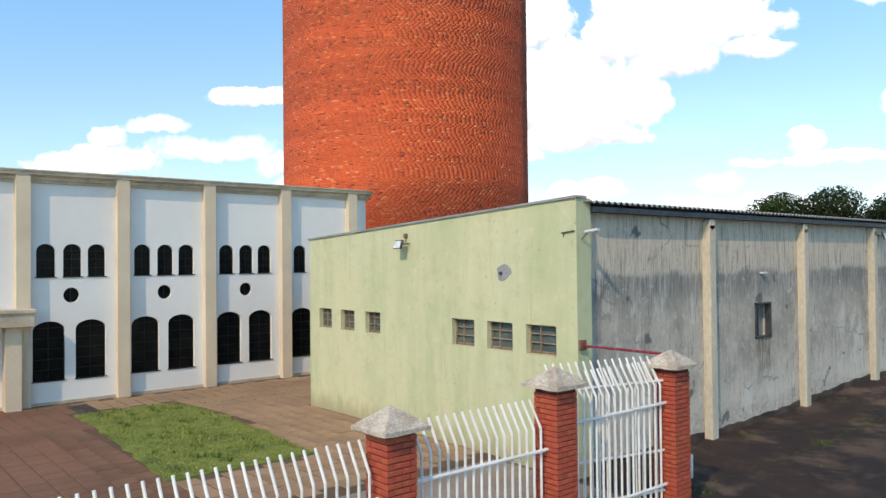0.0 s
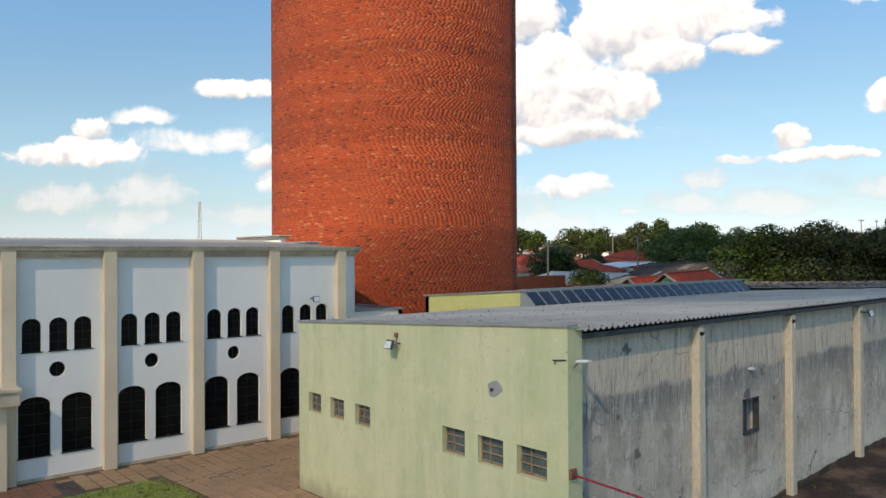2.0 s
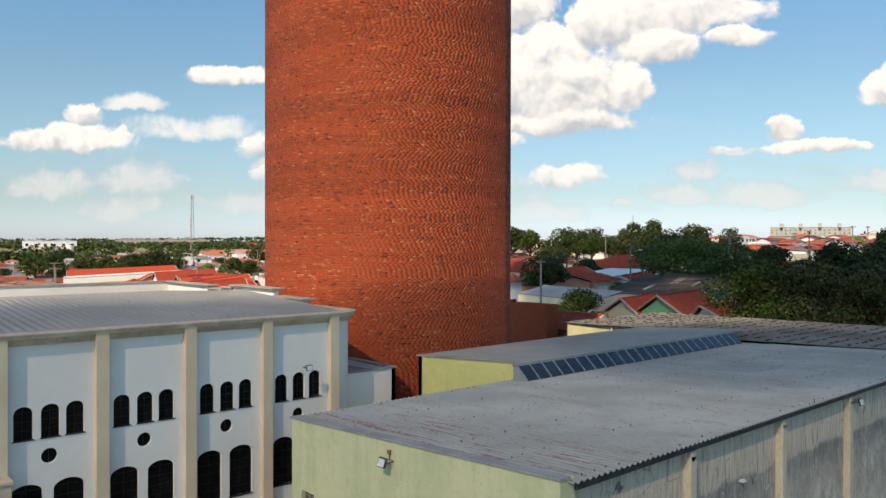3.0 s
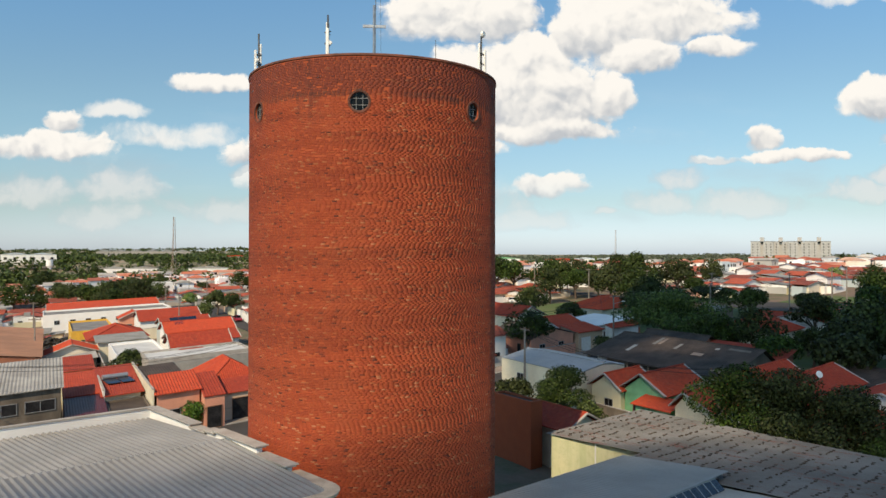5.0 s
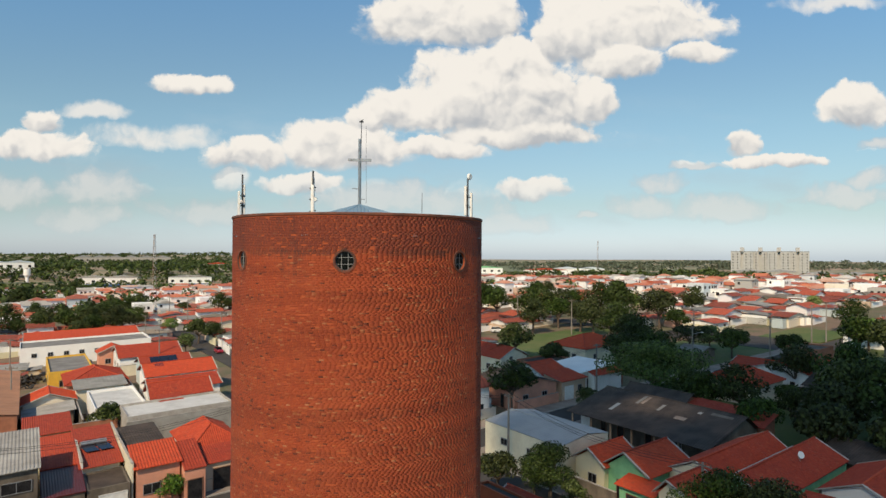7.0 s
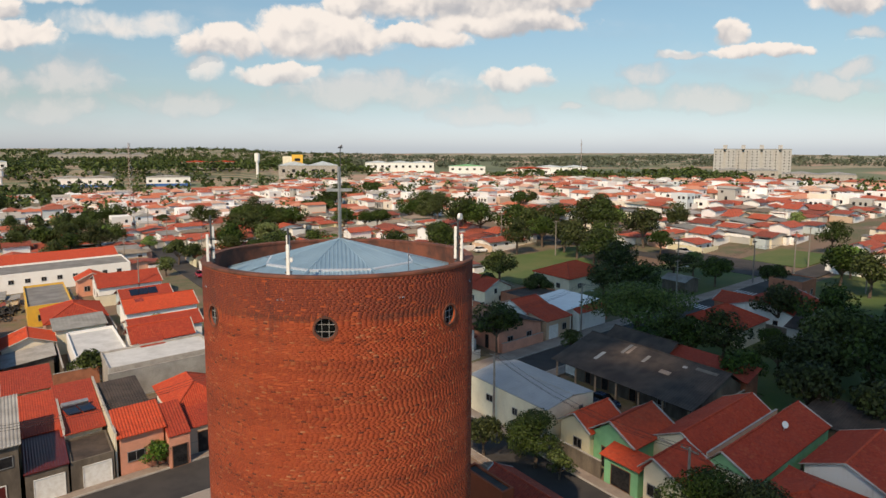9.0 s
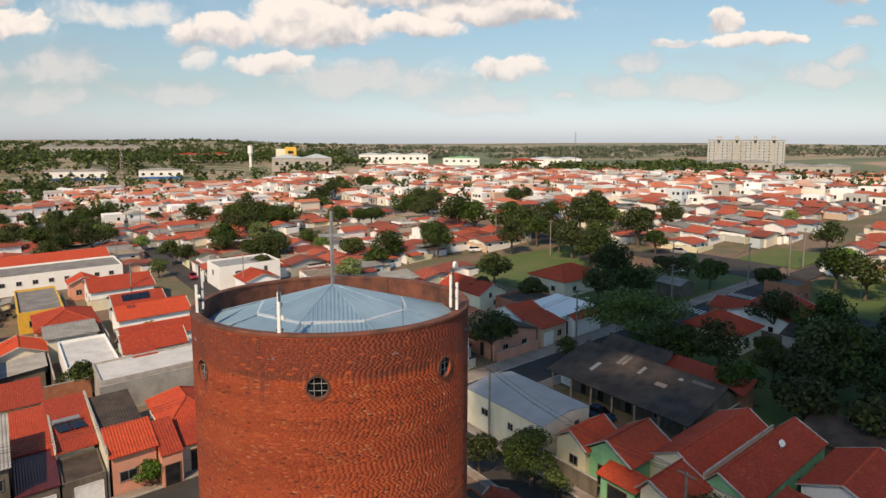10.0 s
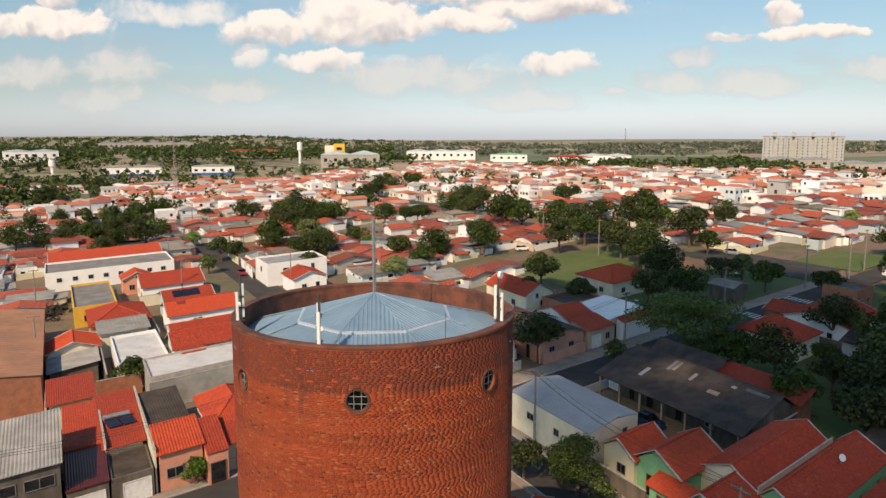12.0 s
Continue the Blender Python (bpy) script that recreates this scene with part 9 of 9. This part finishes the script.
def shed_far(deg, d, w, l, h, wall, roof, label, turn=None, rise=2.0, band=None):
    """A large shed of the industrial quarter, its long side square to the town."""
    x, y = polar(deg, d)
    t = thing("warehouse", label, "warehouse", "", at=(x, y, land(x, y)))
    t.rotation_euler = (0, 0, math.radians(deg if turn is None else turn))
    bm = bmesh.new()
    box(bm, -w / 2, -l / 2, -1, w / 2, l / 2, h)
    part("body", bm, wall, t)
    bm = bmesh.new()
    n = max(1, int(w / 28))
    for k in range(n):
        a, b = -w / 2 + w * k / n, -w / 2 + w * (k + 1) / n
        prism(bm, [(a, h), (b, h), ((a + b) / 2, h + rise)], lambda s, z, q: (s, q, z), -l / 2 - 0.5, l / 2 + 0.5)
    bmesh.ops.recalc_face_normals(bm, faces=bm.faces)
    part("roof", bm, roof, t)
    for k in range(max(2, int(w / 9))):
        bm = bmesh.new()
        a = -w / 2 + w * (k + 0.5) / max(2, int(w / 9))
        box(bm, a - 1.6, -l / 2 - 0.15, h * 0.45, a + 1.6, -l / 2 + 0.05, h * 0.7)
        part("window", bm, "hole", t)
    if band:
        bm = bmesh.new()
        box(bm, -w / 2 - 0.1, -l / 2 - 0.25, 0, w / 2 + 0.1, -l / 2 - 0.16, h * 0.3)
        part("painted_band", bm, band, t)
    return t


shed_far(76.1, 1060, 60, 30, 12, "white", "zinc_cap", "long white warehouse among trees")
shed_far(68.9, 1600, 172, 40, 13, "kerb", "gutter", "grey saw-toothed factory shed", rise=4)
shed_far(69.9, 900, 60, 26, 10, "white", "pale_fibre", "white works building with blue band", band="blue_paint")
shed_far(64.5, 900, 46, 24, 10, "white", "pale_fibre", "white and blue depot with metal roof", band="blue_paint")
shed_far(61.6, 1150, 80, 26, 9, "kerb", "clay", "long hall with reddish roof")
shed_far(54.6, 830, 62, 34, 13, "kerb", "zinc_cap", "grey metal warehouse with curved roof", rise=4)
shed_far(47.8, 1010, 90, 30, 12, "white", "zinc_cap", "white hall with long windows")
shed_far(42.7, 950, 45, 22, 9, "white", "house_green", "low white and green hall")
shed_far(38.1, 880, 50, 22, 8, "white", "clay", "white hall with red roof")
shed_far(35.6, 930, 60, 30, 9, "white", "zinc_cap", "pale metal hall on the edge of town")
shed_far(22.7, 860, 62, 30, 9, "kerb", "gutter", "dark-roofed open hall before apartment blocks")
shed_far(18.1, 760, 60, 30, 9, "kerb", "gutter", "long grey-roofed industrial shed beyond the houses")


def yellow_block():
    x, y = polar(55.4, 860)
    t = thing("factory_tower", "yellow and white factory tower block", "building", at=(x, y, land(x, y)))
    t.rotation_euler = (0, 0, math.radians(55))
    bm = bmesh.new()
    box(bm, -6, -8, -1, 6, 8, 25)
    part("shaft", bm, "yellow_paint", t)
    bm = bmesh.new()
    box(bm, -16, -8, -1, -6, 8, 23)
    part("wing", bm, "cream_wall", t)
    for z in (6, 12, 18):
        bm = bmesh.new()
        box(bm, -3, -8.2, z, 3, -7.9, z + 3)
        part("window", bm, "hole", t)


yellow_block()


def water_tower(deg, d, h, label):
    x, y = polar(deg, d)
    t = thing("water_tower", label, "water tower", at=(x, y, land(x, y)))
    bm = bmesh.new()
    rod(bm, (0, 0, -1), (0, 0, h * 0.6), 1.6, 1.6, n=14)
    rod(bm, (0, 0, h * 0.6), (0, 0, h * 0.7), 1.6, 3.2, n=14)
    rod(bm, (0, 0, h * 0.7), (0, 0, h), 3.2, 3.2, n=14)
    part("tank", bm, "white", t)
    bm = bmesh.new()
    rod(bm, (0, 0, h), (0, 0, h + 1.2), 1.0, n=8)
    part("hatch", bm, "kerb", t)


water_tower(58.3, 960, 30, "white water tower above distant trees")
water_tower(74.9, 850, 20, "pale slender water tank on a shaft")


def apartments():
    base_x, base_y = polar(24.2, 1040)
    group = "apartment blocks on the horizon"
    first_block = None
    for k in range(4):
        x, y = polar(24.15 - 1.19 * k, 1040 + 10 * (k % 2))
        if first_block is None:
            t = thing("apartment_block", "grey eight-storey apartment block with small windows", "building", group, at=(x, y, land(x, y)))
            t.rotation_euler = (0, 0, math.radians(22))
            bm = bmesh.new()
            prism(bm, [(-13, -9), (-2, -9), (-2, -5), (2, -5), (2, -9), (13, -9), (13, 9), (-13, 9)], lambda a, b, z: (a, b, z), -1, 31)
            part("body", bm, "pale_block", t)
            bm = bmesh.new()
            box(bm, -13.3, -9.3, 31, 13.3, 9.3, 31.6)
            r = part("roof", bm, "gutter", t)
            bm = bmesh.new()
            box(bm, -2.5, -3, 31.6, 2.5, 4, 36.5)
            part("lift_house", bm, "pale_block", r)
            for f in range(8):
                for a in (-10.5, -5, 5, 10.5):
                    bm = bmesh.new()
                    box(bm, a - 0.7, -9.2, 2 + 3.6 * f, a + 0.7, -8.9, 3.3 + 3.6 * f)
                    part("window", bm, "hole", t)
            for a in (-2.0, 1.4):
                bm = bmesh.new()
                box(bm, a, -8.0, 0, a + 0.6, -5.1, 30)
                part("stair_fin", bm, "pale_block", t)
            first_block = t
        else:
            copy_thing(first_block, Matrix.Translation((x, y, land(x, y))) @ Matrix.Rotation(math.radians(22), 4, "Z"))


apartments()


def lattice_mast(deg, d, h, label):
    x, y = polar(deg, d)
    t = thing("radio_mast", label, "mast", "radio masts", at=(x, y, land(x, y)))
    for a, b in ((-1, -1), (1, -1), (0, 1.2)):
        bm = bmesh.new()
        rod(bm, (a * 1.0, b * 1.0, -0.5), (a * 0.3, b * 0.3, h), 0.09, n=5)
        part("leg", bm, "rust", t)
    bm = bmesh.new()
    n = int(h / 2.5)
    for k in range(n):
        z0, z1 = h * k / n, h * (k + 1) / n
        w0, w1 = 1.0 - 0.7 * k / n, 1.0 - 0.7 * (k + 1) / n
        rod(bm, (-w0, -w0, z0), (w1, -w1, z1), 0.05, n=4)
        rod(bm, (w0, -w0, z0), (0, 1.2 * w1, z1), 0.05, n=4)
        rod(bm, (0, 1.2 * w0, z0), (-w1, -w1, z1), 0.05, n=4)
    part("bracing", bm, "white_metal", t)["kind"] = "stuff"


lattice_mast(67.0, 350, 34, "red and white lattice radio mast")
lattice_mast(34.2, 800, 40, "slender pale lattice mast")


laid[0] = False


# ---------------------------------------------------------------- unseen clouds added to shade the hall, the side street and the grove
def vapour(alpha):
    def build(g, s):
        put(g, s, (0.9, 0.9, 0.9), 1.0)
        s.inputs["Alpha"].default_value = alpha
    return build


M["thin_vapour"] = material("thin_cloud_vapour", vapour(0.43))
M["dense_vapour"] = material("dense_cloud_vapour", vapour(0.82))


def shade_cloud(name, mat, lift, lobes, label):
    """An unseen cloud added high to the sun's side; lobes: where on the ground its shade falls, and how wide."""
    shift = Vector((sun_dir.x, sun_dir.y, 0)) / sun_dir.z * lift
    bm = bmesh.new()
    flat = 0.16
    for gx, gy, r in lobes:
        m = Matrix.Translation(Vector((gx, gy, lift)) + shift) @ Matrix.Diagonal((r, r, r * flat, 1))
        made = bmesh.ops.create_icosphere(bm, subdivisions=3, radius=1.0, matrix=m)
        for v in made["verts"]:
            v.co += (v.co - m.translation).normalized() * (0.10 * r * noise.noise(v.co * 0.09))
    tagged(finish(name, bm, mat, smooth=True), label, "cloud", kind="stuff")


M["soft_vapour"] = material("soft_cloud_vapour", vapour(0.62))
shade_cloud("cloud", "soft_vapour", 285.0, ((-10, 70, 27), (-42, 64, 13)), "unseen soft cloud that shades the side street")
shade_cloud("cloud", "thin_vapour", 250.0, ((16, 5, 41), (-9, 29, 11.5)), "unseen thin cloud veil that shades the hall")
shade_cloud("cloud", "dense_vapour", 320.0, ((-30, 108, 30), (-76, 112, 23), (-62, 136, 24), (8, 122, 42), (-60, 85, 15)), "unseen dense cloud that shades the grove and town")


# ---------------------------------------------------------------- paving slabs of the forecourt
def slabs():
    a, gap = 0.42, 0.02
    def lawn_at(x, y):
        k = (x + 13.3) / 8.6
        return -0.02 < k < 1.02 and -5.1 - 0.6 * k < y < -2.15 - 0.35 * k
    shapes = {}
    for mat in ("paver", "red_paver"):
        bm = bmesh.new()
        h = (a - gap) / 2
        vs = [bm.verts.new((x * h, y * h, z)) for z in (0.0,) for x, y in ((-1, -1), (1, -1), (1, 1), (-1, 1))]
        up = [bm.verts.new((x * (h - 0.012), y * (h - 0.012), 0.03)) for x, y in ((-1, -1), (1, -1), (1, 1), (-1, 1))]
        bm.faces.new(up)
        for i in range(4):
            j = (i + 1) % 4
            bm.faces.new((vs[i], vs[j], up[j], up[i]))
        me = bpy.data.meshes.new("paving_slab")
        bm.to_mesh(me)
        bm.free()
        me.materials.append(M[mat])
        shapes[mat] = me
    rng = random.Random(6)
    rest = {"paver": bmesh.new(), "red_paver": bmesh.new()}
    count = 0
    j = 0
    y = -11.6
    while y < 8.8:
        x = -15.1 + (0.21 if j % 2 else 0)
        while x < -2.3:
            inside = x > -9.6 and y > -0.25
            if not inside and not lawn_at(x, y):
                mat = "red_paver" if y < -4.9 - 0.07 * (x + 13) else "paver"
                z = land(x, y) + 0.004 + rng.uniform(-0.004, 0.006)
                tilt = (rng.uniform(-0.012, 0.012), rng.uniform(-0.012, 0.012), rng.uniform(-0.01, 0.01))
                m = Matrix.LocRotScale((x, y, z), Euler(tilt), None)
                if -10.5 < x < -2.5 and -6.5 < y < 0.2 and count < 298:
                    o = new("paving_slab", shapes[mat])
                    o.parent = forecourt
                    o.matrix_basis = m
                    count += 1
                else:
                    bm = rest[mat]
                    i0 = len(bm.verts)
                    bm.from_mesh(shapes[mat])
                    bm.verts.ensure_lookup_table()
                    for v in bm.verts[i0:]:
                        v.co = m @ v.co
            x += a
        y += a
        j += 1
    for mat, bm in rest.items():
        o = finish("paving_slabs", bm, mat, forecourt, "worn brown paving slabs")
        o["kind"] = "stuff"


slabs()


# ---------------------------------------------------------------- weeds in the cracks of the yard
def yard_weeds():
    rng = random.Random(17)
    verts, faces = [], []
    def tuft(x, y, n, r, h):
        for k in range(n):
            a, q = rng.uniform(0, 6.28), r * math.sqrt(rng.random())
            px, py = x + q * math.cos(a), y + q * math.sin(a)
            z = land(px, py)
            b, w, hh = rng.uniform(0, 6.28), rng.uniform(0.006, 0.014), h * rng.uniform(0.5, 1.2)
            i = len(verts)
            verts.extend([(px - w * math.cos(b), py - w * math.sin(b), z), (px + w * math.cos(b), py + w * math.sin(b), z), (px + 0.5 * hh * math.sin(b * 3), py + 0.5 * hh * math.cos(b * 3), z + hh)])
            faces.append((i, i + 1, i + 2))
    for k in range(60):
        s = rng.random()
        tuft(1.68 + 0.04 * s + rng.uniform(-0.03, 0.03), 0.9 + 7.6 * s, rng.randrange(1, 7), 0.05, 0.035)
    for x, y, n, r, h in ((1.72, 5.7, 90, 0.22, 0.07), (1.8, 1.0, 80, 0.3, 0.05), (1.8, 8.3, 160, 0.5, 0.04), (4.2, 9.0, 120, 0.8, 0.04), (3.6, 11.5, 90, 0.8, 0.04), (0.35, 5.3, 60, 0.3, 0.06), (0.3, 10.0, 60, 0.4, 0.06)):
        tuft(x, y, n, r, h)
    for k in range(40):
        tuft(rng.uniform(0.2, 7), rng.uniform(0.5, 20), rng.randrange(3, 10), 0.08, 0.05)
    # broad-leaved sprigs on the lawn
    for k in range(46):
        u = rng.random()
        x, y = -13.0 + 8.0 * u, -4.8 - 0.6 * u + rng.uniform(0.1, 2.3)
        tuft(x, y, rng.randrange(14, 46), rng.uniform(0.05, 0.16), rng.uniform(0.10, 0.20))
    me = bpy.data.meshes.new("yard_weeds")
    me.from_pydata(verts, [], faces)
    me.materials.append(M["leaf"])
    tagged(new("yard_weeds", me), "green weeds in the yard's cracks and on the lawn", "weeds", kind="stuff")


yard_weeds()
